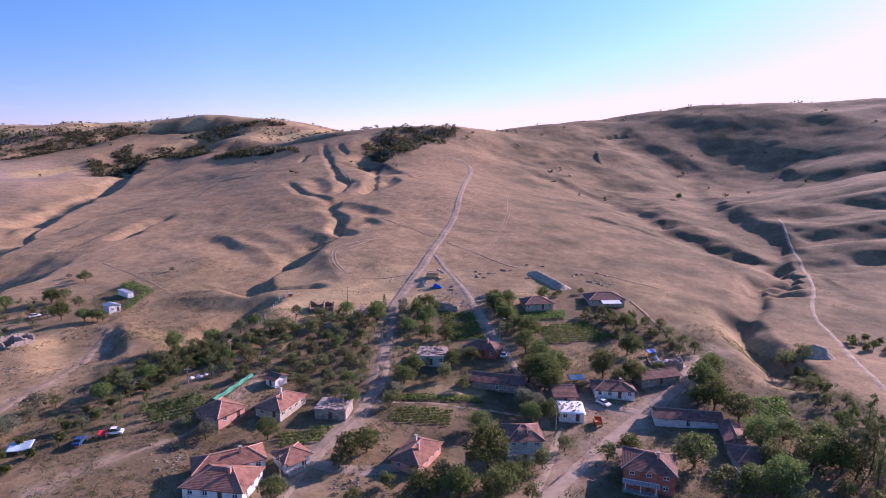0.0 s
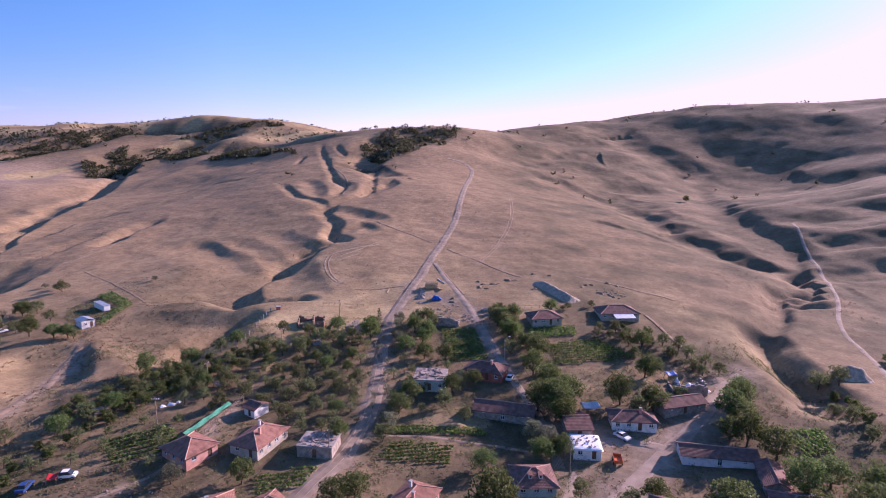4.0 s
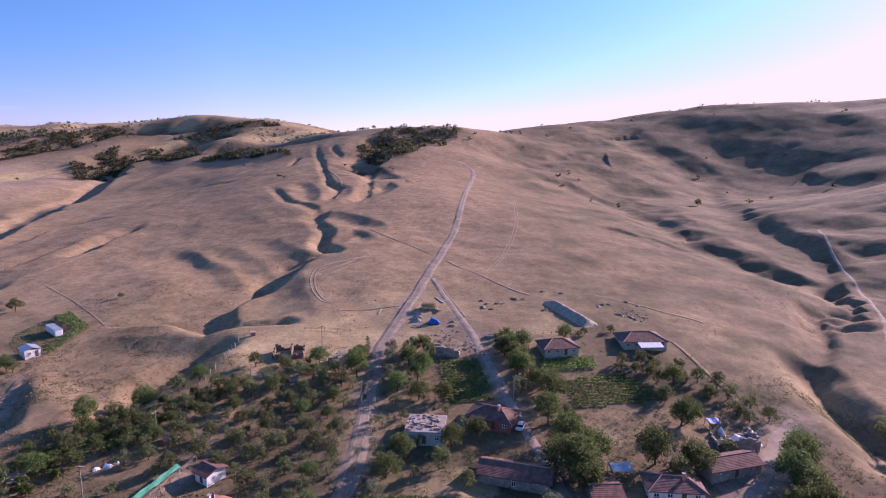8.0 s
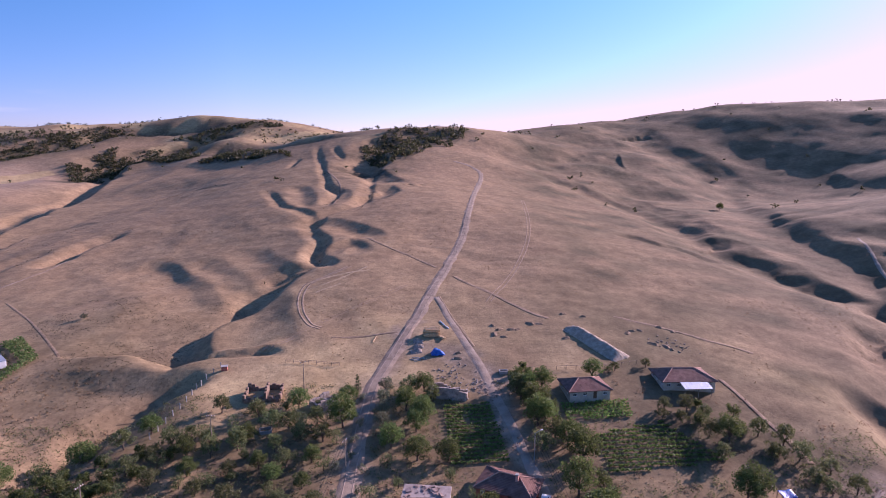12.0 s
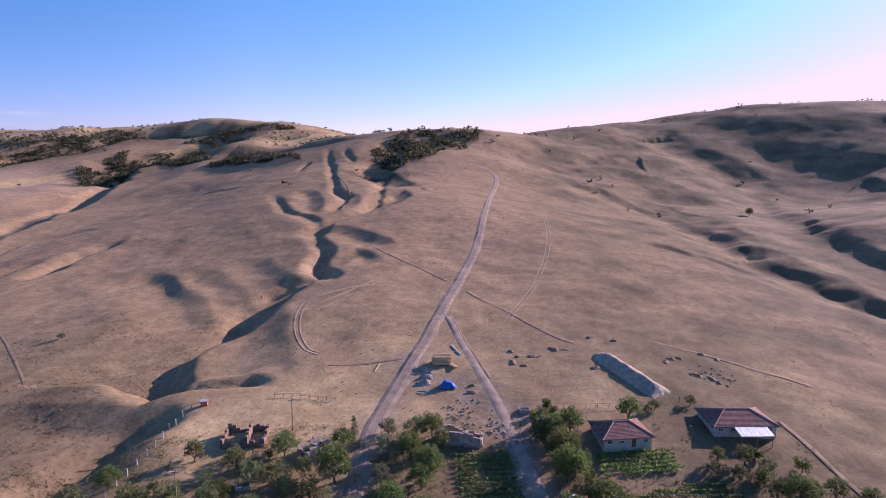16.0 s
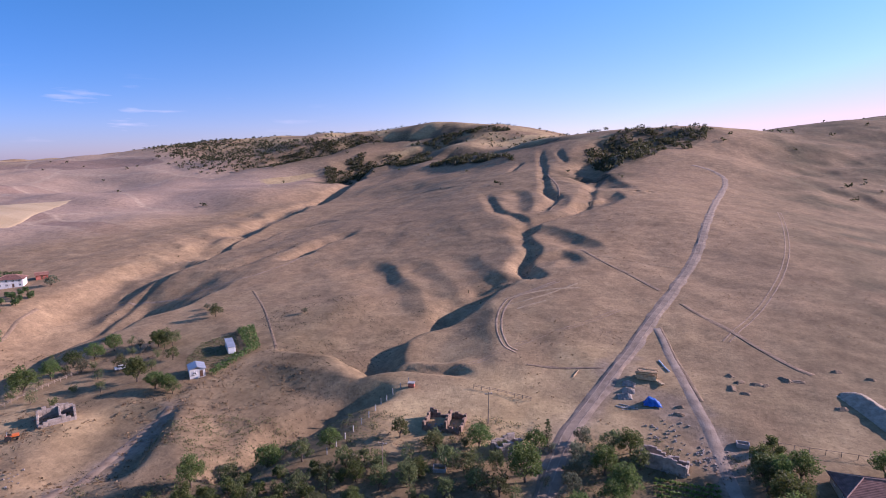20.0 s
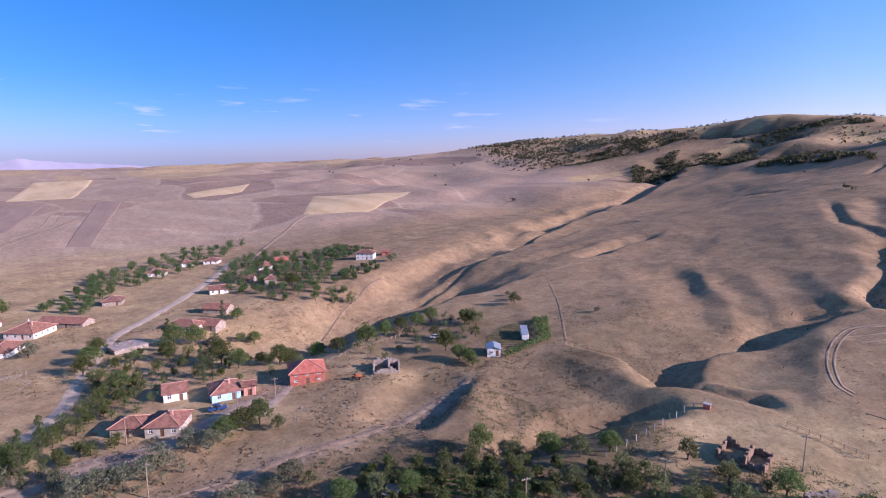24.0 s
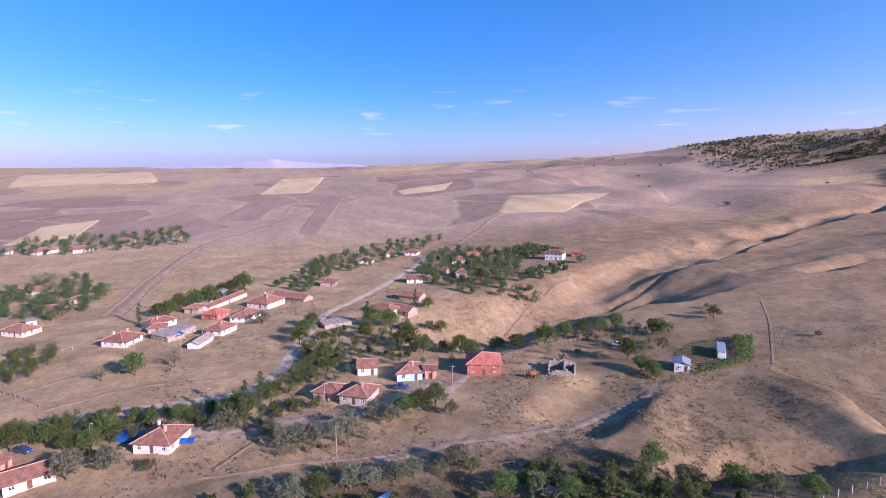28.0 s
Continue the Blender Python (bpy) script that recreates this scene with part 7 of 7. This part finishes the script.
def lean_to(x, y, turn, w, d, h, label):
    """A flat sheet roof sloping away from a house front: ribbed sheets on beams and posts."""
    root = tagged(empty_at("lean_to", x, y, ground_at(x, y), turn), label, "lean-to")
    rise = math.tan(radians(12)) * d
    for k in range(8):
        u = -w / 2 + w * (k + 0.5) / 8
        part("roof_sheet", box(w / 8 * 0.97, d / math.cos(radians(12)), 0.05 + 0.02 * (k % 2), pose(u, 0, h + rise / 2, 12), 0.01), ROOFS["sheet"], root)
    for sy in (-0.46, 0.46):
        part("beam", box(w, 0.12, 0.14, pose(0, sy * d, h + rise * (0.5 + sy) - 0.16)), M_WOOD, root)
        for sx in (-0.46, 0.0, 0.46):
            part("support", box(0.13, 0.13, h + rise * (0.5 + sy) + 0.3, pose(sx * w, sy * d, -0.45)), M_WOOD, root)


shelter(-80.6, 124.0, 15, 2.0, 1.7, 1.3, M_REDCLOTH, "small red cloth shelter beside a white van")
shelter(-96.5, 119.0, 20, 5.0, 3.6, 1.1, paint("pale_blue_sheet", (0.42, 0.58, 0.68)), "pale blue sheeting spread over a low frame")
shelter(69.6, 178.8, 10, 3.0, 2.2, 1.5, M_BLUETARP, "blue tarpaulin shelter beside low ruins")
shelter(-146.5, 60.5, 80, 7.0, 5.0, 0.9, M_BLUETARP, "large blue tarpaulin spread over a yard")
shelter(-138.3, 75.6, 85, 3.4, 2.0, 1.0, M_BLUETARP, "blue tarpaulin over stacked goods beside house")
shelter(-235, 58.5, 30, 4.5, 3.0, 2.3, M_BLUETARP, "blue sheeted lean-to against a barn")
lean_to(67.6, 219.0, 4, 7.6, 5.4, 2.3, "pale metal sheet lean-to roof before the farmhouse")
shelter(40, 158.5, 5, 5.0, 3.0, 2.4, M_STEEL, "grey round-topped barn shelter behind the yard")
shelter(-62, 166, 40, 3.0, 3.0, 1.8, M_WOOD, "small dark wooden garden hut roof")
shelter(-86, 150, 40, 3.4, 3.4, 1.9, M_WOOD, "small grey wooden garden hut roof")
fence("fence", [(-193, 13), (-204, 15), (-213, 16), (-223, 19)], 2.6, 1.4, M_WOOD, "weathered grey post fence round a grove", 2)
fence("fence", [(-176, 30), (-186, 21), (-193, 13)], 2.6, 1.4, M_WOOD, "weathered grey post fence beside the valley road", 2)

# green shade net along the garden lane
net_pts = smooth_line([(-60, 139.5), (-58, 146), (-55.4, 155.5)], 1.0)
g = np.zeros((len(net_pts), 6, 3))
for i, (x, y) in enumerate(net_pts):
    for j in range(6):
        g[i, j] = (x + (j / 5 - 0.5) * 1.1, y, ground_at(x, y) + 2.0 + 0.12 * math.sin(i * 1.3 + j) - 0.5 * (j / 5))
net = tagged(sheet("shade_net", g, material("green_net", [(0.03, 0.20, 0.12), (0.07, 0.31, 0.19)], 1.5, 8, 0.6, 0.3)), "long bright green shade net over a garden strip", "shade net")
for i in range(0, len(net_pts), 4):
    x, y = net_pts[i]
    part("stake", box(0.09, 0.09, 2.5, pose(x - 0.53, y, ground_at(x, y) - 0.4)), M_WOOD, net)

# ---- cabins of the hill plot ----
cab = tagged(empty_at("cabin", -132.6, 218, ground_at(-132.6, 218), 52), "white prefabricated cabin with grey metal gabled roof", "cabin")
part("wall", box(4.4, 5.6, 3.2, pose(0, 0, -0.7), 0.02), WALLS["white"], cab)
bm, _ = roof_bmesh(5.6, 4.4, 2.5, "gable", 0.8, 0.3, 0.08)
bmesh.ops.rotate(bm, verts=bm.verts, cent=(0, 0, 0), matrix=Matrix.Rotation(radians(90), 3, "Z"))
part("roof", bm, ROOFS["metal"], cab)
window_part(cab, Matrix(((1, 0, 0, -0.8), (0, -1, 0, -2.81), (0, 0, 1, 1.0), (0, 0, 0, 1))), 1.0, 0.9)
part("door", box(0.9, 0.06, 2.0, pose(1.1, -2.83, 0.0), 0.01), M_DOOR, cab)
hut = tagged(empty_at("caravan", -138, 237.5, ground_at(-138, 237.5), 50), "long narrow pale caravan among green crops", "caravan")
part("body", box(2.4, 10.5, 2.3, pose(0, 0, 0.2), 0.12), M_CARWHITE, hut)
part("roof", box(2.6, 10.8, 0.12, pose(0, 0, 2.5), 0.04), ROOFS["metal"], hut)
for k in range(3):
    part("window", box(0.04, 1.2, 0.8, pose(1.21, -3.2 + 3.2 * k, 1.2), 0.01), M_GLASS, hut)
for sy in (-3.4, 3.4):
    for sx in (-1.0, 1.0):
        part("wheel", add_tube(bmesh.new(), (sx - 0.1, sy, 0.3), (sx + 0.1, sy, 0.3), 0.34, 0.34, 12), M_TYRE, hut)


# ---- crops, weeds, scrub ----
def crop_plot(poly, label, turn, gap, blade, high, seed, leaf="crop"):
    """Rows of leafy plants over a plot."""
    nr = np.random.RandomState(seed)
    xs, ys = np.array([p[0] for p in poly]), np.array([p[1] for p in poly])
    cx, cy, R = xs.mean(), ys.mean(), 0.6 * max(np.ptp(xs), np.ptp(ys)) + 2
    a = radians(turn)
    pts = []
    for r in np.arange(-R, R, gap):
        for s in np.arange(-R, R, 0.09):
            x, y = cx + math.cos(a) * s - math.sin(a) * r, cy + math.sin(a) * s + math.cos(a) * r
            if inside(x, y, poly) and nr.rand() < 0.9 and noise.noise(Vector((x * 0.25, y * 0.25, seed))) > -0.55:
                pts.append((x + nr.normal(0, 0.08), y + nr.normal(0, 0.08), high * nr.uniform(0.25, 1.0)))
    p = np.array(pts)
    p[:, 2] += height(p[:, 0], p[:, 1])
    return tagged(cards("crop_rows", p, nr.uniform(0.6, 1.3, len(p)) * blade, LEAVES[leaf], None, 0.8, seed), label, "crops", kind="stuff")


crop_plot([(0, 211), (12, 213), (15, 190), (2, 188)], "green vegetable rows in a dark garden plot", 6, 1.44, 0.36, 0.6, 1)
crop_plot([(30, 211), (48, 214), (47.5, 206), (31, 203.5)], "green maize rows behind the farmhouse", 8, 1.26, 0.36, 1.0, 2)
crop_plot([(36, 199.5), (54, 205), (64, 191), (36, 185)], "green vegetable rows in a large plot", 4, 1.55, 0.36, 0.6, 3)
crop_plot([(87, 149), (96, 150), (93, 139), (84, 137)], "green crop rows in a small plot", 100, 1.38, 0.36, 0.7, 4)
crop_plot([(-149, 252), (-146, 258), (-127, 240), (-126, 218), (-129, 219), (-131, 238)], "tall dense green hedge of maize beside the caravan", 50, 1.1, 0.36, 1.9, 5, "broad")
crop_plot([(-154, 240), (-149, 252), (-132, 236), (-130, 221), (-135, 216), (-146, 226)], "low sparse garden rows round the caravan", 50, 1.9, 0.22, 0.4, 11, "small")
crop_plot([(-80, 140), (-66, 146), (-60, 138), (-72, 130)], "low green garden crop beside the lane", 30, 1.72, 0.36, 0.6, 6)
crop_plot([(-92, 160), (-76, 172), (-70, 166), (-84, 154)], "low green garden rows below the gully", 40, 1.72, 0.36, 0.6, 7)
crop_plot([(-17, 150), (10, 150), (12, 146.5), (-16, 147)], "green garden plants along a footpath", 0, 1.15, 0.36, 0.8, 8)
crop_plot([(-14, 135), (2, 134), (3, 142), (-12, 143)], "overgrown green garden plants", 10, 1.38, 0.36, 0.8, 9)
crop_plot([(-40, 128), (-27, 132), (-29, 124), (-38, 121)], "overgrown green garden plants beside the road", 10, 1.49, 0.36, 0.7, 10)


def scatter_stuff(name, label, category, count, box4, leaf, blade, high, seed, keep, clump=1, spreadr=0.3):
    nr = np.random.RandomState(seed)
    x = nr.uniform(box4[0], box4[1], count)
    y = nr.uniform(box4[2], box4[3], count)
    ok = keep(x, y, nr)
    x, y = np.repeat(x[ok], clump), np.repeat(y[ok], clump)
    x, y = x + nr.normal(0, spreadr, len(x)), y + nr.normal(0, spreadr, len(y))
    z = height(x, y) + high * nr.uniform(0.0, 1.0, len(x)) ** 1.3
    return tagged(cards(name, np.stack([x, y, z], -1), nr.uniform(0.55, 1.3, len(x)) * blade, LEAVES[leaf], None, 0.6, seed), label, category, kind="stuff")


village = lambda x, y: (x > -112) & (x < 120) & (y < 224 - 0.25 * np.maximum(-x - 20, 0)) & (y > 95)
road_far = lambda x, y, d: line_distance(x, y, HILL_ROAD)[0] > d
scatter_stuff("weeds", "dusty green weeds under the orchard trees", "weeds", 13000, (-118, 118, 96, 224), "small", 0.17, 0.6, 41,
              lambda x, y, nr: village(x, y) & road_far(x, y, 3.5) & (value_noise(x / 9, y / 9, 51) > -0.3) & (line_distance(x, y, [(84, 174), (69, 156), (50, 138), (36, 123), (22, 107)])[0] > 4.5) & ((x < 24) | (y < 205)), 12, 0.5)
scatter_stuff("dry_weeds", "dry straw-coloured weeds and stalks", "weeds", 3600, (-98, 118, 96, 232), "dry", 0.24, 0.6, 42,
              lambda x, y, nr: village(x, y) & road_far(x, y, 3.2) & (value_noise(x / 7, y / 7, 52) > 0.0), 5, 0.5)
scatter_stuff("tussocks", "scattered dark dry tussocks on the hillside", "tussocks", 9000, (-300, 190, 200, 460), "dry", 0.22, 0.3, 43,
              lambda x, y, nr: ~village(x, y) & road_far(x, y, 4) & (value_noise(x / 25, y / 25, 53) + 0.5 * value_noise(x / 7, y / 7, 54) > 0.25), 3, 0.25)
scatter_stuff("thistles", "dark dry thistle tufts on the trodden slope", "weeds", 5200, (-152, -78, 165, 300), "scrub", 0.15, 0.2, 46,
              lambda x, y, nr: value_noise(x / 10, y / 10, 56) + 0.4 * value_noise(x / 3, y / 3, 57) > 0.05, 3, 0.22)
scatter_stuff("valley_weeds", "dry weeds and low thorn on the valley slopes", "weeds", 6000, (-300, -95, 60, 240), "dry", 0.30, 0.45, 44,
              lambda x, y, nr: value_noise(x / 16, y / 16, 55) > 0.05, 4, 0.4)


def far_woods(count, seed):
    """Oak woods on the far heights, with thin scrub and lone trees between them."""
    nr = np.random.RandomState(seed)
    x, y = nr.uniform(-1250, 700, count), nr.uniform(560, 1500, count)
    warp = 14 * value_noise(x / 30, y / 30, 62), 14 * value_noise(x / 30, y / 30, 63)
    w = np.zeros(count)
    for poly in WOODS:
        w = np.maximum(w, in_polygon(x + warp[0], y + warp[1], poly) * np.clip(0.75 + 0.9 * value_noise(x / 22, y / 22, 64), 0.1, 1))
    d, _ = line_distance(x, y, [(-1048, 1069), (-900, 960), (-760, 900), (-720, 1000), (-900, 1060)])
    w = np.maximum(w, 0.22 * np.clip(1.4 - d / 70, 0, 1))
    z = height(x, y)
    w = np.maximum(w, 0.05 * np.clip((z - 62) / 20, 0, 1) * np.clip((150 - x) / 100, 0.12, 1) * np.clip(0.3 + 2 * value_noise(x / 60, y / 60, 65), 0, 1) + 0.0008)
    ok = nr.rand(count) < w
    x, y, z = x[ok], y[ok], z[ok]
    s = nr.uniform(2.6, 5.6, len(x))
    k = 12
    c = np.repeat(np.stack([x, y, z + s * 0.42], -1), k, 0)
    s = np.repeat(s, k)
    c += nr.normal(size=c.shape) * (s * 0.27)[:, None] * np.array([1.1, 1.1, 0.8])
    return tagged(cards("hill_woods", c, s * 0.3, LEAVES["wood"], None, 0.5, seed), "dark oak woods and thorn scrub on the far heights", "woods", kind="stuff")


far_woods(120000, 71)
scatter_stuff("gully_scrub", "low grey-green scrub along the gully beds", "scrub", 8000, (-420, 210, 160, 640), "scrub", 0.30, 0.6, 45,
              lambda x, y, nr: np.minimum.reduce([line_distance(x, y, g[2])[0] for g in GULLIES[:16]]) < 3 + 1.5 * nr.normal(size=len(x)), 3, 0.6)


# ---- far fields ----
def field(poly, mat, label, lift=0.35, n=26):
    """A ploughed or stubble field laid over the land between four corners."""
    p = np.array(poly, float)
    u = np.linspace(0, 1, n)
    U, V = np.meshgrid(u, u)
    P = (p[0] * ((1 - U) * (1 - V))[..., None] + p[1] * (U * (1 - V))[..., None] + p[2] * (U * V)[..., None] + p[3] * ((1 - U) * V)[..., None])
    Z = height(P[..., 0], P[..., 1]) + lift
    e = np.ones((n, n), bool)
    e[1:-1, 1:-1] = False
    Z[e] -= lift + 0.5
    return tagged(sheet("field", np.concatenate([P, Z[..., None]], -1), mat), label, "field", "far fields", "structure")


M_PLOUGH = material("ploughed_brown_soil", [(0.26, 0.18, 0.13), (0.345, 0.245, 0.18)], 0.03, 0.6, 0.95, 0.3, stretch=(0.4, 2, 1))
field([(-589, 336), (-763, 422), (-663, 534), (-560, 405)], M_STUBBLE, "golden stubble field on the far slope")
field([(-559, 114), (-970, 173), (-950, 205), (-556, 134)], M_PLOUGH, "dark ploughed strip between pale fields")
field([(-992, 299), (-1060, 431), (-948, 380), (-905, 293)], M_STUBBLE, "pale stubble field on the plain")
field([(-546, -130), (-690, -150), (-760, -110), (-600, -88)], M_STUBBLE, "golden stubble field beside the outlying farms", 0.6)
field([(-656, -100), (-841, -26), (-640, 50), (-560, 20)], M_PLOUGH, "dark ploughed field beyond the farms", 0.6)
field([(-700, 20), (-1000, 60), (-980, 110), (-700, 75)], M_PLOUGH, "brown ploughed field on the plain")
field([(-1100, 60), (-1600, 100), (-1580, 220), (-1080, 150)], M_STUBBLE, "pale stubble field far on the plain", 1.0)
field([(-1500, -500), (-2400, -800), (-2500, -400), (-1600, -200)], M_STUBBLE, "pale stubble plain in the distance", 1.5)

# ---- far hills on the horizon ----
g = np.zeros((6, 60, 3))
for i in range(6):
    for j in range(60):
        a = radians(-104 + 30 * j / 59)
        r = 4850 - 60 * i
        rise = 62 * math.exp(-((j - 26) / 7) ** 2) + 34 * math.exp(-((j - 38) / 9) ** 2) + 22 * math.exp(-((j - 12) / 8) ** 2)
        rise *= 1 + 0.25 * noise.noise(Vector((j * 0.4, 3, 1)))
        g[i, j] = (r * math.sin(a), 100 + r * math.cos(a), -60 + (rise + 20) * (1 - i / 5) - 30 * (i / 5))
# distance haze is put into the hill's blue-grey colour
tagged(sheet("backdrop", g, material("haze_tinted_hill", [(0.30, 0.30, 0.40), (0.36, 0.35, 0.44)], 0.01, 0.1, 1.0, 0.0)), "faint mountain on the far horizon in painted haze blue", "mountain", kind="structure")
